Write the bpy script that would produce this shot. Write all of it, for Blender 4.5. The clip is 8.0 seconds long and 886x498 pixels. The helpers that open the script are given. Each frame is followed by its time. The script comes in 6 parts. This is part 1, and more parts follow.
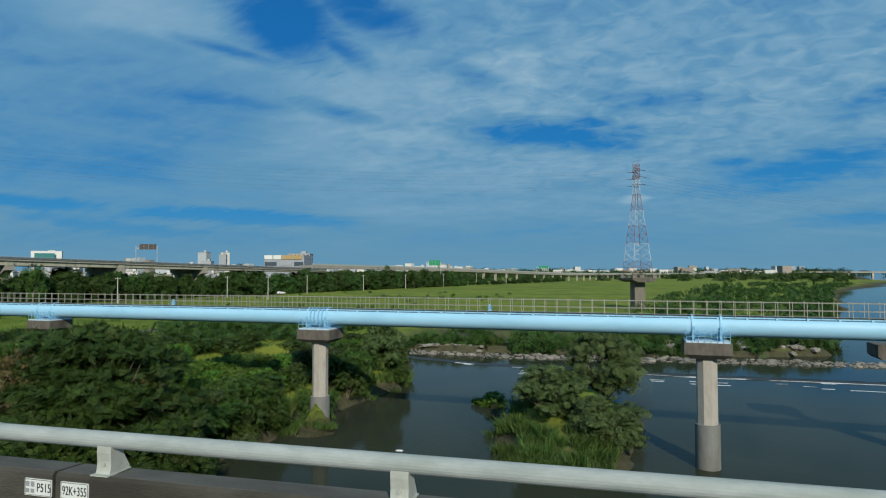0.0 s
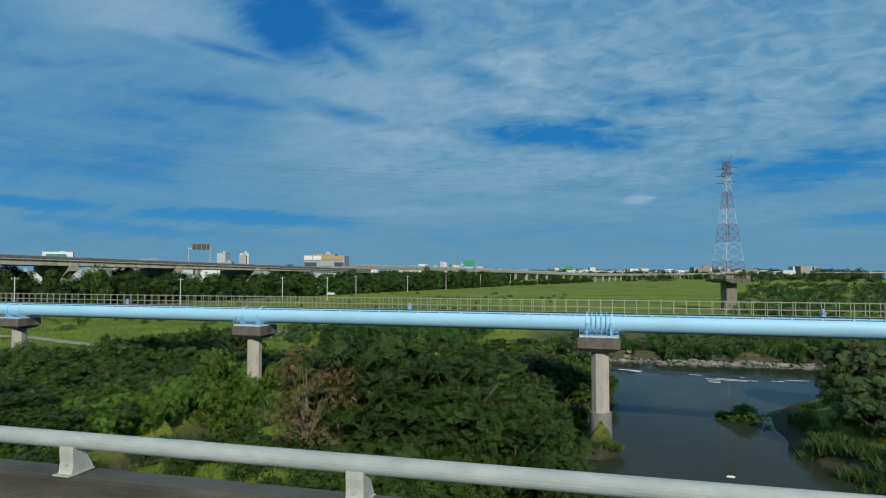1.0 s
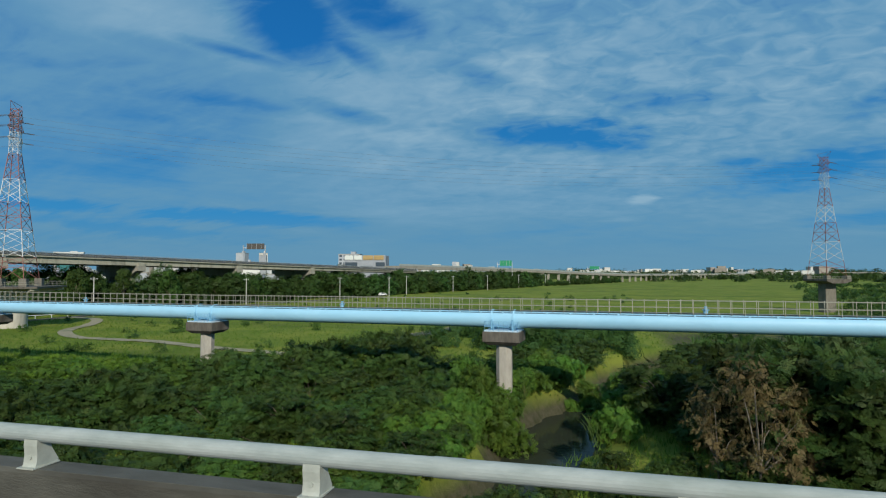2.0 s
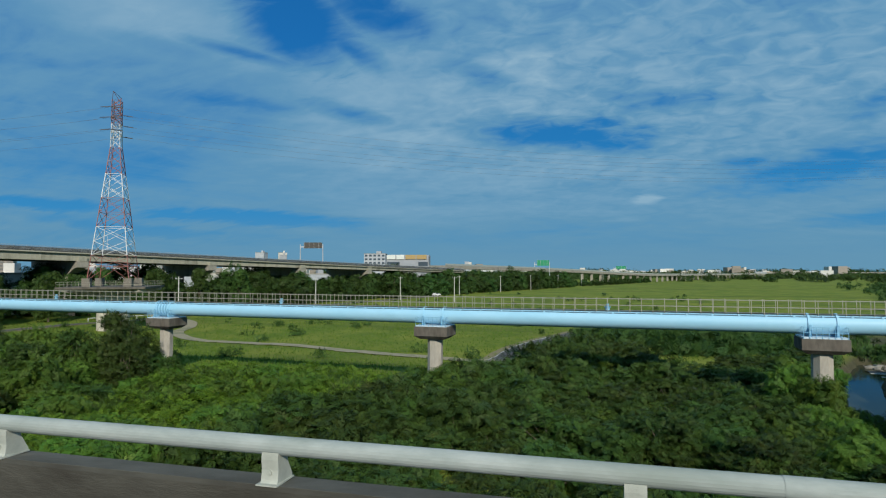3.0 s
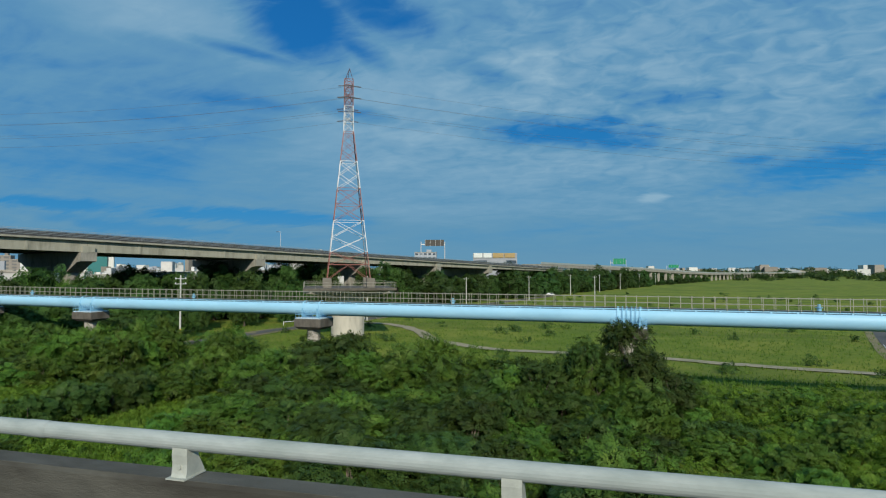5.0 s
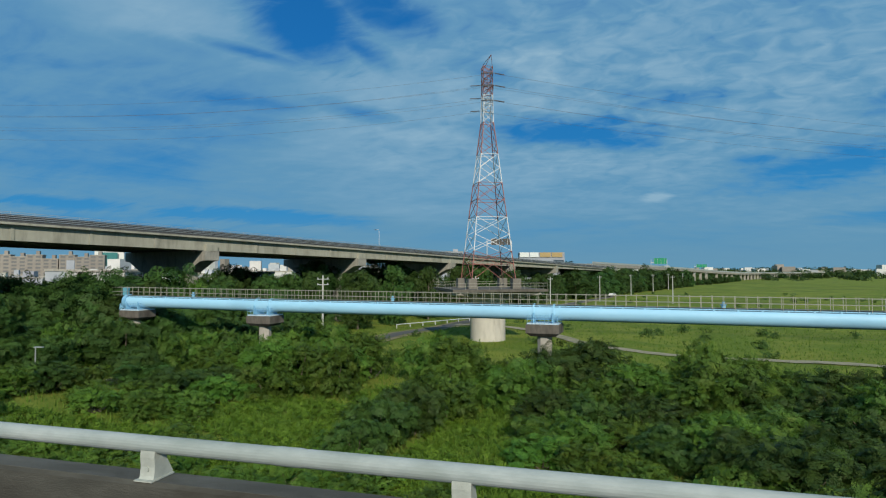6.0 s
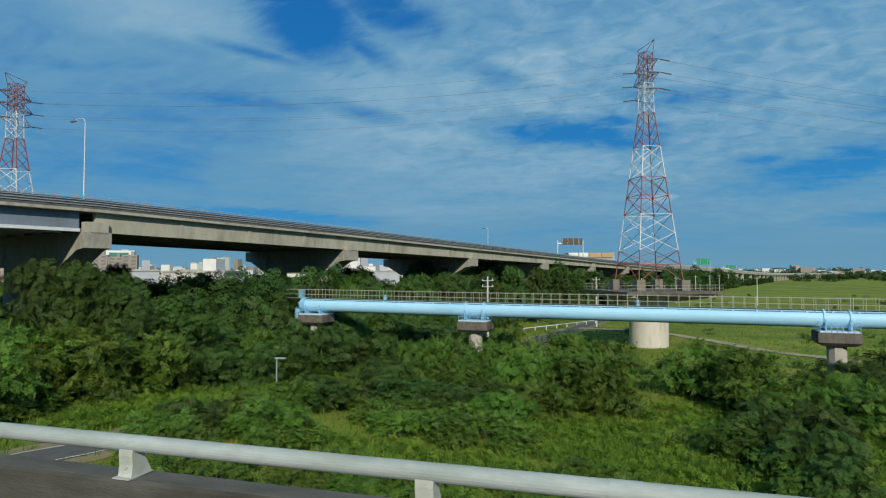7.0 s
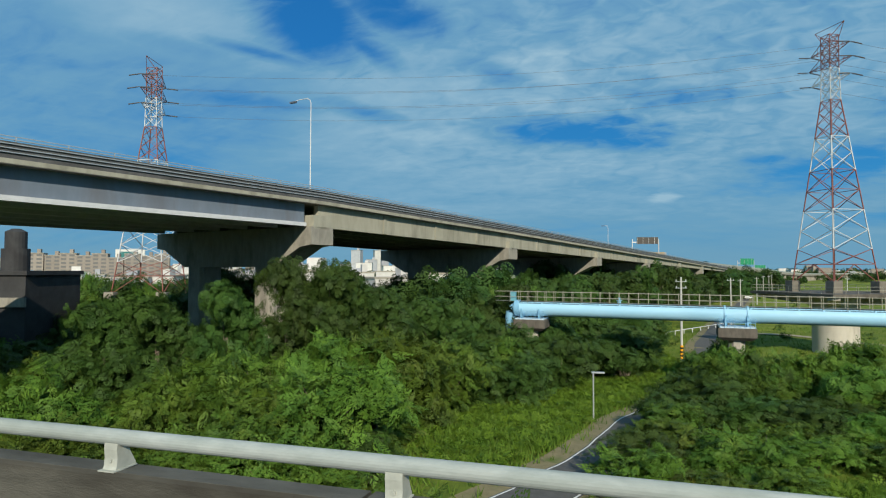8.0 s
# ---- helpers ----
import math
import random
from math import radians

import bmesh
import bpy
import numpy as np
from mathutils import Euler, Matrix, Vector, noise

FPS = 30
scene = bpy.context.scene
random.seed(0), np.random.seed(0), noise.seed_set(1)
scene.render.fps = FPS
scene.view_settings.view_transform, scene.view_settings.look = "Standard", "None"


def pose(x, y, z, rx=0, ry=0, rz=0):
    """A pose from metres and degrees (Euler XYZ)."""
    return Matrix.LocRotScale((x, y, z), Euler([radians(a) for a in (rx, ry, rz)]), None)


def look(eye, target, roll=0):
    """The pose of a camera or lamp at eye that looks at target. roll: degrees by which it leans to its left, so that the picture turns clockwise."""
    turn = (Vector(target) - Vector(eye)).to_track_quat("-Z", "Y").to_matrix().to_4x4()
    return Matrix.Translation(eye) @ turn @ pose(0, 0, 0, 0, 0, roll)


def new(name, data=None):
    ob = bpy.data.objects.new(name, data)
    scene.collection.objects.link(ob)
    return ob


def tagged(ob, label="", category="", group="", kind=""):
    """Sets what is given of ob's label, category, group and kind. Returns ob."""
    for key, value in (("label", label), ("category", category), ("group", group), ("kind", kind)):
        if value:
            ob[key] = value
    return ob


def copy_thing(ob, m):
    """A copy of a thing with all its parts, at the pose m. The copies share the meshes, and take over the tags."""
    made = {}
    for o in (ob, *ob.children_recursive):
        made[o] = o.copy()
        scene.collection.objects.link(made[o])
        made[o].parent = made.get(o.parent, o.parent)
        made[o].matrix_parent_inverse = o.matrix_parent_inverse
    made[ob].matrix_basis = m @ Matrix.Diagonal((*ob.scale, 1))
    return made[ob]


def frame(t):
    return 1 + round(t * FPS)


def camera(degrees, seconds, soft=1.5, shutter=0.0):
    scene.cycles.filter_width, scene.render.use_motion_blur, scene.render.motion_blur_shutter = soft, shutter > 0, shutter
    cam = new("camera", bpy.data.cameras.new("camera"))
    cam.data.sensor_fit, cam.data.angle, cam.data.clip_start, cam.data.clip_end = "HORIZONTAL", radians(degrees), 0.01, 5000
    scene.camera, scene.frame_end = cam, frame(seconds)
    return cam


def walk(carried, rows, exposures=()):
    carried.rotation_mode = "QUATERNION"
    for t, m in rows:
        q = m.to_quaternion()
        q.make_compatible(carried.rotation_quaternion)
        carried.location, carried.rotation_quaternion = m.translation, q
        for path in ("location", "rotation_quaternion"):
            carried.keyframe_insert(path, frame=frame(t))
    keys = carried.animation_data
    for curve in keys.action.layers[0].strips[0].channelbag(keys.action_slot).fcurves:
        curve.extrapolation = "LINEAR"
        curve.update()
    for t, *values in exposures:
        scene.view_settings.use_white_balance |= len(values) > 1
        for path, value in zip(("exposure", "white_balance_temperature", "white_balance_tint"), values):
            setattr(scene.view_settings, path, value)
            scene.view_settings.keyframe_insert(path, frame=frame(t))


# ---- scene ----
# camera: seconds, x, y, z, heading, pitch, lean
cam = camera(72.974, 8.0, 1.15)
ROWS = [
    (0, -0.0, 0.0, 16.0, 13.958, 2.064, 0.039),
    (0.5, -13.177, 0.055, 15.998, 14.146, 2.098, 0.077),
    (1, -26.372, 0.103, 15.997, 14.31, 2.123, 0.07),
    (1.5, -39.583, 0.143, 15.988, 14.469, 2.132, 0.072),
    (3, -79.322, 0.22, 15.869, 15.001, 2.132, 0.041),
    (3.5, -92.602, 0.231, 15.871, 15.136, 2.101, 0.046),
    (4, -105.9, 0.235, 15.881, 15.241, 2.058, 0.055),
    (5.5, -145.897, 0.202, 15.955, 15.668, 2.003, 0.075),
    (6, -159.264, 0.176, 16.001, 15.82, 1.985, 0.056),
    (6.5, -172.648, 0.143, 16.042, 16.007, 2.013, 0.025),
    (7, -186.05, 0.103, 16.041, 16.169, 2.033, 0.003),
    (7.5, -199.468, 0.055, 16.044, 16.316, 2.006, -0.045),
    (8, -212.904, 0.0, 16.05, 16.441, 1.995, -0.1),
]
# the picture brightens and warms a little towards the end
EXPOSURES = [(0, -0.04, 6500, 10), (4, -0.02, 6500, 10), (6.5, 0.02, 6550, 10), (7, 0.06, 6620, 10), (7.5, 0.13, 6720, 10), (8, 0.20, 6850, 10)]
walk(cam, [(t, pose(x, y, z, 90 + pitch, lean, heading)) for t, x, y, z, heading, pitch, lean in ROWS], [(t, stops - 0.05, *balance) for t, stops, *balance in EXPOSURES])

# ---- light ----
SUN_TO = Vector((0.367, -0.796, 0.485)).normalized()
world = bpy.data.worlds.new("sky")
scene.world = world
world.use_nodes = True


def link(nt, a, b):
    nt.links.new(a, b)


def mathn(nt, op, a, b=None, c=None, clamp=False):
    n = nt.nodes.new("ShaderNodeMath")
    n.operation, n.use_clamp = op, clamp
    for i, q in enumerate((a, b, c)):
        if q is None:
            continue
        if isinstance(q, (int, float)):
            n.inputs[i].default_value = q
        else:
            nt.links.new(q, n.inputs[i])
    return n.outputs[0]


def ramp(nt, fac, stops, smooth=False):
    n = nt.nodes.new("ShaderNodeValToRGB")
    if smooth:
        n.color_ramp.interpolation = "EASE"
    el = n.color_ramp.elements
    while len(el) < len(stops):
        el.new(0.5)
    for e, (p, c) in zip(el, stops):
        e.position = p
        e.color = (c, c, c, 1) if isinstance(c, (int, float)) else (*c, 1)
    nt.links.new(fac, n.inputs[0])
    return n.outputs[0]


def noise_tex(nt, vec, scale, detail=4.0, rough=0.55, distort=0.0):
    n = nt.nodes.new("ShaderNodeTexNoise")
    n.inputs["Scale"].default_value = scale
    n.inputs["Detail"].default_value = detail
    n.inputs["Roughness"].default_value = rough
    n.inputs["Distortion"].default_value = distort
    nt.links.new(vec, n.inputs["Vector"])
    return n.outputs["Fac"]


def mapping(nt, vec, loc=(0, 0, 0), rot=(0, 0, 0), scale=(1, 1, 1)):
    n = nt.nodes.new("ShaderNodeMapping")
    n.inputs["Location"].default_value = loc
    n.inputs["Rotation"].default_value = rot
    n.inputs["Scale"].default_value = scale
    nt.links.new(vec, n.inputs["Vector"])
    return n.outputs["Vector"]


def mix_color(nt, fac, a, b):
    n = nt.nodes.new("ShaderNodeMix")
    n.data_type = "RGBA"
    for sock, q in ((n.inputs[0], fac), (n.inputs[6], a), (n.inputs[7], b)):
        if isinstance(q, (int, float)):
            sock.default_value = q
        elif isinstance(q, tuple):
            sock.default_value = (*q, 1)
        else:
            nt.links.new(q, sock)
    return n.outputs[2]


# blue openings in the cloud sheet: bearing and height of their middles, half widths, in degrees, how they tilt, and how clear they are
GAPS = [(-28.9, 21.9, 4.3, 2.5, 0.25, 0.88), (-33.1, 19.2, 4.0, 0.4, 0.12, 0.5), (-21.3, 23.3, 3.8, 1.4, 0.15, 0.6), (-23.9, 20.3, 2.7, 1.0, 0.40, 0.6), (-24.3, 14.8, 2.8, 0.65, 0.15, 0.6),
        (-32.6, 15.0, 3.9, 0.5, 0.05, 0.25), (-3.7, 12.7, 6.2, 1.15, 0.06, 1.0), (1.0, 11.6, 3.2, 0.7, 0.10, 0.8), (17.1, 8.3, 6.5, 1.2, -0.10, 0.6), (12.1, 9.3, 2.0, 0.55, 0.05, 0.5),
        (-32.0, 4.9, 6.4, 0.5, 0.03, 0.8), (-48.4, 5.4, 3.4, 0.4, 0.0, 0.6), (-41.2, 3.5, 3.9, 0.4, 0.04, 0.45), (6.7, 15.1, 4.5, 0.75, 0.10, 0.45), (-41.0, 19.1, 3.0, 0.5, 0.10, 0.2),
        (20.1, 3.9, 4.5, 0.5, 0.0, 0.45), (-10.9, 18.1, 3.3, 0.8, 0.30, 0.4), (21.8, 13.0, 2.4, 0.7, -0.20, 0.45)]
# where the sheet is thicker or thinner
BANKS = [(-44.0, 11.5, 11.2, 8.5, 0.0, -0.20), (-20.8, 16.5, 9.5, 4.4, 0.10, 0.16), (-15.4, 8.6, 17.0, 2.9, 0.02, 0.13), (-41.0, 21.2, 7.8, 2.0, 0.10, 0.20), (9.3, 17.5, 14.6, 5.4, 0.0, 0.09),
         (-42.9, 6.4, 6.0, 0.6, 0.0, 0.12), (-7.7, 2.4, 40.0, 1.6, 0.0, -0.12), (3.8, 6.5, 1.0, 0.34, -0.05, 0.55), (2.2, 4.7, 1.4, 0.22, 0.0, 0.25), (-6.5, 17.5, 4.0, 4.0, 0.9, 0.14)]


def build_sky():
    nt = world.node_tree
    nt.nodes.clear()
    out = nt.nodes.new("ShaderNodeOutputWorld")
    bg = nt.nodes.new("ShaderNodeBackground")
    sky = nt.nodes.new("ShaderNodeTexSky")
    sky.sky_type, sky.sun_disc = "NISHITA", False
    sky.sun_elevation, sky.sun_rotation = radians(29), radians(155)
    sky.altitude, sky.air_density, sky.dust_density, sky.ozone_density = 0, 1.0, 0.2, 3.0
    tc = nt.nodes.new("ShaderNodeTexCoord")
    sep = nt.nodes.new("ShaderNodeSeparateXYZ")
    link(nt, tc.outputs["Generated"], sep.inputs[0])
    up = sep.outputs[2]
    # the direction laid out on a cloud deck far above, flattened towards the horizon
    zz = mathn(nt, "ADD", mathn(nt, "MAXIMUM", up, 0.0), 0.26)
    comb = nt.nodes.new("ShaderNodeCombineXYZ")
    link(nt, mathn(nt, "DIVIDE", sep.outputs[0], zz), comb.inputs[0])
    link(nt, mathn(nt, "DIVIDE", sep.outputs[1], zz), comb.inputs[1])
    p = comb.outputs[0]
    big = noise_tex(nt, mapping(nt, p, (3.1, 1.7, 0), (0, 0, 0.3), (0.9, 1.5, 1)), 1.0, 2, 0.45, 0.3)
    mid = noise_tex(nt, mapping(nt, p, (1.3, 0.2, 0), (0, 0, -0.25), (1.5, 3.0, 1)), 1.5, 6, 0.55, 0.6)
    puff = noise_tex(nt, mapping(nt, p, (0, 0, 0), (0, 0, 0.7), (8.0, 11.0, 1)), 1.5, 3, 0.5, 0.7)
    az = mathn(nt, "ARCTAN2", sep.outputs[0], sep.outputs[1])
    el = mathn(nt, "ARCSINE", up)
    wisp = noise_tex(nt, mapping(nt, p, (5.0, 2.0, 0), (0, 0, -0.5), (3.0, 8.0, 1)), 1.5, 6, 0.62, 0.8)
    ragged = mathn(nt, "MULTIPLY", mathn(nt, "SUBTRACT", wisp, 0.5), 1.9)
    flat = nt.nodes.new("ShaderNodeCombineXYZ")
    link(nt, mathn(nt, "MULTIPLY", az, 5.0), flat.inputs[0])
    link(nt, mathn(nt, "ADD", mathn(nt, "MULTIPLY", el, 40.0), mathn(nt, "MULTIPLY", az, 2.0)), flat.inputs[1])
    streak = noise_tex(nt, flat.outputs[0], 1.0, 5, 0.6, 0.5)

    def blot(b, e, w, h, tilt, k):
        dx = mathn(nt, "MULTIPLY", mathn(nt, "SUBTRACT", az, radians(b)), 1 / radians(w))
        de = mathn(nt, "ADD", mathn(nt, "SUBTRACT", el, radians(e)), mathn(nt, "MULTIPLY", mathn(nt, "SUBTRACT", az, radians(b)), tilt))
        dy = mathn(nt, "MULTIPLY", de, 1 / radians(h))
        d = mathn(nt, "ADD", mathn(nt, "MULTIPLY", dx, dx), mathn(nt, "MULTIPLY", dy, dy))
        d = mathn(nt, "ADD", mathn(nt, "SQRT", d), ragged)
        return mathn(nt, "MULTIPLY", mathn(nt, "MULTIPLY", mathn(nt, "SUBTRACT", 1.75, d), 0.75, None, True), k)

    a = mathn(nt, "ADD", 0.50, mathn(nt, "MULTIPLY", mathn(nt, "SUBTRACT", big, 0.5), 0.3))
    a = mathn(nt, "ADD", a, mathn(nt, "MULTIPLY", mathn(nt, "SUBTRACT", mid, 0.5), 0.38))
    a = mathn(nt, "ADD", a, mathn(nt, "MULTIPLY", mathn(nt, "SUBTRACT", streak, 0.5), ramp(nt, up, [(0.0, 0.5), (0.16, 0.4), (0.3, 0.08)])))
    for q in BANKS:
        a = mathn(nt, "ADD", a, blot(*q))
    # small rippled cloudlets high up, towards the river
    ripple = mathn(nt, "MULTIPLY", mathn(nt, "SUBTRACT", puff, 0.5), ramp(nt, mathn(nt, "ADD", az, 0.5), [(0.0, 0.2), (0.45, 1.0)]))
    a = mathn(nt, "ADD", a, mathn(nt, "MULTIPLY", ripple, ramp(nt, up, [(0.05, 0.1), (0.24, 0.75)])))
    hole = None
    for q in GAPS:
        q = blot(*q)
        hole = q if hole is None else mathn(nt, "MAXIMUM", hole, q)
    a = mathn(nt, "SUBTRACT", a, mathn(nt, "MULTIPLY", hole, 0.60), None, True)
    # clear air: the physical sky, steered to the deep blue of a dry afternoon
    clear = ramp(nt, up, [(0.0, (0.130, 0.315, 0.49)), (0.045, (0.062, 0.285, 0.53)), (0.09, (0.018, 0.265, 0.60)), (0.2, (0.008, 0.210, 0.55)), (0.36, (0.006, 0.165, 0.50)), (0.8, (0.006, 0.08, 0.28))])
    tint = nt.nodes.new("ShaderNodeVectorMath")
    tint.operation = "SCALE"
    link(nt, sky.outputs[0], tint.inputs[0])
    tint.inputs["Scale"].default_value = 0.05
    clear = mix_color(nt, 0.9, tint.outputs[0], clear)
    veil = ramp(nt, up, [(0.0, (0.138, 0.330, 0.49)), (0.12, (0.130, 0.333, 0.53)), (0.4, (0.134, 0.333, 0.54))])
    col = mix_color(nt, ramp(nt, a, [(0.08, 0.0), (0.52, 1.0)], True), clear, veil)
    lit = mathn(nt, "MULTIPLY", ramp(nt, a, [(0.48, 0.0), (1.22, 1.0)]), ramp(nt, up, [(0.02, 0.25), (0.16, 0.8), (0.3, 1.0)]))
    col = mix_color(nt, lit, col, (0.36, 0.55, 0.68))
    link(nt, col, bg.inputs[0])
    bg.inputs[1].default_value = 0.95
    link(nt, bg.outputs[0], out.inputs[0])


build_sky()
sun = new("sun", bpy.data.lights.new("sun", "SUN"))
sun.data.energy, sun.data.angle, sun.data.color = 4.3, radians(0.6), (1.0, 0.93, 0.80)
sun.matrix_world = look(SUN_TO * 50, (0, 0, 0))

# ---- materials ----
def surface(name, c1, c2, scale=1.0, rough=0.8, bump=0.0, bump_scale=20.0, metal=0.0, c3=None, c3_scale=0.2, c3_at=(0.5, 0.7), stretch=(1, 1, 1), vary=0.0, spec=0.4):
    """Two colours mixed by grain, a third by large stains, relief by fine noise."""
    m = bpy.data.materials.new(name)
    m.use_nodes = True
    nt = m.node_tree
    b = nt.nodes["Principled BSDF"]
    tc = nt.nodes.new("ShaderNodeTexCoord")
    v = mapping(nt, tc.outputs["Object"], scale=stretch)
    g = ramp(nt, noise_tex(nt, v, scale, 6, 0.65), [(0.3, 0.0), (0.7, 1.0)])
    col = mix_color(nt, g, c1, c2)
    if c3:
        st = ramp(nt, noise_tex(nt, v, c3_scale, 5, 0.6, 0.4), [(c3_at[0], 0.0), (c3_at[1], 1.0)])
        col = mix_color(nt, st, col, c3)
    if vary:
        oi = nt.nodes.new("ShaderNodeObjectInfo")
        hs = nt.nodes.new("ShaderNodeHueSaturation")
        link(nt, mathn(nt, "ADD", mathn(nt, "MULTIPLY", oi.outputs["Random"], vary), 1 - vary / 2), hs.inputs["Value"])
        link(nt, col, hs.inputs["Color"])
        col = hs.outputs[0]
    link(nt, col, b.inputs["Base Color"])
    b.inputs["Roughness"].default_value = rough
    b.inputs["Metallic"].default_value = metal
    b.inputs["Specular IOR Level"].default_value = spec
    if bump:
        bp = nt.nodes.new("ShaderNodeBump")
        bp.inputs["Strength"].default_value = bump
        bp.inputs["Distance"].default_value = 0.05
        link(nt, noise_tex(nt, v, bump_scale, 5, 0.65), bp.inputs["Height"])
        link(nt, bp.outputs[0], b.inputs["Normal"])
    return m


def foliage(name, dark, light, yellow=None, trans=0.15, vary=0.5, shape="blade", cells=3.4):
    """Leaves: colour differs from leaf to leaf and from plant to plant, and light shines through.
    shape: a plain blade, a feathered frond, or a spray of round leaves cut out of its outline."""
    m = bpy.data.materials.new(name)
    m.use_nodes = True
    nt = m.node_tree
    nt.nodes.clear()
    out = nt.nodes.new("ShaderNodeOutputMaterial")
    geo = nt.nodes.new("ShaderNodeNewGeometry")
    oi = nt.nodes.new("ShaderNodeObjectInfo")
    tc = nt.nodes.new("ShaderNodeTexCoord")
    tone = geo.outputs["Random Per Island"]
    mask = None
    if shape != "blade":
        sep = nt.nodes.new("ShaderNodeSeparateXYZ")
        link(nt, tc.outputs["UV"], sep.inputs[0])
        u, v = sep.outputs[0], mathn(nt, "ABSOLUTE", mathn(nt, "SUBTRACT", sep.outputs[1], 0.5))
        outline = mathn(nt, "MULTIPLY", mathn(nt, "SINE", mathn(nt, "MULTIPLY", mathn(nt, "POWER", u, 0.8), math.pi)), 0.5)
        inside = mathn(nt, "LESS_THAN", v, outline)
        if shape == "frond":
            vo = nt.nodes.new("ShaderNodeTexVoronoi")
            vo.inputs["Scale"].default_value = 1.0
            comb = nt.nodes.new("ShaderNodeCombineXYZ")
            link(nt, mathn(nt, "MULTIPLY", mathn(nt, "SUBTRACT", u, mathn(nt, "MULTIPLY", v, 0.6)), cells), comb.inputs[0])
            link(nt, mathn(nt, "MULTIPLY", sep.outputs[1], cells * 0.36), comb.inputs[1])
            link(nt, mathn(nt, "MULTIPLY", tone, 90.0), comb.inputs[2])
            link(nt, comb.outputs[0], vo.inputs["Vector"])
            mask = mathn(nt, "MULTIPLY", inside, mathn(nt, "LESS_THAN", vo.outputs["Distance"], 0.50))
            sc = nt.nodes.new("ShaderNodeSeparateColor")
            link(nt, vo.outputs["Color"], sc.inputs[0])
            tone = mathn(nt, "ADD", mathn(nt, "MULTIPLY", tone, 0.55), mathn(nt, "MULTIPLY", sc.outputs[0], 0.45))
        else:
            vo = nt.nodes.new("ShaderNodeTexVoronoi")
            vo.inputs["Scale"].default_value = cells
            comb = nt.nodes.new("ShaderNodeCombineXYZ")
            link(nt, sep.outputs[0], comb.inputs[0])
            link(nt, sep.outputs[1], comb.inputs[1])
            link(nt, mathn(nt, "MULTIPLY", tone, 40.0), comb.inputs[2])
            link(nt, comb.outputs[0], vo.inputs["Vector"])
            cell = mathn(nt, "LESS_THAN", vo.outputs["Distance"], 0.50)
            disc = mathn(nt, "ADD", mathn(nt, "POWER", mathn(nt, "SUBTRACT", u, 0.5), 2), mathn(nt, "MULTIPLY", v, v))
            mask = mathn(nt, "MULTIPLY", cell, mathn(nt, "LESS_THAN", disc, 0.25))
            sc = nt.nodes.new("ShaderNodeSeparateColor")
            link(nt, vo.outputs["Color"], sc.inputs[0])
            tone = mathn(nt, "ADD", mathn(nt, "MULTIPLY", tone, 0.5), mathn(nt, "MULTIPLY", sc.outputs[0], 0.5))
    # young shoots stand together in paler tufts
    tuft = ramp(nt, noise_tex(nt, tc.outputs["Object"], 0.75, 3, 0.6), [(0.36, 0.0), (0.64, 1.0)])
    tone = mathn(nt, "ADD", mathn(nt, "MULTIPLY", tone, 0.45), mathn(nt, "MULTIPLY", tuft, 0.55))
    col = mix_color(nt, tone, dark, light)
    if yellow:
        y = ramp(nt, noise_tex(nt, tc.outputs["Object"], 0.9, 3), [(0.55, 0.0), (0.72, 0.8)])
        col = mix_color(nt, y, col, yellow)
    hs = nt.nodes.new("ShaderNodeHueSaturation")
    link(nt, mathn(nt, "ADD", mathn(nt, "MULTIPLY", oi.outputs["Random"], vary), 1 - vary / 2), hs.inputs["Value"])
    link(nt, mathn(nt, "ADD", mathn(nt, "MULTIPLY", oi.outputs["Random"], 0.03), 0.485), hs.inputs["Hue"])
    link(nt, col, hs.inputs["Color"])
    d = nt.nodes.new("ShaderNodeBsdfPrincipled")
    d.inputs["Roughness"].default_value = 0.6
    d.inputs["Specular IOR Level"].default_value = 0.18
    link(nt, hs.outputs[0], d.inputs["Base Color"])
    t = nt.nodes.new("ShaderNodeBsdfTranslucent")
    link(nt, hs.outputs[0], t.inputs["Color"])
    mx = nt.nodes.new("ShaderNodeMixShader")
    mx.inputs[0].default_value = trans
    link(nt, d.outputs[0], mx.inputs[1])
    link(nt, t.outputs[0], mx.inputs[2])
    if mask is None:
        link(nt, mx.outputs[0], out.inputs[0])
    else:
        tr = nt.nodes.new("ShaderNodeBsdfTransparent")
        cut = nt.nodes.new("ShaderNodeMixShader")
        link(nt, mask, cut.inputs[0])
        link(nt, tr.outputs[0], cut.inputs[1])
        link(nt, mx.outputs[0], cut.inputs[2])
        link(nt, cut.outputs[0], out.inputs[0])
    return m


CONC = surface("weathered_concrete", (0.30, 0.28, 0.24), (0.40, 0.38, 0.33), 3.0, 0.9, 0.3, 25, c3=(0.16, 0.145, 0.12), c3_scale=0.5, c3_at=(0.5, 0.8), stretch=(1, 1, 0.35))
# stained pier caps; its darkness also puts shade on the tower slab and cap
CONC_DARK = surface("stained_and_shade_dark_concrete", (0.080, 0.075, 0.063), (0.150, 0.132, 0.110), 2.0, 0.92, 0.3, 20, c3=(0.045, 0.038, 0.030), c3_scale=0.7, c3_at=(0.45, 0.75), stretch=(1, 1, 0.4))
CONC_PALE = surface("pale_concrete", (0.44, 0.42, 0.36), (0.54, 0.51, 0.44), 1.2, 0.88, 0.2, 15, c3=(0.26, 0.24, 0.20), c3_scale=0.35, c3_at=(0.55, 0.8), stretch=(1, 1, 0.3))
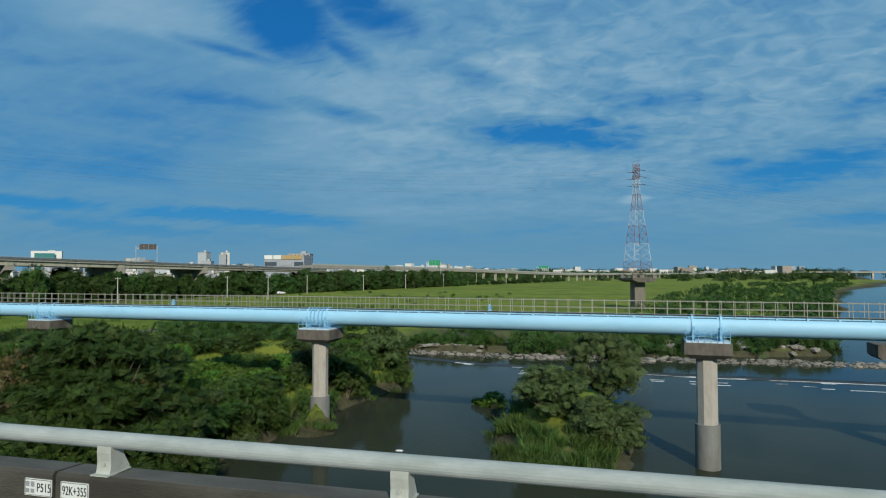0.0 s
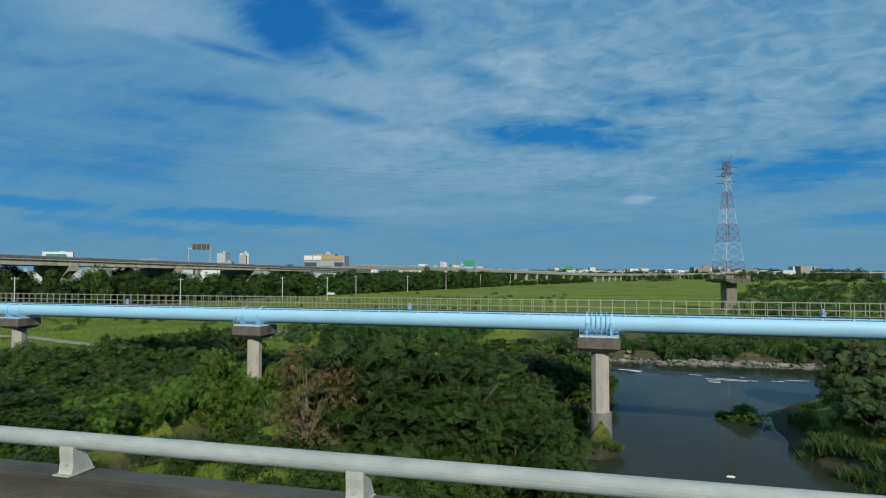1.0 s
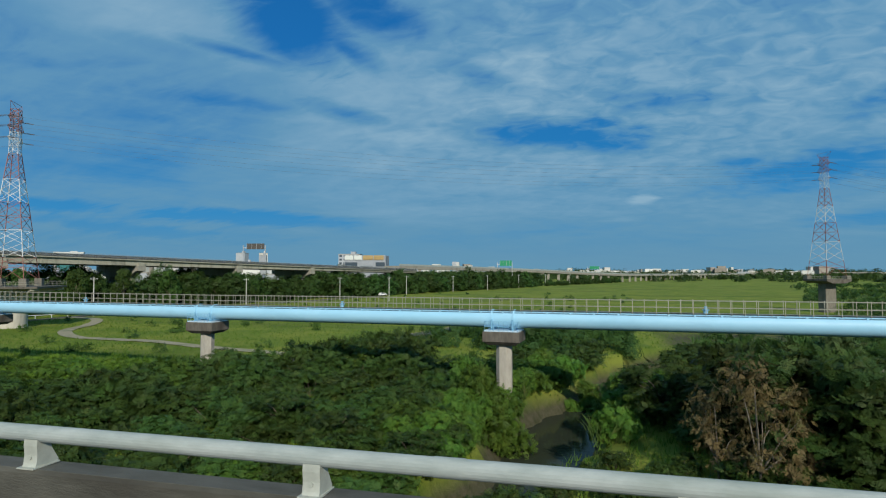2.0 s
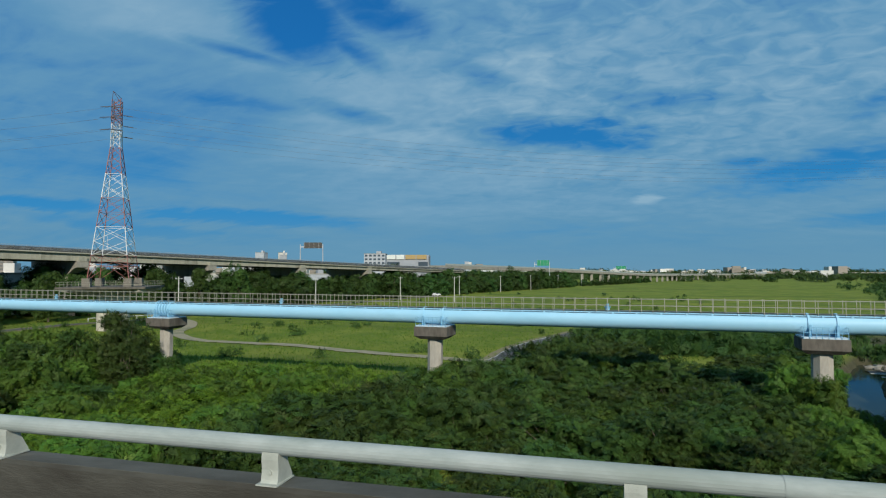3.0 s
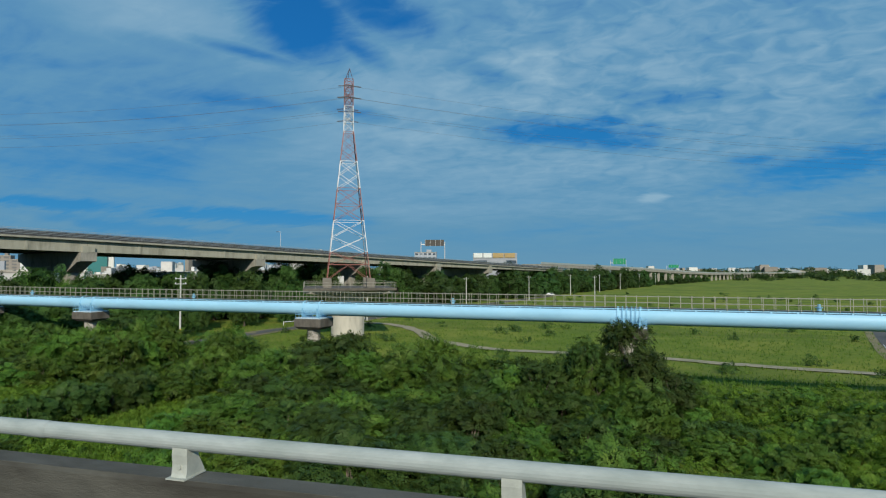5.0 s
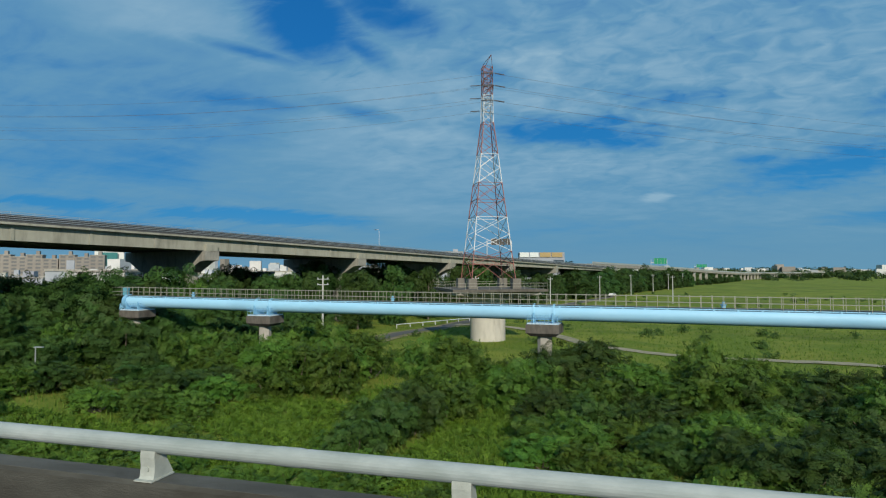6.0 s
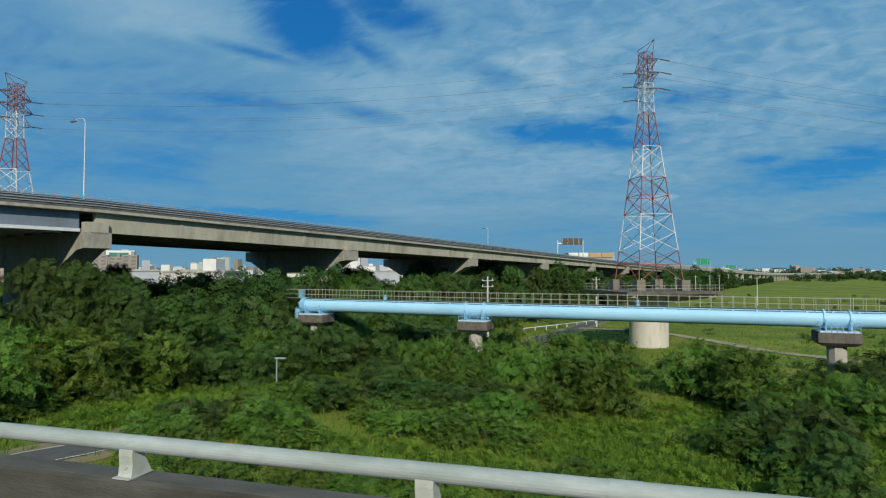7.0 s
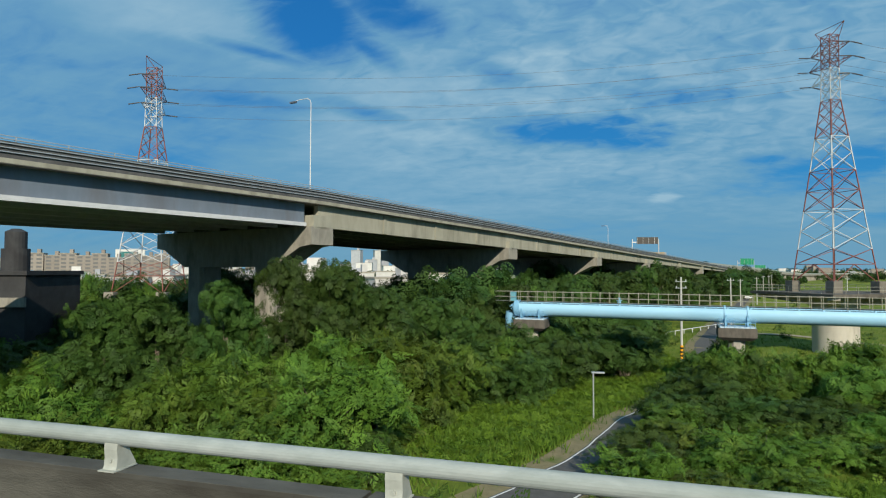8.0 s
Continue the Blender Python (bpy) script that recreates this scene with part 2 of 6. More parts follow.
# deck slab and inner girders: the shade under the deck is put into this grey
CONC_UNDER = surface("underside_concrete_darkened_as_shade", (0.16, 0.15, 0.14), (0.22, 0.21, 0.19), 1.5, 0.92, 0.2, 12)
PARAPET = surface("grimy_parapet_concrete", (0.050, 0.050, 0.041), (0.098, 0.096, 0.079), 2.6, 0.95, 0.4, 30, c3=(0.034, 0.031, 0.024), c3_scale=1.1, c3_at=(0.40, 0.66), stretch=(0.45, 1, 1.6))
CONC_BROWN = surface("brown_grey_concrete", (0.13, 0.120, 0.098), (0.19, 0.175, 0.145), 2.0, 0.92, 0.3, 20, c3=(0.07, 0.063, 0.050), c3_scale=0.5, c3_at=(0.5, 0.8), stretch=(1, 1, 0.35))
GREYBAR = surface("dark_grey_barrier", (0.070, 0.073, 0.076), (0.115, 0.118, 0.120), 2.0, 0.9, 0.2, 20, c3=(0.045, 0.045, 0.045), c3_scale=0.6, c3_at=(0.5, 0.75))
DUSTY = surface("dusty_coping_concrete", (0.075, 0.075, 0.063), (0.125, 0.123, 0.106), 3.0, 0.95, 0.4, 30, c3=(0.060, 0.058, 0.048), c3_scale=1.3, c3_at=(0.48, 0.68), stretch=(0.5, 1, 1))
CONC_VIA = surface("sooty_pier_concrete", (0.22, 0.212, 0.180), (0.33, 0.315, 0.265), 2.0, 0.92, 0.3, 20, c3=(0.12, 0.112, 0.092), c3_scale=0.5, c3_at=(0.52, 0.8), stretch=(1, 1, 0.35))
CASING = surface("wet_grey_pier_casing", (0.15, 0.155, 0.145), (0.21, 0.215, 0.20), 3.0, 0.6, 0.2, 15, c3=(0.09, 0.09, 0.075), c3_scale=0.6, c3_at=(0.45, 0.75), stretch=(1, 1, 0.3))
VIA_PALE = surface("beige_girder_concrete", (0.29, 0.285, 0.225), (0.37, 0.36, 0.29), 1.2, 0.9, 0.25, 15, c3=(0.17, 0.165, 0.13), c3_scale=0.45, c3_at=(0.5, 0.75), stretch=(1, 1, 0.25))
# window glass of far blocks, paled so that distance haze is in the colour
HAZYWIN = surface("window_glass_paled_for_haze", (0.13, 0.13, 0.125), (0.16, 0.16, 0.155), 1.0, 0.3)
ASPHALT = surface("asphalt", (0.045, 0.045, 0.047), (0.075, 0.074, 0.073), 6.0, 0.9, 0.3, 60, c3=(0.11, 0.105, 0.095), c3_scale=0.3, c3_at=(0.5, 0.75))
ROADC = surface("worn_path_asphalt", (0.070, 0.068, 0.064), (0.105, 0.102, 0.096), 2.0, 0.9, 0.2, 30, c3=(0.13, 0.12, 0.095), c3_scale=0.25, c3_at=(0.5, 0.75))
EARTH = surface("dry_earth_verge", (0.170, 0.145, 0.072), (0.250, 0.205, 0.110), 2.5, 0.95, 0.4, 18, c3=(0.10, 0.13, 0.03), c3_scale=0.5, c3_at=(0.52, 0.70))
GRAVEL = surface("pale_gravel_path", (0.25, 0.215, 0.135), (0.35, 0.305, 0.205), 3.0, 0.95, 0.3, 20, c3=(0.16, 0.17, 0.08), c3_scale=0.4, c3_at=(0.5, 0.7))
LINE = surface("worn_white_line_paint", (0.55, 0.55, 0.52), (0.72, 0.72, 0.70), 5.0, 0.7)
RAILP = surface("chalky_white_rail_paint", (0.255, 0.295, 0.280), (0.370, 0.405, 0.390), 7.0, 0.85, 0.08, 30, c3=(0.20, 0.235, 0.205), c3_scale=1.2, c3_at=(0.50, 0.75), stretch=(0.35, 1, 1), spec=0.2)
BRACKET = surface("cast_bracket_paint", (0.31, 0.33, 0.29), (0.43, 0.45, 0.40), 6.0, 0.6, 0.15, 40, c3=(0.26, 0.26, 0.22), c3_scale=3.0, c3_at=(0.55, 0.8))
PIPEBLUE = surface("sky_blue_pipe_paint", (0.285, 0.555, 0.735), (0.335, 0.60, 0.775), 0.8, 0.5, 0.05, 4, c3=(0.25, 0.48, 0.64), c3_scale=0.3, c3_at=(0.5, 0.75), stretch=(0.4, 1, 1))
BLUE2 = surface("blue_steel_paint", (0.16, 0.38, 0.56), (0.22, 0.45, 0.62), 2.0, 0.5)
FENCEP = surface("dull_galvanised_fence", (0.26, 0.25, 0.20), (0.36, 0.35, 0.29), 2.0, 0.6, metal=0.2)
GALV = surface("galvanised_steel", (0.45, 0.47, 0.48), (0.55, 0.57, 0.58), 3.0, 0.45, metal=0.6)
STEELW = surface("white_tower_paint", (0.50, 0.52, 0.53), (0.60, 0.62, 0.63), 1.5, 0.5)
STEELR = surface("faded_red_tower_paint", (0.20, 0.070, 0.055), (0.27, 0.100, 0.080), 1.5, 0.55, c3=(0.24, 0.09, 0.07), c3_scale=0.5)
STEELG = surface("grey_blue_girder_paint", (0.128, 0.162, 0.205), (0.172, 0.212, 0.262), 0.6, 0.5, c3=(0.13, 0.14, 0.16), c3_scale=0.3, stretch=(1, 1, 0.3))
WIREM = surface("dark_cable", (0.06, 0.06, 0.065), (0.09, 0.09, 0.095), 2.0, 0.6)
POLEM = surface("pale_utility_pole", (0.42, 0.42, 0.40), (0.52, 0.52, 0.49), 2.0, 0.85)
BARK = surface("bark", (0.10, 0.08, 0.06), (0.18, 0.15, 0.115), 6.0, 0.95, 0.4, 30, stretch=(1, 1, 0.2))
BARK_PALE = surface("pale_twig_bark", (0.13, 0.11, 0.085), (0.20, 0.175, 0.14), 6.0, 0.9)
ROCK = surface("river_rock", (0.14, 0.13, 0.105), (0.27, 0.245, 0.205), 1.5, 0.9, 0.5, 8, vary=0.5)
SIGNY = surface("amber_sign_sheet", (0.86, 0.36, 0.012), (0.90, 0.40, 0.02), 2.0, 0.45)
SIGNW = surface("white_sign_sheet", (0.58, 0.61, 0.58), (0.65, 0.68, 0.65), 2.0, 0.45)
SIGNK = surface("black_sign_lettering", (0.012, 0.012, 0.014), (0.02, 0.02, 0.022), 2.0, 0.5)
SIGNBR = surface("brown_sign_lettering", (0.045, 0.018, 0.006), (0.055, 0.022, 0.008), 2.0, 0.5)
SIGNG = surface("green_sign_sheet", (0.0, 0.20, 0.09), (0.005, 0.24, 0.11), 2.0, 0.45)
SIGNBACK = surface("grey_sign_back", (0.10, 0.12, 0.16), (0.14, 0.16, 0.20), 3.0, 0.5, metal=0.3)
WALLW = surface("white_house_wall", (0.50, 0.50, 0.48), (0.60, 0.60, 0.58), 0.5, 0.85, vary=0.3)
WALLB = surface("tan_tower_block_wall", (0.23, 0.205, 0.178), (0.29, 0.260, 0.228), 0.3, 0.85, vary=0.3)
WALLG = surface("grey_block_wall", (0.30, 0.33, 0.37), (0.40, 0.42, 0.45), 0.3, 0.8, vary=0.4)
# the viaduct's shade on the house is put into this near-black colour
DARKW = surface("shade_darkened_wall", (0.028, 0.030, 0.032), (0.048, 0.050, 0.052), 0.6, 0.85, c3=(0.025, 0.025, 0.027), c3_scale=0.3)
GLASSW = surface("dark_window_glass", (0.05, 0.07, 0.09), (0.07, 0.09, 0.11), 1.0, 0.15)
TEALG = surface("teal_curtain_glass", (0.04, 0.16, 0.16), (0.06, 0.20, 0.20), 0.5, 0.2)
YELLOWP = surface("yellow_hall_panels", (0.34, 0.24, 0.10), (0.40, 0.29, 0.13), 0.5, 0.7)
CARW = surface("white_car_paint", (0.75, 0.75, 0.75), (0.8, 0.8, 0.8), 2.0, 0.25)
TYRE = surface("tyre_rubber", (0.02, 0.02, 0.02), (0.03, 0.03, 0.03), 5.0, 0.9)

LEAF_BUSH = foliage("feathery_green_leaves", (0.028, 0.070, 0.010), (0.092, 0.172, 0.022), (0.129, 0.190, 0.030), shape="frond", cells=14)
LEAF_PLUME = foliage("pale_plumed_leaves", (0.036, 0.080, 0.011), (0.112, 0.190, 0.024), (0.13, 0.19, 0.03), shape="frond", cells=14)
LEAF_VINE = foliage("vine_leaves", (0.033, 0.088, 0.012), (0.103, 0.198, 0.026), (0.147, 0.220, 0.030), shape="spray", cells=11)
LEAF_BROAD = foliage("broad_dark_leaves", (0.020, 0.050, 0.010), (0.068, 0.126, 0.024), shape="spray", cells=9)
LEAF_FEATHER = foliage("feathery_dark_leaves", (0.012, 0.028, 0.006), (0.048, 0.080, 0.014), (0.066, 0.080, 0.020), shape="frond", cells=16)
LEAF_THICKET = foliage("dark_thicket_leaves", (0.017, 0.040, 0.008), (0.060, 0.106, 0.018), (0.080, 0.105, 0.026), shape="frond", cells=14)
LEAF_BROWN = foliage("withered_brown_leaves", (0.075, 0.060, 0.025), (0.180, 0.140, 0.055), (0.083, 0.120, 0.032), shape="frond", cells=9)
LEAF_FAR = foliage("distant_tree_leaves", (0.016, 0.043, 0.010), (0.052, 0.100, 0.020), shape="spray", cells=9)
LEAF_OLIVE = foliage("grey_green_leaves", (0.036, 0.064, 0.020), (0.112, 0.160, 0.055), shape="spray", cells=8)
GRASS = foliage("meadow_grass_blades", (0.064, 0.130, 0.015), (0.152, 0.245, 0.032), (0.193, 0.250, 0.048), trans=0.35, vary=0.1)
REED = foliage("reed_blades", (0.039, 0.086, 0.018), (0.101, 0.168, 0.040), (0.184, 0.210, 0.075), trans=0.3)
CREEP = foliage("creeper_leaves", (0.064, 0.136, 0.012), (0.160, 0.264, 0.026), trans=0.35, shape="spray", cells=6)


def ground_material():
    m = bpy.data.materials.new("grassy_ground")
    m.use_nodes = True
    nt = m.node_tree
    b = nt.nodes["Principled BSDF"]
    tc = nt.nodes.new("ShaderNodeTexCoord")
    v = tc.outputs["Object"]
    fine = noise_tex(nt, v, 1.4, 8, 0.7)
    mid = noise_tex(nt, v, 0.09, 6, 0.6, 0.5)
    wide = noise_tex(nt, mapping(nt, v, scale=(0.5, 1.6, 1)), 0.03, 6, 0.6, 0.5)
    col = mix_color(nt, ramp(nt, fine, [(0.3, 0.0), (0.7, 1.0)]), (0.084, 0.136, 0.016), (0.160, 0.216, 0.027))
    col = mix_color(nt, ramp(nt, mid, [(0.40, 0.0), (0.60, 0.8)]), col, (0.215, 0.235, 0.038))
    col = mix_color(nt, ramp(nt, wide, [(0.50, 0.0), (0.66, 0.6)]), col, (0.066, 0.100, 0.020))
    sep = nt.nodes.new("ShaderNodeSeparateXYZ")
    link(nt, v, sep.inputs[0])
    mud = ramp(nt, mathn(nt, "ADD", mathn(nt, "MULTIPLY", sep.outputs[2], 0.25), mathn(nt, "MULTIPLY", mid, 0.3)), [(0.42, 1.0), (0.80, 0.0)])
    col = mix_color(nt, mud, col, mix_color(nt, ramp(nt, fine, [(0.35, 0.0), (0.65, 1.0)]), (0.045, 0.050, 0.022), (0.095, 0.085, 0.055)))
    link(nt, col, b.inputs["Base Color"])
    b.inputs["Roughness"].default_value = 0.95
    b.inputs["Specular IOR Level"].default_value = 0.15
    bp = nt.nodes.new("ShaderNodeBump")
    bp.inputs["Strength"].default_value, bp.inputs["Distance"].default_value = 0.9, 0.25
    link(nt, noise_tex(nt, v, 2.2, 6, 0.7), bp.inputs["Height"])
    link(nt, bp.outputs[0], b.inputs["Normal"])
    return m


def water_material():
    m = bpy.data.materials.new("silty_river_water")
    m.use_nodes = True
    nt = m.node_tree
    b = nt.nodes["Principled BSDF"]
    tc = nt.nodes.new("ShaderNodeTexCoord")
    v = tc.outputs["Object"]
    col = mix_color(nt, ramp(nt, noise_tex(nt, v, 0.05, 4, 0.5, 0.6), [(0.35, 0.0), (0.7, 1.0)]), (0.026, 0.032, 0.021), (0.037, 0.043, 0.028))
    link(nt, col, b.inputs["Base Color"])
    b.inputs["Roughness"].default_value = 0.06
    b.inputs["IOR"].default_value = 1.24
    b.inputs["Specular IOR Level"].default_value = 0.11
    bp = nt.nodes.new("ShaderNodeBump")
    bp.inputs["Strength"].default_value, bp.inputs["Distance"].default_value = 0.22, 0.03
    link(nt, noise_tex(nt, mapping(nt, v, scale=(1.0, 1.6, 1)), 1.6, 4, 0.55, 0.3), bp.inputs["Height"])
    link(nt, bp.outputs[0], b.inputs["Normal"])
    return m


GROUND, WATER = ground_material(), water_material()
FOAM = surface("river_foam", (0.55, 0.56, 0.55), (0.72, 0.73, 0.72), 4.0, 0.8)


# ---- mesh helpers ----
class Geo:
    """Collects plain polygons for one mesh."""

    def __init__(self):
        self.v, self.f = [], []

    def add(self, verts, faces):
        n = len(self.v)
        self.v.extend([tuple(q) for q in verts])
        self.f.extend([tuple(i + n for i in f) for f in faces])
        return self

    def box(self, c, s, m=None):
        x, y, z = (a / 2 for a in s)
        vs = [Vector((sx * x, sy * y, sz * z)) for sz in (-1, 1) for sx, sy in ((-1, -1), (1, -1), (1, 1), (-1, 1))]
        vs = [(m @ q if m else q) + Vector(c) for q in vs]
        return self.add(vs, [(3, 2, 1, 0), (4, 5, 6, 7), (0, 1, 5, 4), (1, 2, 6, 5), (2, 3, 7, 6), (3, 0, 4, 7)])

    def tube(self, pts, radii, n=8, caps=True):
        """A round bar through points; radii: one for each, or one for all."""
        pts = [Vector(q) for q in pts]
        if isinstance(radii, (int, float)):
            radii = [radii] * len(pts)
        vs = []
        for i, q in enumerate(pts):
            d = (pts[min(i + 1, len(pts) - 1)] - pts[max(i - 1, 0)]).normalized()
            a = d.cross(Vector((0, 0, 1)) if abs(d.z) < 0.9 else Vector((1, 0, 0))).normalized()
            b = d.cross(a)
            for k in range(n):
                w = 2 * math.pi * (k + 0.5) / n
                vs.append(q + (a * math.cos(w) + b * math.sin(w)) * radii[i])
        fs = [(i * n + k, i * n + (k + 1) % n, (i + 1) * n + (k + 1) % n, (i + 1) * n + k) for i in range(len(pts) - 1) for k in range(n)]
        if caps:
            fs += [tuple(range(n)), tuple((len(pts) - 1) * n + k for k in reversed(range(n)))]
        return self.add(vs, fs)

    def prism(self, profile, a, b, axis="x"):
        """A closed profile drawn out from a to b along an axis; the profile gives the two other coordinates."""
        put = {"x": lambda p, t: (t, p[0], p[1]), "y": lambda p, t: (p[0], t, p[1]), "z": lambda p, t: (p[0], p[1], t)}[axis]
        n = len(profile)
        vs = [put(p, a) for p in profile] + [put(p, b) for p in profile]
        fs = [tuple(range(n)), tuple(range(2 * n - 1, n - 1, -1))] + [(k, n + k, n + (k + 1) % n, (k + 1) % n) for k in range(n)]
        return self.add(vs, fs)

    def strip(self, left, right):
        """A band between two lines of points."""
        n = len(left)
        return self.add(list(left) + list(right), [(i, n + i, n + i + 1, i + 1) for i in range(n - 1)])

    def mesh(self, name, mat, smooth=False):
        me = bpy.data.meshes.new(name)
        me.from_pydata([tuple(q) for q in self.v], [], self.f)
        me.materials.append(mat)
        if smooth:
            me.polygons.foreach_set("use_smooth", [True] * len(me.polygons))
        me.validate()
        bm = bmesh.new()
        bm.from_mesh(me)
        if len(bm.faces) < 6000 and not smooth:
            bmesh.ops.recalc_face_normals(bm, faces=bm.faces)
        bm.to_mesh(me)
        bm.free()
        return me


def part(name, g, mat, parent=None, label="", smooth=False):
    ob = new(name, g.mesh(name, mat, smooth) if isinstance(g, Geo) else g)
    if parent:
        ob.parent = parent
    return tagged(ob, label)


def thing(name, label, category, group="", kind="", m=None):
    ob = new(name)
    if m:
        ob.matrix_basis = m
    return tagged(ob, label, category, group, kind)


def smooth_by_angle(ob, deg=35):
    me = ob.data
    me.polygons.foreach_set("use_smooth", [True] * len(me.polygons))
    me.set_sharp_from_angle(angle=radians(deg))
    return ob


# ---- lie of the land ----
EYE, PLAIN, RIVER = 16.0, 3.4, 0.2
ROAD_A = [(-109.2, 28), (-106.3, 34.6), (-102.3, 44.4), (-96.9, 59.5), (-94.4, 72), (-93.6, 84.6), (-92.2, 99), (-86.6, 118.6), (-80, 140)]
ROAD_B = [(-94.2, 84.0), (-99, 83), (-115.6, 87), (-130, 90.5), (-141, 92.2), (-153, 95.6), (-163.4, 104.5), (-170, 117), (-180, 129), (-194, 134)]
ROAD_C = [(-222.5, 17), (-217.7, 26.2), (-214.2, 34.4), (-212.6, 42.6), (-211.2, 50), (-207.8, 60), (-204.2, 72), (-201.7, 90), (-199.2, 110), (-194.4, 134), (-189, 160), (-180, 200), (-160, 290)]
CLEARINGS = [(-187.5, 46.5, 5.2, 6.2), (-182, 37.5, 4.4, 6), (-169, 41.5, 3.2, 10.5), (-163, 31.5, 6, 4), (-197, 36.5, 8, 2.6), (-113, 58, 14, 18), (-113, 38, 10, 11), (-180.5, 56, 3.5, 4), (-219.5, 41, 6.0, 10), (-214.5, 59, 5.5, 13), (-207.4, 77, 3.0, 12), (-125, 34, 6, 5), (-51, 35, 5, 12), (-47, 26, 4, 7), (-57, 52, 6.5, 17), (-56, 68, 5, 6), (-38, 60, 5, 13), (-45, 70, 6, 12)]


def pipe_y(x):
    """The front of the pier caps of the pipe crossing."""
    return 51.0 - 0.0705 * (x - 7)


def poly_dist(x, y, line):
    best = 1e9
    for (ax, ay), (bx, by) in zip(line, line[1:]):
        ux, uy = bx - ax, by - ay
        k = max(0, min(1, ((x - ax) * ux + (y - ay) * uy) / (ux * ux + uy * uy)))
        best = min(best, math.hypot(x - ax - k * ux, y - ay - k * uy))
    return best


BANK = [(-200, -34), (20, -33), (40, -31.5), (48, -30.5), (56, -29.3), (66, -28), (76, -25.5), (92, -29), (104, -35), (110, -36), (113, -30), (116, 6), (119, 30), (125, 44), (456, 158), (900, 362), (2000, 700), (6000, 2000)]


SIDE_ARM = [(-60, 32), (-57.2, 52), (-52.5, 75), (-45, 97), (-36, 112)]


def bank_x(y):
    for (y0, x0), (y1, x1) in zip(BANK, BANK[1:]):
        if y <= y1:
            return x0 + (x1 - x0) * (y - y0) / (y1 - y0)
    return BANK[-1][1]


def wet(x, y):
    """How deep a place lies in the river bed, 0 on the plain to 1 in the channel."""
    w = 1.6 * noise.noise((x * 0.11, y * 0.11, 0.0)) + 1.2 * noise.noise((x * 0.4, y * 0.4, 3.0))
    edge = x - bank_x(y) + w
    far = max(0.0, (y - 125) * 0.05)
    d = max(0.0, min(1.0, (edge + 1.6) / 2.8))
    width = 150 + far * 4
    d *= max(0.0, min(1.0, (bank_x(y) + width - x) / 8.0))
    # an inlet behind the first trees of the bank, and the side arm that feeds it
    inlet = 1.0 - math.hypot((x + 57.2 - 0.10 * (y - 52)) / 5.0, (y - 53) / 19.0) + 0.08 * w
    d = max(d, max(0.0, min(1.0, inlet * 4.0)))
    if -70 < x < -25 and 28 < y < 118:
        arm = 1.0 - poly_dist(x, y, SIDE_ARM) / 3.6 + 0.08 * w
        d = max(d, max(0.0, min(1.0, arm * 4.0)))
    # two islets that carry trees
    for cx, cy, rx, ry in ((-2.2, 63, 6.2, 14.5), (-26, 54.2, 1.5, 1.35), (9, 121, 18, 4.0)):
        k = 1.0 - math.hypot((x - cx) / rx, (y - cy) / ry) + 0.1 * w
        d = min(d, max(0.0, min(1.0, 0.62 - k * 0.9))) if k > -0.4 else d
    return d


def rise(x, y):
    """Low swell of the ground that lifts the lane near the end of the pipe."""
    k = max(0.0, min(1.0, (x + 244) / 12.0, (-196 - x) / 12.0)) * max(0.0, min(1.0, (68 - y) / 38.0))
    return 2.1 * k * k * (3 - 2 * k)


def land(x, y):
    z = PLAIN + 0.35 * noise.noise((x * 0.05, y * 0.05, 7.0)) + 0.12 * noise.noise((x * 0.3, y * 0.3, 9.0))
    # low gravel shelf behind the weir
    if 104 < y < 175 and x > -46:
        k = min(1.0, (y - 104) / 4.0) * min(1.0, (175 - y) / 30.0) * min(1.0, (x + 46) / 8.0)
        z -= k * (2.1 + 0.5 * noise.noise((x * 0.13, y * 0.13, 1.0)))
    return z + rise(x, y) - 4.4 * wet(x, y)


# ---- ground, river, roads ----
def build_ground():
    xs = sorted(set([-4500, -3000, -2000, -1400, -1000, -760, -600, -480, -400] + list(np.arange(-340, 90.1, 2.0)) + list(np.arange(96, 240, 8.0)) + [260, 300, 360, 440, 540, 700, 900, 1300, 2000, 3000, 4500]))
    ys = sorted(set([-1500, -700, -300, -100, -40, 0] + list(np.arange(10, 150.1, 2.0)) + list(np.arange(156, 300, 6.0)) + list(np.arange(312, 700, 18.0)) + [740, 800, 900, 1050, 1300, 1700, 2300, 3200, 4700]))
    g = Geo()
    vs = [(x, y, land(x, y)) for y in ys for x in xs]
    n = len(xs)
    g.add(vs, [(j * n + i, j * n + i + 1, (j + 1) * n + i + 1, (j + 1) * n + i) for j in range(len(ys) - 1) for i in range(n - 1)])
    ob = part("ground", g, GROUND, smooth=True)
    tagged(ob, "wide flood plain of grass sloping to a muddy river bank", "ground", kind="structure")
    w = Geo().add([(-75, -300, RIVER), (3000, -300, RIVER), (3000, 4700, RIVER), (-75, 4700, RIVER)], [(0, 1, 2, 3)])
    ob = part("water", w, WATER)
    tagged(ob, "still olive-brown river water reflecting the sky", "river", kind="structure")


def ribbon(line, width, lift, steps=8):
    """Left and right edges of a road that lies on the land."""
    pts = []
    for i in range(len(line) - 1):
        p0, p1, p2, p3 = (Vector(line[max(0, min(len(line) - 1, i + k))]) for k in (-1, 0, 1, 2))
        for s in range(steps):
            t = s / steps
            pts.append(0.5 * ((2 * p1) + (p2 - p0) * t + (2 * p0 - 5 * p1 + 4 * p2 - p3) * t * t + (3 * p1 - p0 - 3 * p2 + p3) * t ** 3))
    pts.append(Vector(line[-1]))
    left, right = [], []
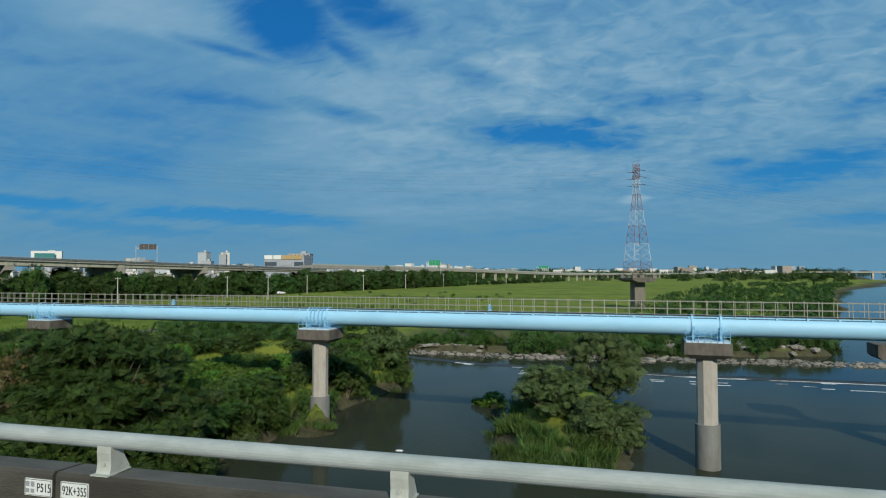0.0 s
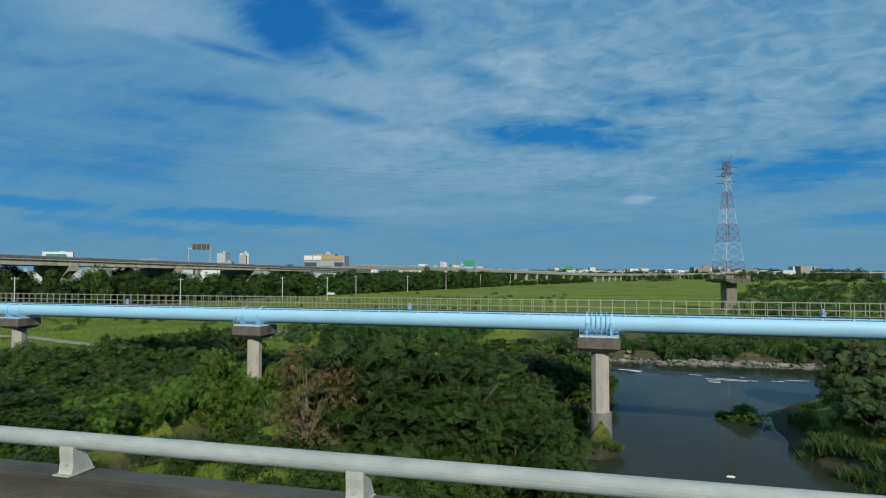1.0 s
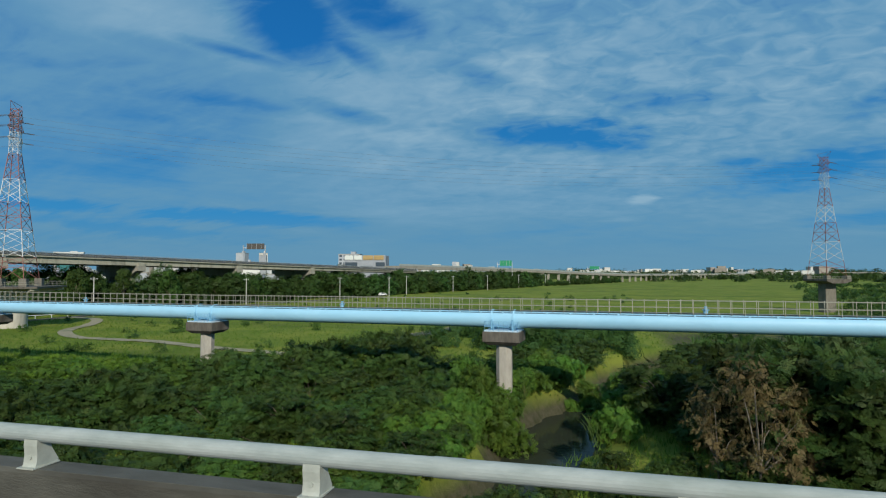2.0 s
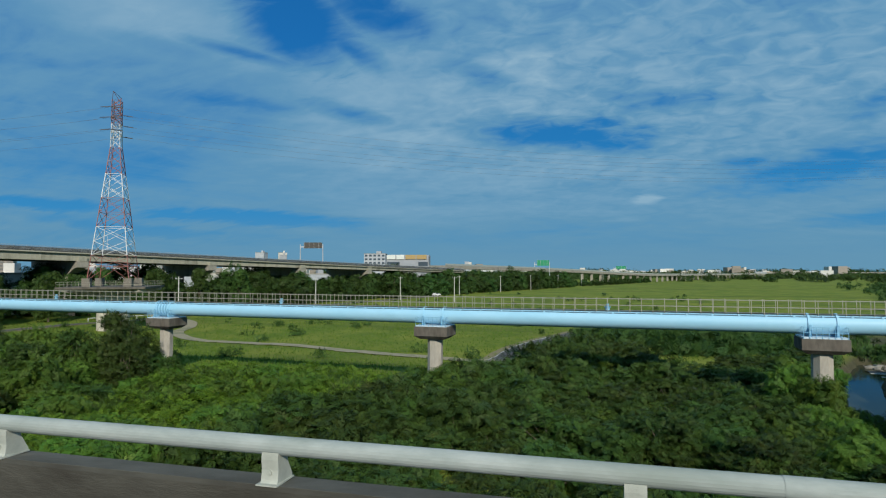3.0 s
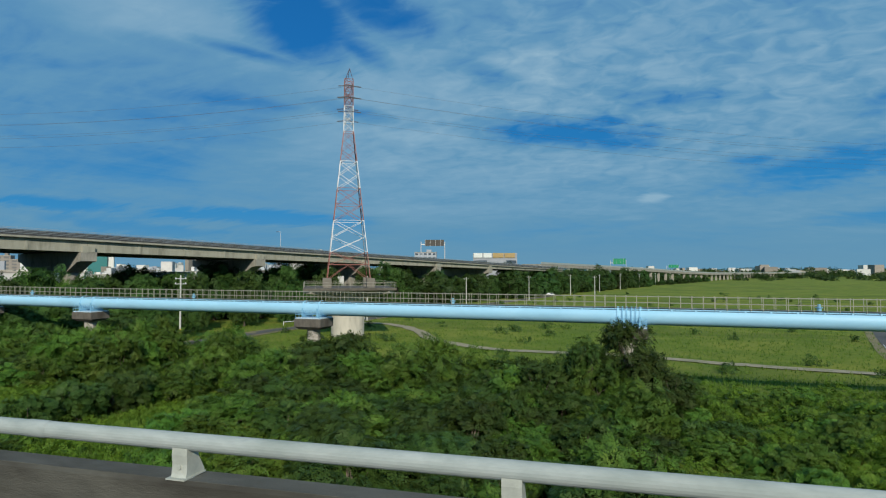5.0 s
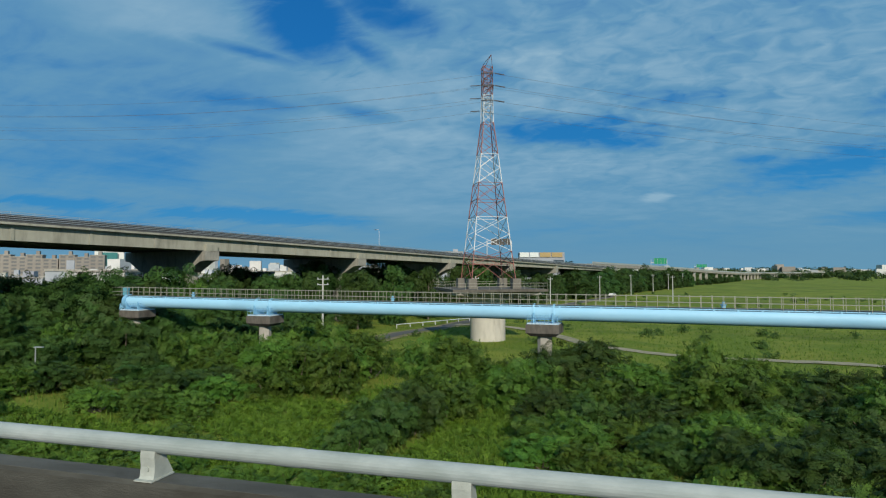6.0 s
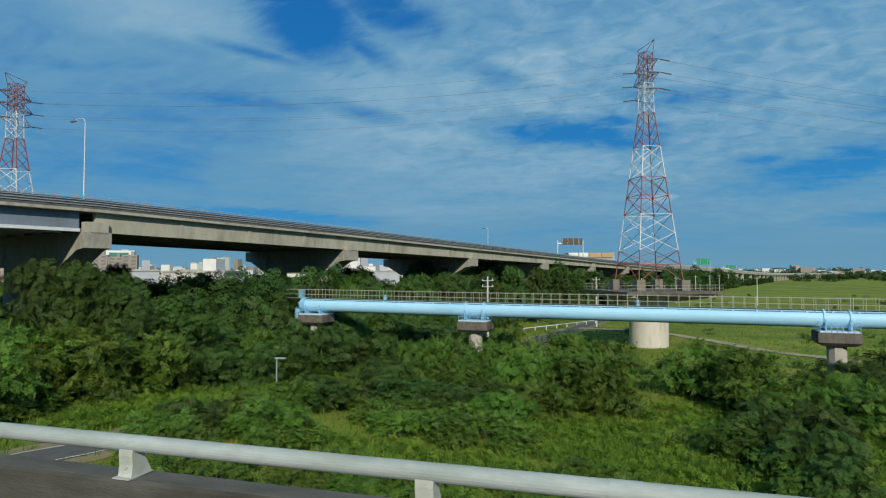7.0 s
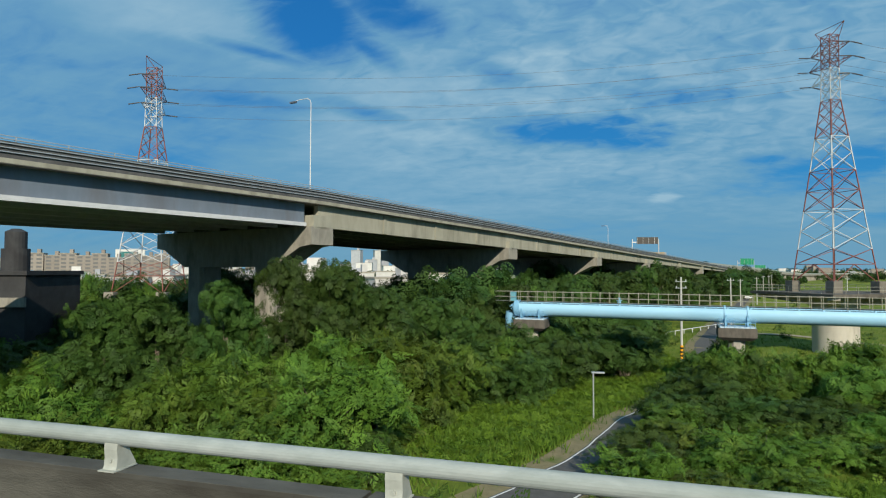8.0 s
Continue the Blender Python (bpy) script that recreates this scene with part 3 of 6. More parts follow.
    for i, q in enumerate(pts):
        d = (pts[min(i + 1, len(pts) - 1)] - pts[max(i - 1, 0)]).normalized()
        n = Vector((-d.y, d.x))
        for side, row in ((1, left), (-1, right)):
            e = q + n * side * width / 2
            row.append((e.x, e.y, max(land(e.x, e.y), land(q.x, q.y)) + lift))
    return left, right


def shift(row, other, a, b):
    """Two rows lying at the parts a and b of the way across a road."""
    mixed = [[tuple(Vector(p).lerp(Vector(q), k)) for p, q in zip(row, other)] for k in (a, b)]
    return [[(x, y, z + 0.012) for x, y, z in r] for r in mixed]


def build_roads():
    for name, line, width, mat, label in (("road", ROAD_A, 3.2, ROADC, "narrow grey asphalt track with white edge lines through the scrub"), ("road", ROAD_B, 2.6, GRAVEL, "pale gravel track curving across the meadow"), ("road", ROAD_C, 3.1, ROADC, "grey asphalt lane with white edge lines between bushes")):
        left, right = ribbon(line, width, 0.10)
        ob = part(name, Geo().strip(left, right), mat)
        tagged(ob, label, "road", kind="structure")
        if mat is ROADC:
            n = 30
            for a, b in ((0.03, 0.062), (0.938, 0.97)):
                l, r = shift(left[:n + 26], right[:n + 26], a, b)
                part("edge_line", Geo().strip(l, r), LINE, ob, "worn white painted edge line")
            lo, hi = ribbon(line, width + 2.8, 0.04)
            part("verge", Geo().strip(lo, hi), EARTH, ob, "dry earth verge")


build_ground()
build_roads()


# ---- the highway that carries the camera ----
PAR_IN, PAR_OUT, PAR_TOP, DECK = 4.80, 5.16, EYE - 1.955, EYE - 2.85


def build_highway():
    road = tagged(part("road", Geo().box((-105, -7.0, DECK - 0.6), (420, 23.4, 1.2)), ASPHALT), "elevated motorway deck with dark asphalt surface", "road", kind="structure")
    part("edge_line", Geo().box((-105, 1.9, DECK + 0.006), (420, 0.15, 0.008)), LINE, road, "white painted edge line")
    prof = [(PAR_IN - 0.16, DECK), (PAR_IN - 0.10, DECK + 0.22), (PAR_IN, DECK + 0.42), (PAR_IN, PAR_TOP - 0.03), (PAR_IN + 0.03, PAR_TOP), (PAR_OUT - 0.02, PAR_TOP - 0.02), (PAR_OUT, PAR_TOP - 0.06), (PAR_OUT, DECK - 0.5), (PAR_IN - 0.16, DECK - 0.5)]
    for k in range(10):
        x0 = 29.9 - 35.0 * k
        wall = tagged(part("parapet_wall", Geo().prism(prof, x0 - 34.96, x0), PARAPET), "grimy brown-grey concrete parapet along the motorway edge", "parapet", kind="structure")
        part("coping", Geo().prism([(PAR_IN + 0.032, PAR_TOP - 0.02), (PAR_IN + 0.032, PAR_TOP + 0.003), (PAR_OUT - 0.02, PAR_TOP - 0.015), (PAR_OUT - 0.02, PAR_TOP - 0.05)], x0 - 34.955, x0 - 0.005), DUSTY, wall, "paler dusty top edge")
    far = Geo().prism([(-18.6, DECK), (-18.2, DECK), (-18.3, DECK + 0.85), (-18.5, DECK + 0.85)], -315, 105)
    tagged(part("parapet_wall", far, PARAPET), "concrete parapet on the far motorway edge", "parapet", kind="structure")
    for k in range(9):
        col = Geo().box((17.5 - 35 * k, -7.0, DECK / 2 - 1.6), (2.2, 9.0, DECK + 2.0))
        tagged(part("bridge_pier", col, CONC), "wide concrete wall pier under the motorway", "pier", kind="structure")


RAIL_Y, RAIL_Z, RAIL_R = 4.93, EYE - 1.642, 0.081


def bracket_mesh():
    g = Geo()
    h = RAIL_Z - PAR_TOP - 0.045
    # front plate hollowed towards the road, and a web that runs back from it
    w = 0.08
    prof = [(-0.092, 0.0), (-0.075, 0.04), (-0.066, 0.12), (-0.075, h - 0.06), (-0.07, h), (0.06, h), (0.095, h * 0.6), (0.17, h * 0.12), (0.17, 0.0)]
    g.prism(prof, -w, w)
    g.box((0, 0.02, 0.006), (0.20, 0.30, 0.012))
    g.tube([(0, -0.085, 0.10), (0, -0.055, 0.10)], 0.022, 6)
    return g


def build_rail():
    rail = thing("guard_rail", "chalky white tubular guard rail on cast brackets along the parapet", "guard rail")
    for k in range(28):
        x1 = 30.0 - 12.0 * k
        part("rail_tube", Geo().tube([(x1, RAIL_Y, RAIL_Z), (x1 - 11.985, RAIL_Y, RAIL_Z)], RAIL_R, 20), RAILP, rail)
        smooth_by_angle(rail.children[-1], 40)
        part("sleeve", Geo().tube([(x1 + 0.13, RAIL_Y, RAIL_Z), (x1 - 0.13, RAIL_Y, RAIL_Z)], RAIL_R + 0.004, 20, False), RAILP, rail)
    me = bracket_mesh().mesh("bracket", BRACKET)
    for k in range(100):
        ob = new("bracket", me)
        ob.parent = rail
        x = 28.4 - 3.0 * k
        ob.location = (x + np.interp(-x, [0, 43, 96, 150, 177, 217], [0.0, 0.37, 0.54, 0.21, 0.08, -0.19]), RAIL_Y, PAR_TOP)
    return rail


build_highway()
build_rail()


# ---- blue water pipe on its piers ----
PALEBLUE = surface("pale_blue_platform_paint", (0.42, 0.56, 0.66), (0.50, 0.63, 0.72), 2.0, 0.5)
TEALP = surface("teal_steel_paint", (0.10, 0.30, 0.38), (0.14, 0.36, 0.44), 2.0, 0.5)
# dark blue that carries the shadow line cast by the pipe's kerb
KERB = surface("kerb_shadow_blue", (0.04, 0.10, 0.16), (0.06, 0.14, 0.21), 2.0, 0.6)
PIPE_Z, PIPE_R = EYE - 4.66, 0.83
PIER_X = (44.0, 8.9, -26.1, -61.7, -96.1, -130.7, -166.3, -201.6)
PIPE_END = -224.4
PIPE_SIDE = Vector((0.0705, 1, 0)).normalized()


def pipe_lift(x):
    """The pipe dips a little towards the middle of its run."""
    return float(np.interp(x, [-224, -201, -166, -130, -96, -61, -26, 9, 44], [0.34, 0.20, 0.12, 0.05, 0.0, 0.06, 0.15, 0.20, 0.25]))


def pipe_point(x, side=0.0, up=0.0):
    """A place along the pipe: beside its middle line, and above its middle."""
    return Vector((x, pipe_y(x) + 1.45, PIPE_Z + pipe_lift(x) + up)) + PIPE_SIDE * side


def build_pipe():
    pipe = thing("water_pipe", "thick sky-blue steel water pipe crossing on concrete piers", "pipeline")
    x = 60.0
    while x > PIPE_END + 1:
        x1 = max(x - 8.8, PIPE_END)
        body = part("pipe_section", Geo().tube([pipe_point(x), pipe_point(x1)], PIPE_R, 32), PIPEBLUE, pipe)
        smooth_by_angle(body, 30)
        x = x1
    end = part("end_flange", Geo().tube([pipe_point(PIPE_END + 0.5), pipe_point(PIPE_END - 0.1)], PIPE_R + 0.12, 32), BLUE2, pipe, "blue end flange where the pipe dives")
    smooth_by_angle(end, 30)
    elbow = [pipe_point(PIPE_END - 0.1), pipe_point(PIPE_END - 0.4, 0, -0.1), pipe_point(PIPE_END - 0.62, 0, -0.45), pipe_point(PIPE_END - 0.7, 0, -1.0), pipe_point(PIPE_END - 0.7, 0, -8.0)]
    smooth_by_angle(part("elbow", Geo().tube(elbow, PIPE_R * 0.7, 24), BLUE2, pipe), 30)
    part("end_cabinet", Geo().box(pipe_point(PIPE_END - 0.3, 0.0, PIPE_R + 0.5), (0.62, 0.6, 1.1)), TEALP, pipe, "blue steel cabinet at the end of the walkway")
    # ledge that carries the walkway, its shadow line painted as a dark bar, with small brackets
    part("walkway_kerb", Geo().tube([pipe_point(q, -0.57, PIPE_R - 0.205) for q in (60, 9, -26, -61, -96, -130, -166, -201, PIPE_END)], 0.045, 6), KERB, pipe, "thin kerb bar along the pipe, dark blue for its shadow line")
    lug = Geo().box((0, 0, 0), (0.16, 0.14, 0.14)).mesh("lug", PIPEBLUE)
    for k in range(137):
        x = 58 - 2.1 * k
        if x < PIPE_END:
            break
        ob = new("lug", lug)
        ob.parent, ob.location = pipe, pipe_point(x, -0.58, PIPE_R - 0.17)
    # ring seams
    for x in PIER_X:
        for off in (-1.05, 1.05):
            q = x + off
            smooth_by_angle(part("stiffener_ring", Geo().tube([pipe_point(q + 0.09), pipe_point(q - 0.09)], PIPE_R + 0.09, 32), PIPEBLUE, pipe), 30)
    for x in (PIER_X[2], PIER_X[5]):
        for off in (-0.62, -0.22, 0.22, 0.62):
            part("expansion_hoop", Geo().tube([pipe_point(x + off + 0.05), pipe_point(x + off - 0.05)], PIPE_R + 0.10, 28), BLUE2, pipe, "dark blue hoop of an expansion joint")
    for x in (-9.0, -44, -79, -114.5, -149, -184, -213):
        g = Geo().tube([pipe_point(x, 0, PIPE_R - 0.05), pipe_point(x, 0, PIPE_R + 0.28)], 0.2, 10).tube([pipe_point(x, 0, PIPE_R + 0.28), pipe_point(x, 0, PIPE_R + 0.36)], 0.30, 10).tube([pipe_point(x, 0, PIPE_R + 0.36), pipe_point(x, 0, PIPE_R + 0.62)], 0.13, 8)
        part("air_valve", g, BLUE2, pipe, "small blue air valve on the crown")
    return pipe


def build_fence():
    fence = thing("walkway_fence", "dull galvanised two-rail walkway fence above the pipe", "fence")
    post = Geo().box((0, 0, 0.65), (0.042, 0.042, 1.3)).mesh("post", FENCEP)
    for side in (0.42, -0.46):
        for k in range(255):
            x = 29 - 1.0 * k
            ob = new("post", post)
            ob.parent, ob.location = fence, pipe_point(x, side, PIPE_R - 0.10)
        for up in (1.2, 0.6):
            line = [pipe_point(q, side, PIPE_R + up - 0.1) for q in (60, 9, -26, -61, -96, -130, -166, -201, PIPE_END - 2.4)]
            part("rail", Geo().tube(line, 0.021, 6), FENCEP, fence)
    xs = (60, 9, -26, -61, -96, -130, -166, -201, PIPE_END - 2.4)
    part("walkway_plate", Geo().strip([pipe_point(q, 0.45, PIPE_R + 0.03) for q in xs], [pipe_point(q, -0.45, PIPE_R + 0.03) for q in xs]).strip([pipe_point(q, 0.45, PIPE_R - 0.02) for q in xs], [pipe_point(q, -0.45, PIPE_R - 0.02) for q in xs]), FENCEP, fence)


def build_pier(x, base, end=False):
    """One pier: a shaft, a cap with tapered ends, a saddle and a small railing."""
    q = pipe_point(x)
    m = Matrix.Translation((q.x, q.y, 0)) @ Matrix.Rotation(math.atan(-0.0705), 4, "Z")
    pier = thing("pipe_pier", "stained concrete pier with a dark cap carrying the pipe", "pier", "pipe piers", m=m)
    top, bot = EYE - 5.72, EYE - 7.0
    if end:
        top, bot = top + 0.22, bot + 0.22
    pz = PIPE_Z + pipe_lift(x)
    cap = Geo()
    tiers = [(1.72, 1.42, top), (1.76, 1.46, top - 0.06), (1.76, 1.46, bot + 0.34), (1.30, 1.02, bot)]
    for hx, hy, z in tiers:
        cap.v += [(-hx, -hy, z), (hx, -hy, z), (hx, hy, z), (-hx, hy, z)]
    cap.f += [(0, 1, 2, 3), (15, 14, 13, 12)] + [(4 * t + k, 4 * t + 4 + k, 4 * t + 4 + (k + 1) % 4, 4 * t + (k + 1) % 4) for t in range(3) for k in range(4)]
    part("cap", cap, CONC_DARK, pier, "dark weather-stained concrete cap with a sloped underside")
    part("cap_ledge", Geo().box((0, 0, top + 0.06), (3.3, 2.7, 0.12)), PALEBLUE, pier, "pale blue access platform edge")
    ring = [(0.78 * math.cos(a) * (1.06 if k % 2 else 1), 0.78 * math.sin(a)) for k, a in ((k, math.pi / 8 + k * math.pi / 4) for k in range(8))]
    part("shaft", Geo().prism(ring, base, bot, "z"), CONC, pier, "octagonal grey concrete shaft with streaks")
    if base < 0:
        sleeve = [(0.96 * math.cos(k * math.pi / 10), 0.96 * math.sin(k * math.pi / 10)) for k in range(20)]
        smooth_by_angle(part("casing", Geo().prism(sleeve, base, 3.7, "z"), CASING, pier, "smooth grey wet casing round the foot"), 30)
    for s in (-1.0, 1.0):
        arc = [(-0.95, top + 0.12), (0.95, top + 0.12), (0.95, pz)] + [(0.9 * math.cos(a), pz - 0.9 * math.sin(a)) for a in (0.3, 0.8, 1.3, 1.8, 2.3, 2.8)] + [(-0.95, pz)]
        part("saddle", Geo().prism(arc, s - 0.09, s + 0.09), BLUE2, pier, "blue steel saddle plate")
    for side in (-1.4, 1.4):
        g = Geo()
        for k in range(8):
            u = -1.6 + 3.2 * k / 7
            g.tube([(u, side, top), (u, side, top + 0.95)], 0.022, 5)
        for z in (0.5, 0.95):
            g.tube([(-1.6, side, top + z), (1.6, side, top + z)], 0.022, 5)
        part("railing", g, BLUE2, pier, "thin blue access railing")
    for u in (-1.6, 1.6):
        g = Geo()
        for z in (0.5, 0.95):
            g.tube([(u, -1.4, top + z), (u, 1.4, top + z)], 0.022, 5)
        part("railing", g, BLUE2, pier)
    return pier


build_pipe()
build_fence()
for px_ in PIER_X:
    build_pier(px_, -1.5 if px_ > -30 else 2.6)
build_pier(-222.6, 2.6, True)


# ---- lattice towers ----
def tower_width(h, base, top, waist):
    """Width of the tower at the height h: straight taper up to the waist, then slender."""
    return base + (top - base) * min(1.0, h / waist)


def build_tower(name, at, turn, height, base, zfeet, label, arms_at):
    """A four-legged power line tower in bands of red and white, with cross arms along its local y."""
    m = Matrix.Translation((at[0], at[1], zfeet)) @ Matrix.Rotation(radians(turn), 4, "Z")
    tower = thing("power_tower", label, "power tower", m=m)
    waist = height * 0.76
    top = base * 0.21
    levels = [0.0, 0.075, 0.135, 0.21, 0.29, 0.37, 0.45, 0.52, 0.585, 0.64, 0.69, 0.735, 0.78, 0.825, 0.865, 0.90, 0.935, 0.97, 1.0]
    # sections painted in turn
    bands = [(0.0, 0.135, STEELR), (0.135, 0.29, STEELW), (0.29, 0.45, STEELR), (0.45, 0.585, STEELW), (0.585, 0.735, STEELR), (0.735, 0.865, STEELW), (0.865, 1.0, STEELR)]
    leg_r = base * (0.0118 if base > 7.4 else 0.0098)

    def corner(k, h):
        w = tower_width(h, base, top, waist) / 2
        return Vector(((-1, 1, 1, -1)[k] * w, (-1, -1, 1, 1)[k] * w, h))

    for a, b, mat in bands:
        lv = [l for l in levels if a - 1e-6 <= l <= b + 1e-6]
        for k in range(4):
            if len(lv) > 1:
                r = leg_r * (1 if a < 0.6 else 0.75)
                part("leg", Geo().tube([corner(k, lv[0] * height), corner(k, lv[-1] * height)], r, 4), mat, tower)
        for l0, l1 in zip(lv, lv[1:]):
            h0, h1 = l0 * height, l1 * height
            r = leg_r * (0.6 if l0 < 0.6 else 0.5)
            for k in range(4):
                n = (k + 1) % 4
                g = Geo()
                a0, b0, a1, b1 = corner(k, h0), corner(n, h0), corner(k, h1), corner(n, h1)
                if l0 == 0:
                    g.tube([a0, (a1 + b1) / 2], r, 4, False).tube([b0, (a1 + b1) / 2], r, 4, False)
                else:
                    g.tube([a0, b1], r, 4, False).tube([b0, a1], r, 4, False)
                if l1 in (0.075, 0.29, 0.37, 0.45, 0.585, 0.735) or l1 > 0.76:
                    g.tube([a1, b1], r, 4, False)
                part("bracing_panel", g, mat, tower)
    for h, reach, mat in arms_at:
        for s in (-1, 1):
            g = Geo()
            w = tower_width(h * height, base, top, waist) / 2
            tip = Vector((0, s * (w + reach), h * height + 0.15))
            for sx in (-1, 1):
                lo, hi = Vector((sx * w, s * w, h * height - 0.1)), Vector((sx * w, s * w, h * height + height * 0.032))
                g.tube([lo, tip], leg_r * 0.6, 4).tube([hi, tip], leg_r * 0.5, 4)
                for q in (0.33, 0.66):
                    g.tube([lo.lerp(tip, q), hi.lerp(tip, q)], leg_r * 0.35, 4)
            for q in (0.3, 0.6):
                g.tube([Vector((-w, s * w, h * height)).lerp(tip, q), Vector((w, s * w, h * height)).lerp(tip, q)], leg_r * 0.35, 4)
            part("cross_arm", g, mat, tower)
            for sx in (-1, 1):
                end = tip + Vector((sx * height * 0.055, 0, -0.25))
                part("insulator", Geo().tube([tip, tip.lerp(end, 0.25), end], [0.04, 0.09, 0.09], 6), WIREM, tower, "dark strain insulator string")
    g = Geo()
    w = top / 2
    for s in (-1, 1):
        for sx in (-1, 1):
            g.tube([(sx * w, s * w, height * 0.985), (0, s * (w + height * 0.05), height * 1.035)], leg_r * 0.5, 4)
    g.tube([(0, -(w + height * 0.05), height * 1.035), (0, w + height * 0.05, height * 1.035)], leg_r * 0.5, 4)
    part("earth_wire_peak", g, STEELR, tower)
    ladder = Geo()
    for k in range(40):
        h = height * (0.06 + 0.92 * k / 40)
        c = corner(0, h) * 0.97
        ladder.tube([(c.x, c.y, h), (c.x + 0.3, c.y, h)], 0.02, 4, False)
    tagged(part("step_bolts", ladder, GALV, tower), kind="stuff")
    return tower


ARMS = [(0.815, 2.9, STEELW), (0.88, 3.3, STEELR), (0.94, 2.9, STEELR)]
TOWER_TURN = 27.6
T2, T1, T3 = (-181.0, 106.4), (14.6, 208.0), (-281.0, 74.5)
Z2, Z1, Z3 = EYE - 1.9, EYE - 1.8, EYE - 3.5
build_tower("power_tower", T2, TOWER_TURN, 38.8, 7.95, Z2, "red and white lattice power tower on a concrete platform", ARMS)
build_tower("power_tower", T1, TOWER_TURN, 36.9, 7.2, Z1, "red and white lattice power tower standing by the river", [(h, 0.6 * r, m) for h, r, m in ARMS])
tower_ = build_tower("power_tower", T3, 15.0, 34.2, 7.6, Z3, "red and white lattice power tower behind the viaduct", ARMS)
for sx_ in (-3.8, 3.8):
    for sy_ in (-3.8, 3.8):
        part("footing", Geo().prism([(sx_ - 0.7, sy_ - 0.7), (sx_ + 0.7, sy_ - 0.7), (sx_ + 0.7, sy_ + 0.7), (sx_ - 0.7, sy_ + 0.7)], PLAIN - 1.0 - Z3, 0.25, "z"), CONC_VIA, tower_, "tall concrete leg footing")


def build_platform(at, z, round_shaft):
    m = Matrix.Translation((at[0], at[1], 0)) @ Matrix.Rotation(radians(TOWER_TURN), 4, "Z")
    plat = thing("tower_platform", "raised concrete tower platform with tapered beams on a shaft", "platform", m=m)
    if round_shaft:
        ring = [(3.15 * math.cos(a), 3.15 * math.sin(a)) for a in (k * math.pi / 20 for k in range(40))]
        s = part("shaft", Geo().prism(ring, PLAIN - 1.0, z - 1.8, "z"), CONC_PALE, plat, "thick round pale concrete shaft")
        smooth_by_angle(s, 30)
        for k in range(4):
            beam = Geo()
            r0, r1 = 1.5, 10.6
            beam.add([(r0, -0.9, z - 3.6), (r0, 0.9, z - 3.6), (r0, 0.9, z - 1.8), (r0, -0.9, z - 1.8), (r1, -0.8, z - 2.3), (r1, 0.8, z - 2.3), (r1, 0.8, z - 1.8), (r1, -0.8, z - 1.8)], [(0, 1, 2, 3), (7, 6, 5, 4), (0, 4, 5, 1), (1, 5, 6, 2), (2, 6, 7, 3), (3, 7, 4, 0)])
            # paler concrete here puts the beams' lit look into the colour
            ob = part("beam", beam, CONC, plat, "tapered concrete cantilever beam")
            ob.rotation_euler = (0, 0, radians(45 + 90 * k))
        # dark concrete here puts the slab's shade into the colour
        part("slab", Geo().box((0, 0, z - 1.6), (16.6, 16.6, 0.42)), CONC_DARK, plat, "dark thin concrete slab")
        half, hgt, foot, low = 8.2, 1.0, 3.97, 0.38
    else:
        part("shaft", Geo().prism([(-1.9, -1.4), (1.9, -1.4), (1.9, 1.4), (-1.9, 1.4)], -1.5, z - 1.2, "z"), CONC_BROWN, plat, "brown-grey concrete shaft")
        part("cap", Geo().prism([(-4.5, z - 0.75), (4.5, z - 0.75), (4.5, z - 1.25), (2.4, z - 2.0), (-2.4, z - 2.0), (-4.5, z - 1.25)], -4.5, 4.5, "y"), CONC_DARK, plat, "dark tapered concrete cap")
        half, hgt, foot, low = 4.4, 1.0, 3.6, 0.0
    for sx in (-1, 1):
        for sy in (-1, 1):
            part("pedestal", Geo().prism([(sx * foot - 0.75, sy * foot - 0.75), (sx * foot + 0.75, sy * foot - 0.75), (sx * foot + 0.75, sy * foot + 0.75), (sx * foot - 0.75, sy * foot + 0.75)], z - 1.1 - low, z + 0.35, "z"), CONC_BROWN, plat, "block footing of a tower leg")
    for k in range(4):
        g = Geo()
        for i in range(9):
            u = -half + 2 * half * i / 8
            g.tube([(u, -half, z - 1.0 - low), (u, -half, z + hgt - 1.0 - low)], 0.03, 4)
        for zz in (0.5, 1.0):
            g.tube([(-half, -half, z - 1.0 - low + zz), (half, -half, z - 1.0 - low + zz)], 0.03, 4)
        ob = part("railing", g, FENCEP, plat, "thin platform railing")
        ob.rotation_euler = (0, 0, radians(90 * k))
    return plat


build_platform(T2, Z2, True)
build_platform(T1, Z1, False)


def sag(a, b, drop, n=16):
    a, b = Vector(a), Vector(b)
    return [a.lerp(b, k / n) - Vector((0, 0, drop * 4 * (k / n) * (1 - k / n))) for k in range(n + 1)]


def arm_tip(t, z, turn, height, base, h, reach, s):
    w = tower_width(h * height, base, base * 0.21, height * 0.76) / 2
    q = Matrix.Rotation(radians(turn), 3, "Z") @ Vector((0, s * (w + reach), 0))
    return Vector((t[0] + q.x, t[1] + q.y, z + h * height))


def build_wires():
    for h, reach, mat in ARMS:
        for s in (-1, 1):
            a = arm_tip(T2, Z2, TOWER_TURN, 38.8, 7.95, h, reach, s)
            b = arm_tip(T1, Z1, TOWER_TURN, 36.9, 7.2, h, 0.6 * reach, s)
            c = arm_tip(T3, Z3, 15.0, 34.2, 7.6, h, reach, s)
            d = b + (b - a) + Vector((0, 40, 0))
            for p, q, drop in ((a, b, 5.0), (c, a, 2.5), (b, d, 5.0)):
                ob = part("power_line", Geo().tube(sag(p, q, drop), 0.017, 4, False), WIREM)
                tagged(ob, "thin dark sagging power line between lattice towers", "power line", "power lines")


build_wires()


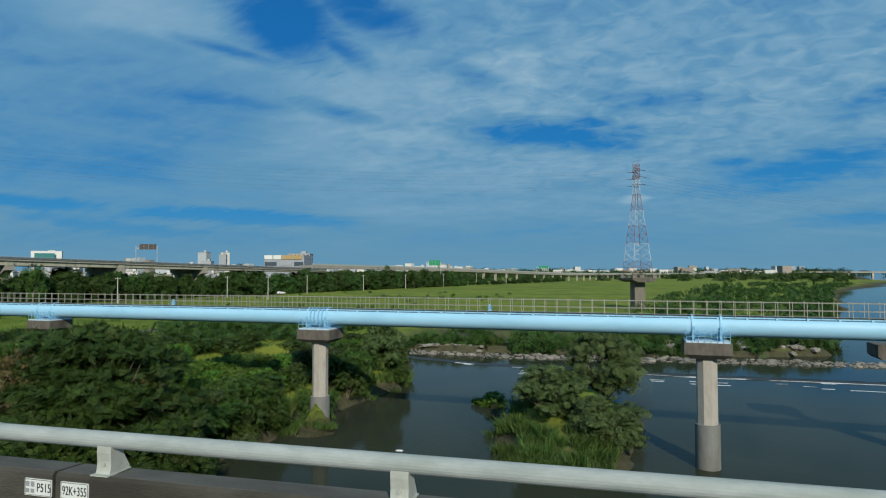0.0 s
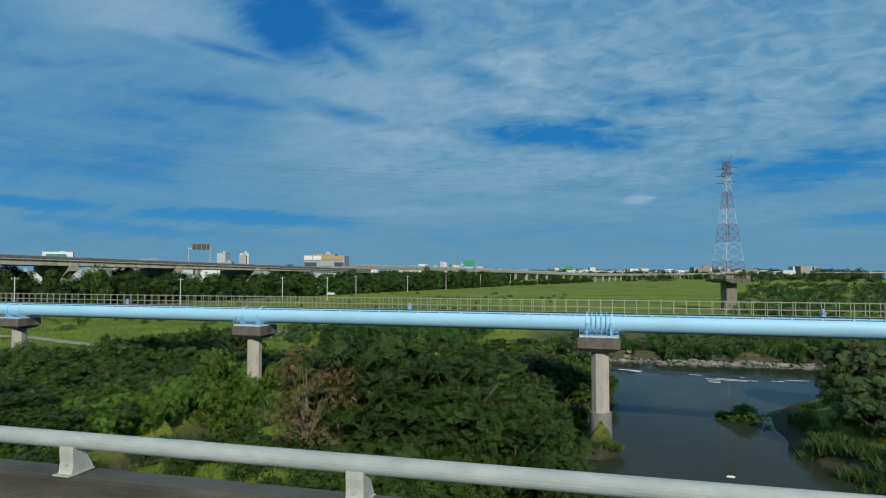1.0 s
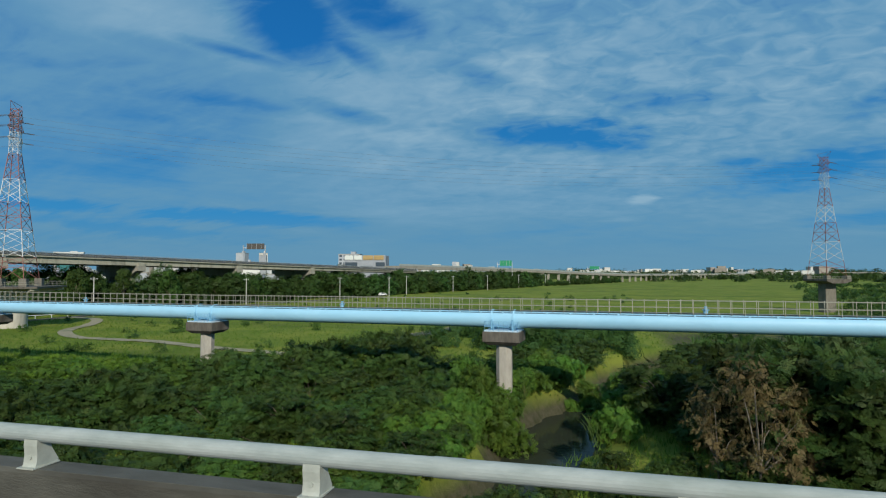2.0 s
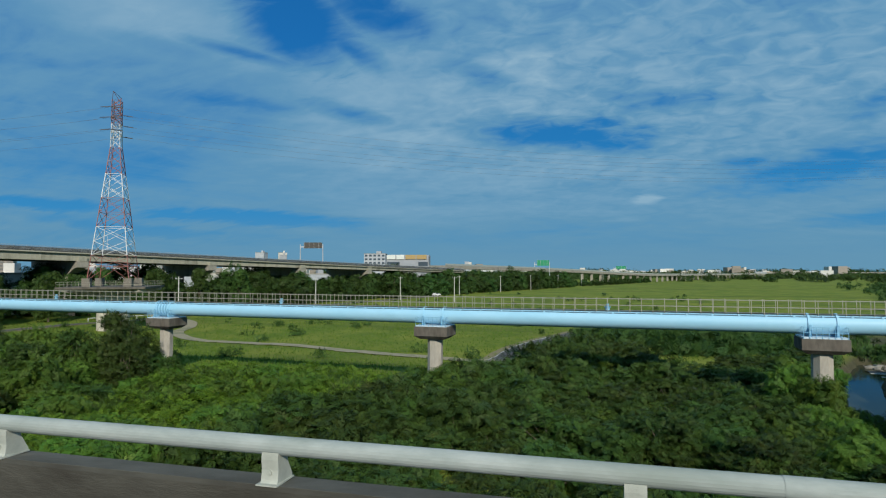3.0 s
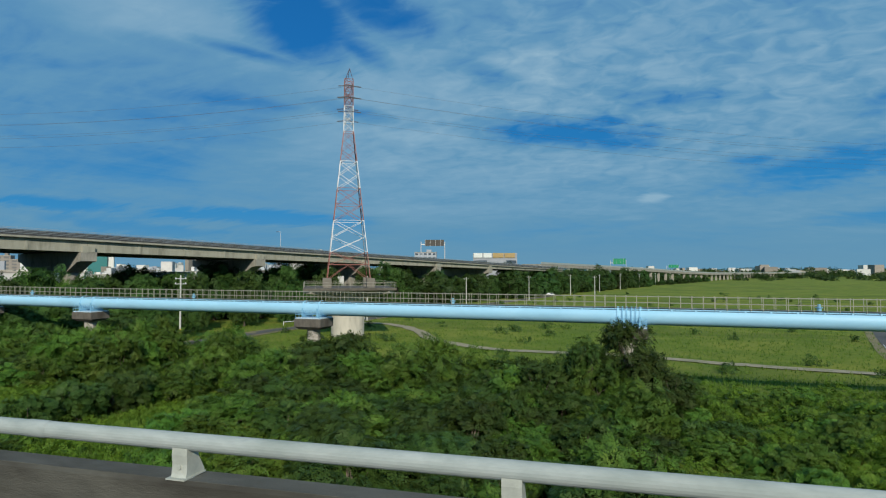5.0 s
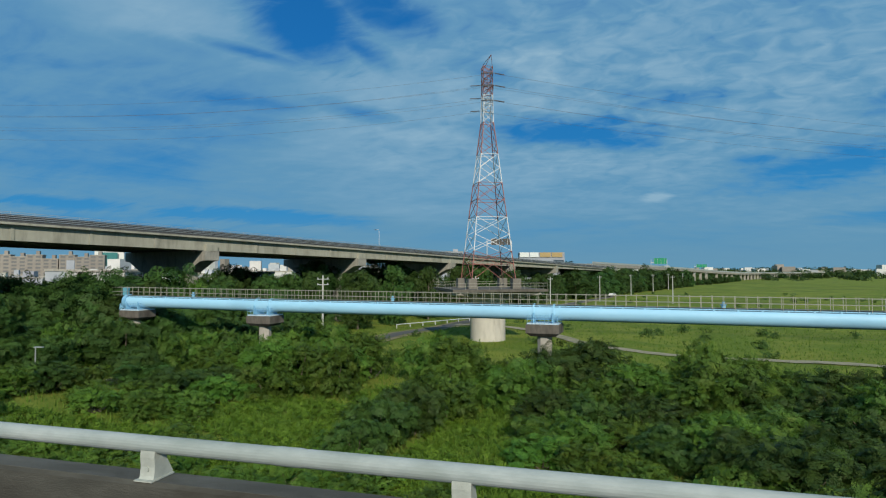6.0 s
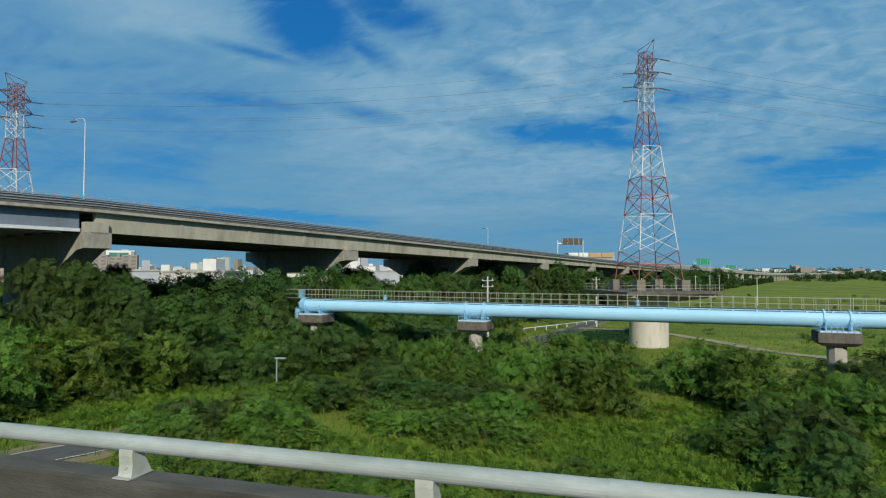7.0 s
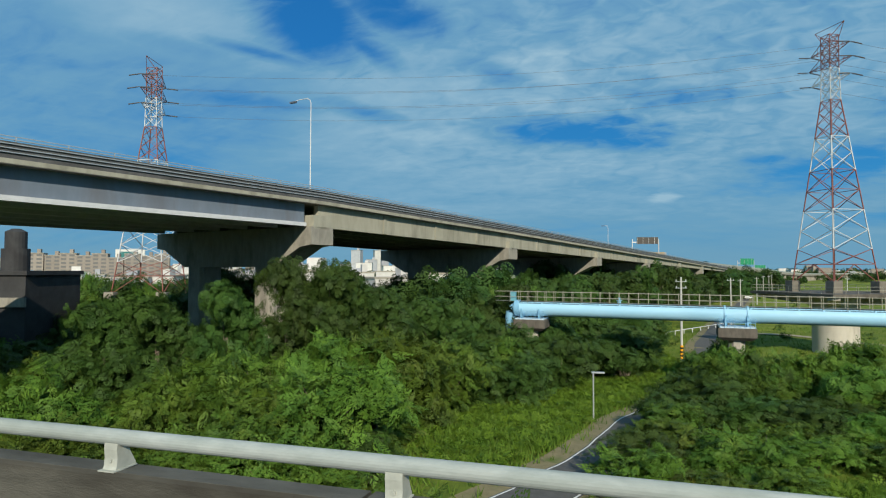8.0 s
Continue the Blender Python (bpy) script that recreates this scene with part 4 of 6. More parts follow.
# ---- the viaduct behind ----
VA, VB = Vector((-252.5, 12.0)), Vector((-157.0, 338.0))
VDIR = (VB - VA).normalized()
VOUT = Vector((VDIR.y, -VDIR.x))
VLEN = (VB - VA).length


def via(s, out=0.0):
    p = VA + VDIR * s + VOUT * out
    return p.x, p.y


def via_top(s):
    """Top of the barrier along the viaduct."""
    return EYE + 7.88 - 0.0226 * max(0.0, s - 50)


def via_low(s):
    """Lower edge of the outer girder."""
    return EYE + 4.22 - 0.0175 * max(0.0, s - 42)


def via_bar(g, s0, s1, out0, out1, lo, hi):
    """A straight bar of the viaduct between two stations; lo and hi give its heights."""
    vs = []
    for s in (s0, s1):
        for o, z in ((out0, lo), (out1, lo), (out1, hi), (out0, hi)):
            x, y = via(s, o)
            vs.append((x, y, z(s)))
    return g.add(vs, [(3, 2, 1, 0), (4, 5, 6, 7), (0, 1, 5, 4), (1, 2, 6, 5), (2, 3, 7, 6), (3, 0, 4, 7)])


PIER_S = [42.3 + 42.0 * k for k in range(7)]


def build_viaduct():
    v = thing("viaduct", "long beige concrete viaduct with a grey steel span", "viaduct")
    top, low = via_top, via_low
    stations = [-70.0, -30.0, 0.0] + PIER_S + [VLEN]
    for s0, s1 in zip(stations, stations[1:]):
        g = Geo()
        via_bar(g, s0, s1, -0.35, -0.05, lambda q: top(q) - 1.15, lambda q: top(q) - 0.12)
        part("barrier", g, GREYBAR, v, "dark grey weathered traffic barrier")
        rail = Geo()
        for k, dz in enumerate((0.02, -0.24, -0.50, -0.76)):
            via_bar(rail, s0, s1, -0.05, 0.06, lambda q, d=dz: top(q) + d - 0.06, lambda q, d=dz: top(q) + d)
        part("barrier_rail", rail, GALV, v, "galvanised barrier rail")
        hand = Geo()
        via_bar(hand, s0, s1, -0.22, -0.17, lambda q: top(q) + 0.20, lambda q: top(q) + 0.25)
        for q in np.arange(s0 + 1.0, s1, 3.0):
            via_bar(hand, q, q + 0.06, -0.22, -0.17, lambda t: top(t) - 0.13, lambda t: top(t) + 0.20)
        part("handrail", hand, GALV, v, "thin grey handrail on the barrier")
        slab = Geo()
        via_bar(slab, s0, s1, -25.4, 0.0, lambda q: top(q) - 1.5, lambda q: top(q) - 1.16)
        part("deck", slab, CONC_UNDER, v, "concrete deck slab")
        edge = Geo()
        via_bar(edge, s0, s1, -0.5, 0.02, lambda q: top(q) - 1.46, lambda q: top(q) - 1.16)
        part("deck_edge", edge, VIA_PALE, v)
    for s0, s1 in zip(stations, stations[1:]):
        steel = s1 <= PIER_S[0] + 0.1
        a, b = (s0, s1 - (1.6 if steel and s1 == PIER_S[0] else 0.05))
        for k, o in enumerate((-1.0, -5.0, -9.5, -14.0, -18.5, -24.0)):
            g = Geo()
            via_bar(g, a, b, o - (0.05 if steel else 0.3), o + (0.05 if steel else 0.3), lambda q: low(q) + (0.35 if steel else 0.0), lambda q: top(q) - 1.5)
            # outer girder beige, inner ones in the grey that has the deck's shade painted in
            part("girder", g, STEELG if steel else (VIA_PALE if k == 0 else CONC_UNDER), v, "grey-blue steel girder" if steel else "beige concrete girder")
            if steel:
                f = Geo()
                via_bar(f, a, b, o - 0.35, o + 0.35, lambda q: low(q) + 0.0, lambda q: low(q) + 0.345)
                part("flange", f, STEELW, v, "white-edged lower flange")
        if not steel:
            for q in np.arange(s0 + 10.5, s1 - 3, 10.5):
                g = Geo()
                via_bar(g, q - 0.25, q + 0.25, -0.7, -0.6, lambda t: low(t) + 0.02, lambda t: top(t) - 1.55)
                part("stiffener", g, VIA_PALE, v)
    return v


def build_via_pier(s):
    low = via_low(s)
    x, y = via(s)
    m = Matrix.Translation((x, y, 0)) @ Matrix.Rotation(math.atan2(VDIR.y, VDIR.x), 4, "Z")
    pier = thing("viaduct_pier", "concrete hammerhead pier under the viaduct", "pier", "viaduct piers", m=m)
    # local y runs inwards under the deck
    head = [(0.1, low - 0.02), (0.1, low - 1.75), (1.6, low - 1.95), (5.4, low - 3.9), (20.0, low - 3.9), (23.8, low - 1.95), (25.3, low - 1.75), (25.3, low - 0.02)]
    part("crosshead", Geo().prism(head, -1.5, 1.5, "x"), CONC_VIA, pier, "tapered concrete crosshead")
    part("bearing_block", Geo().box((0, 0.75, low + 0.45), (2.3, 1.3, 1.3)), VIA_PALE, pier, "beige bearing block at the girder's end")
    for yy in (7.1, 18.3):
        part("shaft", Geo().prism([(a, b + yy) for a, b in ((-1.1, -1.4), (1.1, -1.4), (1.4, -1.0), (1.4, 1.0), (1.1, 1.4), (-1.1, 1.4), (-1.4, 1.0), (-1.4, -1.0))], 1.5, low - 3.85, "z"), CONC_VIA, pier, "broad concrete shaft")
    return pier


build_viaduct()
for s_ in PIER_S[:6]:
    build_via_pier(s_)
build_via_pier(0.0)


def build_lamp(x, y, z, height, arm, heading):
    m = Matrix.Translation((x, y, z)) @ Matrix.Rotation(radians(heading), 4, "Z")
    lamp = thing("street_lamp", "tall slim white street lamp with a curved arm", "street lamp", m=m)
    part("pole", Geo().tube([(0, 0, 0), (0, 0, height * 0.94)], [0.065, 0.04], 8), STEELW, lamp)
    part("arm", Geo().tube([(0, 0, height * 0.94), (0.1, 0, height * 0.975), (0.4, 0, height), (arm * 0.7, 0, height * 1.003), (arm, 0, height * 0.99)], 0.04, 6), STEELW, lamp)
    part("lamp_head", Geo().box((arm + 0.25, 0, height * 0.985), (0.75, 0.28, 0.14)), SIGNBACK, lamp, "dark flat lamp head")


lx, ly = via(PIER_S[0] - 1.5, -0.3)
build_lamp(lx, ly, via_top(PIER_S[0]) - 0.5, 9.2, 2.0, 168)
lx, ly = via(133.0, -0.3)
build_lamp(lx, ly, via_top(133.0) - 0.5, 4.6, 0.8, 168)


# ---- plants ----
def leaf_mesh(name, pos, nrm, length, width, mat, rng, droop=0.3, fold=0.25):
    """Leaf sprays as folded four-cornered blades: places, directions in which they lean, sizes."""
    n = len(pos)
    t = np.cross(nrm, rng.normal(size=(n, 3)))
    t /= np.linalg.norm(t, axis=1, keepdims=True) + 1e-9
    ax = t * 0.8 + nrm * 0.45
    ax[:, 2] -= droop * rng.random(n)
    ax /= np.linalg.norm(ax, axis=1, keepdims=True)
    side = np.cross(ax, nrm)
    side /= np.linalg.norm(side, axis=1, keepdims=True) + 1e-9
    L = (length * (0.6 + 0.8 * rng.random(n)))[:, None]
    W = (width * (0.6 + 0.8 * rng.random(n)))[:, None]
    up = np.cross(side, ax)
    a = pos - side * W * 0.5
    b = pos + side * W * 0.5
    tip = pos + ax * L - up * L * 0.16
    c = tip + side * W * 0.5
    d = tip - side * W * 0.5
    v = np.stack([a, b, c, d], 1).reshape(-1, 3)
    me = bpy.data.meshes.new(name)
    me.vertices.add(4 * n)
    me.vertices.foreach_set("co", v.ravel())
    me.loops.add(4 * n)
    me.loops.foreach_set("vertex_index", np.arange(4 * n, dtype=np.int32))
    me.polygons.add(n)
    me.polygons.foreach_set("loop_start", np.arange(0, 4 * n, 4, dtype=np.int32))
    uv = me.uv_layers.new(name="UVMap")
    uv.data.foreach_set("uv", np.tile(np.array([0, 0, 0, 1, 1, 1, 1, 0], dtype=np.float32), n))
    me.update(calc_edges=True)
    me.materials.append(mat)
    return me


def clump_cloud(rng, clumps, per, spread=0.55, flat=1.0):
    """Leaf places and directions over a set of clumps (x, y, z, r)."""
    pos, nrm = [], []
    for x, y, z, r in clumps:
        k = max(6, int(per * r * r))
        d = rng.normal(size=(k, 3))
        d[:, 2] = d[:, 2] * 0.9 + 0.35
        d /= np.linalg.norm(d, axis=1, keepdims=True)
        rad = r * (1 - spread * rng.random(k) ** 2)[:, None]
        q = d * rad
        q[:, 2] *= flat
        pos.append(q + (x, y, z))
        nrm.append(d)
    return np.concatenate(pos), np.concatenate(nrm)


def limbs(g, rng, root, tips, r0):
    """Tapered limbs that bend from the root to the clumps."""
    for t in tips:
        root_v, tip = Vector(root), Vector(t)
        mid = root_v.lerp(tip, 0.5) + Vector((rng.normal() * 0.15, rng.normal() * 0.15, 0.2))
        g.tube([root_v, mid, tip], [r0, r0 * 0.6, r0 * 0.2], 5, False)


def dome_clumps(rng, n, R, H, low=0.1, lump=(0.5, 0.95), flat=False):
    out = []
    for k in range(n):
        a = rng.random() * 2 * math.pi
        if flat:
            tier = rng.choice([0.44, 0.6, 0.77, 0.95])
            rr = R * math.sqrt(rng.random()) * (1.15 - 0.35 * tier)
            out.append((rr * math.cos(a), rr * math.sin(a), H * tier * (1 - 0.08 * rng.random()), rng.uniform(*lump)))
        else:
            u = rng.random()
            zz = low + (1 - low) * u
            prof = math.sqrt(max(0.0, 1 - (max(0.0, zz - 0.45) / 0.58) ** 2)) * (0.62 + 0.38 * min(1.0, zz / 0.45))
            rr = R * prof * (0.55 + 0.45 * math.sqrt(rng.random())) * (0.8 + 0.4 * noise.noise((math.cos(a) * 1.3 + n, math.sin(a) * 1.3, zz * 2)))
            out.append((rr * math.cos(a), rr * math.sin(a), H * zz * 0.93, rng.uniform(*lump)))
    return out


def plant(name, label, category, seed, kind):
    """One plant of a kind, out of sight below the ground sheet until it is copied to its places."""
    rng = np.random.default_rng(seed)
    p = thing(name, label, category)
    g = Geo()
    if kind == "bush":
        R, H = 2.3, 3.3
        cl = dome_clumps(rng, 22, R, H, 0.08, (0.55, 1.05))
        pos, nrm = clump_cloud(rng, cl, 66, 0.45)
        me = leaf_mesh("crown", pos, nrm, 0.80, 0.40, LEAF_BUSH, rng, 0.4)
        limbs(g, rng, (0, 0, -0.4), [c[:3] for c in cl[:9]], 0.06)
        bark = BARK
    elif kind == "plume":
        R, H = 2.4, 3.0
        cl = dome_clumps(rng, 24, R, H, 0.10, (0.5, 0.95))
        pos, nrm = clump_cloud(rng, cl, 70, 0.55, 0.8)
        nrm[:, 2] += 0.25
        nrm /= np.linalg.norm(nrm, axis=1, keepdims=True)
        me = leaf_mesh("crown", pos, nrm, 0.70, 0.34, LEAF_PLUME, rng, 0.25)
        limbs(g, rng, (0, 0, -0.4), [c[:3] for c in cl[:9]], 0.06)
        bark = BARK
    elif kind == "thicket":
        R, H = 2.6, 3.4
        cl = dome_clumps(rng, 22, R, H, 0.06, (0.55, 1.15))
        pos, nrm = clump_cloud(rng, cl, 46, 0.6, 0.5)
        nrm[:, 2] += 0.5
        nrm /= np.linalg.norm(nrm, axis=1, keepdims=True)
        me = leaf_mesh("crown", pos, nrm, 0.85, 0.42, LEAF_THICKET, rng, 0.3)
        limbs(g, rng, (0, 0, -0.4), [c[:3] for c in cl[:8]], 0.07)
        bark = BARK
    elif kind == "broad":
        R, H = 2.6, 4.4
        cl = dome_clumps(rng, 22, R, H, 0.10, (0.65, 1.15))
        pos, nrm = clump_cloud(rng, cl, 46, 0.45)
        me = leaf_mesh("crown", pos, nrm, 0.66, 0.58, LEAF_BROAD, rng, 0.6, 0.15)
        limbs(g, rng, (0, 0, -0.4), [c[:3] for c in cl[:9]], 0.09)
        bark = BARK
    elif kind == "shrub":
        R, H = 2.5, 3.0
        cl = dome_clumps(rng, 20, R, H, 0.05, (0.6, 1.1))
        pos, nrm = clump_cloud(rng, cl, 42, 0.35)
        me = leaf_mesh("crown", pos, nrm, 0.66, 0.66, LEAF_VINE, rng, 0.7, 0.12)
        limbs(g, rng, (0, 0, -0.4), [c[:3] for c in cl[:7]], 0.06)
        bark = BARK
    elif kind == "feather":
        R, H = 4.2, 7.6
        cl = dome_clumps(rng, 40, R, H, 0.1, (0.8, 1.45), True)
        pos, nrm = clump_cloud(rng, cl, 38, 0.8, 0.22)
        nrm[:, 2] += 0.8
        nrm /= np.linalg.norm(nrm, axis=1, keepdims=True)
        me = leaf_mesh("crown", pos, nrm, 0.95, 0.44, LEAF_FEATHER, rng, 0.2)
        g.tube([(0, 0, -0.4), (0.12, 0.1, 1.4), (0.0, 0.25, 2.9), (0.1, 0.2, 5.6)], [0.2, 0.16, 0.13, 0.04], 6, False)
        limbs(g, rng, (0.0, 0.25, 2.8), [(c[0], c[1], c[2] - 0.1) for c in cl[:16]], 0.08)
        bark = BARK
    elif kind == "crowned":
        R, H = 3.6, 7.2
        cl = dome_clumps(rng, 44, R, H, 0.08, (0.7, 1.3))
        pos, nrm = clump_cloud(rng, cl, 44, 0.55, 0.6)
        nrm[:, 2] += 0.3
        nrm /= np.linalg.norm(nrm, axis=1, keepdims=True)
        me = leaf_mesh("crown", pos, nrm, 0.78, 0.40, LEAF_THICKET, rng, 0.3)
        g.tube([(0, 0, -0.4), (0.1, 0.1, 1.6), (0.0, 0.2, 4.6)], [0.18, 0.14, 0.06], 6, False)
        limbs(g, rng, (0.05, 0.1, 1.5), [c[:3] for c in cl[:14]], 0.08)
        bark = BARK
    elif kind == "withered":
        R, H = 2.2, 6.6
        cl = dome_clumps(rng, 30, R, H, 0.22, (0.5, 0.9))
        pos, nrm = clump_cloud(rng, cl, 34, 1.15)
        me = leaf_mesh("crown", pos, nrm, 0.52, 0.24, LEAF_BROWN, rng, 1.2)
        g.tube([(0, 0, -0.4), (0.1, 0.05, 1.6), (0.0, 0.2, 5.2)], [0.09, 0.07, 0.02], 5, False)
        limbs(g, rng, (0.1, 0.05, 1.3), [c[:3] for c in cl[:9]], 0.045)
        bark = BARK_PALE
    elif kind == "tall":
        R, H = 3.4, 10.0
        cl = dome_clumps(rng, 46, R, H, 0.12, (0.85, 1.5))
        pos, nrm = clump_cloud(rng, cl, 40, 0.45)
        me = leaf_mesh("crown", pos, nrm, 0.68, 0.60, LEAF_BROAD, rng, 0.5)
        g.tube([(0, 0, -0.6), (0.1, 0, 3.0), (0, 0.1, 6.5)], [0.26, 0.2, 0.1], 6, False)
        limbs(g, rng, (0.1, 0, 2.5), [c[:3] for c in cl[:10]], 0.1)
        bark = BARK
    elif kind == "round":
        R, H = 4.0, 7.4
        cl = dome_clumps(rng, 60, R, H, 0.1, (0.7, 1.15))
        pos, nrm = clump_cloud(rng, cl, 50, 0.4)
        me = leaf_mesh("crown", pos, nrm, 0.66, 0.66, LEAF_OLIVE, rng, 0.2)
        limbs(g, rng, (0, 0, -0.6), [c[:3] for c in cl[:12]], 0.16)
        bark = BARK
    elif kind == "far":
        R, H = 4.6, 9.0
        cl = dome_clumps(rng, 26, R, H, 0.05, (1.2, 2.1))
        pos, nrm = clump_cloud(rng, cl, 8, 0.4)
        me = leaf_mesh("crown", pos, nrm, 1.7, 1.7, LEAF_FAR, rng, 0.3)
        limbs(g, rng, (0, 0, -0.6), [c[:3] for c in cl[:6]], 0.2)
        bark = BARK
    elif kind == "reed":
        n = 130
        a, r = rng.random(n) * 2 * math.pi, 1.1 * np.sqrt(rng.random(n))
        pos = np.stack([r * np.cos(a), r * np.sin(a), np.zeros(n) - 0.1], 1)
        ax = np.stack([rng.normal(size=n) * 0.25, rng.normal(size=n) * 0.25, np.ones(n)], 1)
        L = (1.0 + 1.0 * rng.random(n))[:, None]
        sd = np.stack([np.cos(a), np.sin(a), np.zeros(n)], 1) * 0.03
        bend = np.stack([rng.normal(size=n), rng.normal(size=n), -0.4 * np.ones(n)], 1) * 0.32
        v = np.stack([pos - sd, pos + sd, pos + ax * L * 0.65 + sd * 0.8 + bend * 0.3, pos + ax * L + bend, pos + ax * L * 0.65 - sd * 0.8 + bend * 0.3], 1).reshape(-1, 3)
        gg = Geo()
        gg.v, gg.f = [tuple(q) for q in v], [tuple(range(5 * i, 5 * i + 5)) for i in range(n)]
        gg.tube([(0, 0, -0.1), (0.1, 0, 1.9)], [0.02, 0.01], 4)
        bpy.data.objects.remove(p)
        return tagged(new(name, gg.mesh(name, REED)), label, category)
    part("crown", me, None, p)
    part("trunk", g, bark, p)
    return p


KINDS = {
    "bush": ("bush", "dense feathery green bush on the flood plain", "bush"),
    "plume": ("plumed_bush", "soft pale green bush of fine plumed sprays", "bush"),
    "shrub": ("vine_covered_shrub", "low bright green shrub overgrown with broad-leaved vines", "bush"),
    "thicket": ("thicket", "dark feathery thicket beside the river and track", "bush"),
    "broad": ("broadleaf_bush", "dense broad-leaved dark green bush", "bush"),
    "feather": ("spreading_tree", "dark spreading tree with flat layered foliage by the river", "tree"),
    "crowned": ("feathery_tree", "rounded feathery green tree rising above the scrub", "tree"),
    "withered": ("withered_tree", "thin tree with withered brown leaves", "tree"),
    "round": ("round_tree", "rounded grey-green tree on the river islet", "tree"),
    "tall": ("tall_tree", "tall broad-leaved dark green tree beside the viaduct", "tree"),
    "far": ("tree", "dark green leafy tree in the distance", "tree"),
    "reed": ("reed_clump", "clump of tall green reeds", "reeds"),
}
PROTO = {}
USED = set()


def grow(kind, x, y, scale, seed, squash=1.0, z=None):
    """Set a copy of one of the plants of a kind on the land."""
    PROTO.setdefault(kind, [])
    pick = seed % (5 if kind in ("bush", "plume", "far") else 3)
    while len(PROTO[kind]) <= pick:
        nm, label, cat = KINDS[kind]
        PROTO[kind].append(plant(nm, label, cat, 11 + 7 * len(PROTO[kind]) + len(kind), kind))
    src = PROTO[kind][pick]
    zz = land(x, y) if z is None else z
    m = Matrix.Translation((x, y, zz)) @ Matrix.Rotation(seed * 2.399, 4, "Z")
    if (kind, pick) not in USED:
        USED.add((kind, pick))
        ob = src
        ob.matrix_basis = m
    else:
        ob = copy_thing(src, m)
    ob.scale = (scale, scale, scale * squash)
    return ob


def bare(x, y, gap=0.0):
    """Places kept free of bushes: roads, clearings, water and the foot of things."""
    if wet(x, y) > 0.35:
        return True
    if min(poly_dist(x, y, ROAD_A) - 2.6, poly_dist(x, y, ROAD_B) - 2.4, poly_dist(x, y, ROAD_C) - 3.2) < gap:
        return True
    for cx, cy, rx, ry in CLEARINGS:
        if math.hypot((x - cx) / (rx + gap), (y - cy) / (ry + gap)) < 1:
            return True
    return False


COUNT = {}


def sow():
    """Scrub all over the flood plain on this side of the pipe, low near the motorway and taller towards the pipe."""
    rng = random.Random(5)
    spots = []
    y = 25.0
    while y < 96:
        x = -330.0
        step = 3.7 if y < 46 else 4.4
        while x < -24:
            px, py = x + rng.uniform(-1.5, 1.5), y + rng.uniform(-1.4, 1.4)
            x += step if x > -255 else 5.5
            line = pipe_y(px)
            if px < -226 - 1.4 * py:
                continue
            if py > line + 1.0 and not (px > -88 and py < 92 and py < 60 + 0.9 * (px + 88)) and not (px < -206):
                continue
            if abs(py - line - 1.45) < 2.6 and any(abs(px - q) < 3.4 for q in PIER_X):
                continue
            if bare(px, py, 1.2) or (py < 52 and poly_dist(px, py, ROAD_C) < 6.2 and px > -218):
                continue
            spots.append((px, py))
        y += step * 0.92
    # hedges that lean over the right edges of the two lanes
    for line, off in ((ROAD_A, 4.2), (ROAD_C, 3.3)):
        for (ax, ay), (bx, by) in zip(line, line[1:]):
            if ay > 56:
                break
            d = math.hypot(bx - ax, by - ay)
            for k in range(int(d / 2.6)):
                t = (k + 0.5) * 2.6 / d
                spots.append((ax + (bx - ax) * t + off + (2.2 if off > 4 and ay < 45 else 0.0) + rng.uniform(-0.3, 0.6), ay + (by - ay) * t))
    spots = [q for q in spots if not (-219 < q[0] < -209 and q[1] < 29)]
    for px, py in spots:
        patch = noise.noise((px * 0.05, py * 0.05, 4.0))
        west = px < -196 + 14 * patch
        h = 1.55 + max(0.0, (py - 33) / 25.0) * 1.7 + 2.2 * noise.noise((px * 0.15, py * 0.15, 2.0)) + rng.uniform(-0.8, 1.1)
        if -126 < px < -70:
            h *= 0.85
        if px < -222 and py > 48:
            h += 1.2 + min(2.0, (py - 48) * 0.1)
        if px < -226 and py <= 48:
            h += 1.2
        if -196 < px < -163 and py < 50:
            h *= 0.8
        if px > -80 and py < 62:
            h = min(h * 0.7, 2.6)
        if -206 < px < -155:
            h -= 0.9 * max(0.0, min(1.0, (52 - py) / 8.0))
        if -206 < px < -155 and py < 36:
            h = min(h, 1.3)
        near_a, near_c = poly_dist(px, py, ROAD_A), poly_dist(px, py, ROAD_C)
        if (near_a < 9 and px > -103 + 0.4 * (py - 44) and py < 62) or (near_c < 8 and px > -216 and py < 62):
            h = max(h, 3.3)
        if -231 < px < -214 and 50 < py < 68:
            h = min(h, 4.9)
        if px > -72 and py > 58:
            h = min(h, 2.2)
        if -199 < px < -148 and py > 44:
            h = min(h, 3.0) if py < 53 else max(3.3, min(h + 0.4, 4.7))
        h = max(1.0, h - 0.8 * rise(px, py))
        u = rng.random()
        if west:
            kind = ("broad" if u < 0.80 else "bush") if py > 47 else ("plume" if u < 0.62 else ("bush" if u < 0.84 else "broad"))
        else:
            kind = "shrub" if u < 0.22 + 0.5 * patch else ("plume" if u < 0.55 + 0.4 * patch else ("bush" if u < 0.93 else "broad"))
            if px > -101 and u < 0.85:
                kind = "thicket"
            elif (-165 < px < -125 and py > 44 and u < 0.5) or (-146 < px < -127 and py < 46 and u < 0.6):
                kind = "thicket"
        for alt in (kind, "plume", "bush", "shrub", "thicket", "broad"):
            if COUNT.get(alt, 0) < 296:
                kind = alt
                break
        else:
            continue
        COUNT[kind] = COUNT.get(kind, 0) + 1
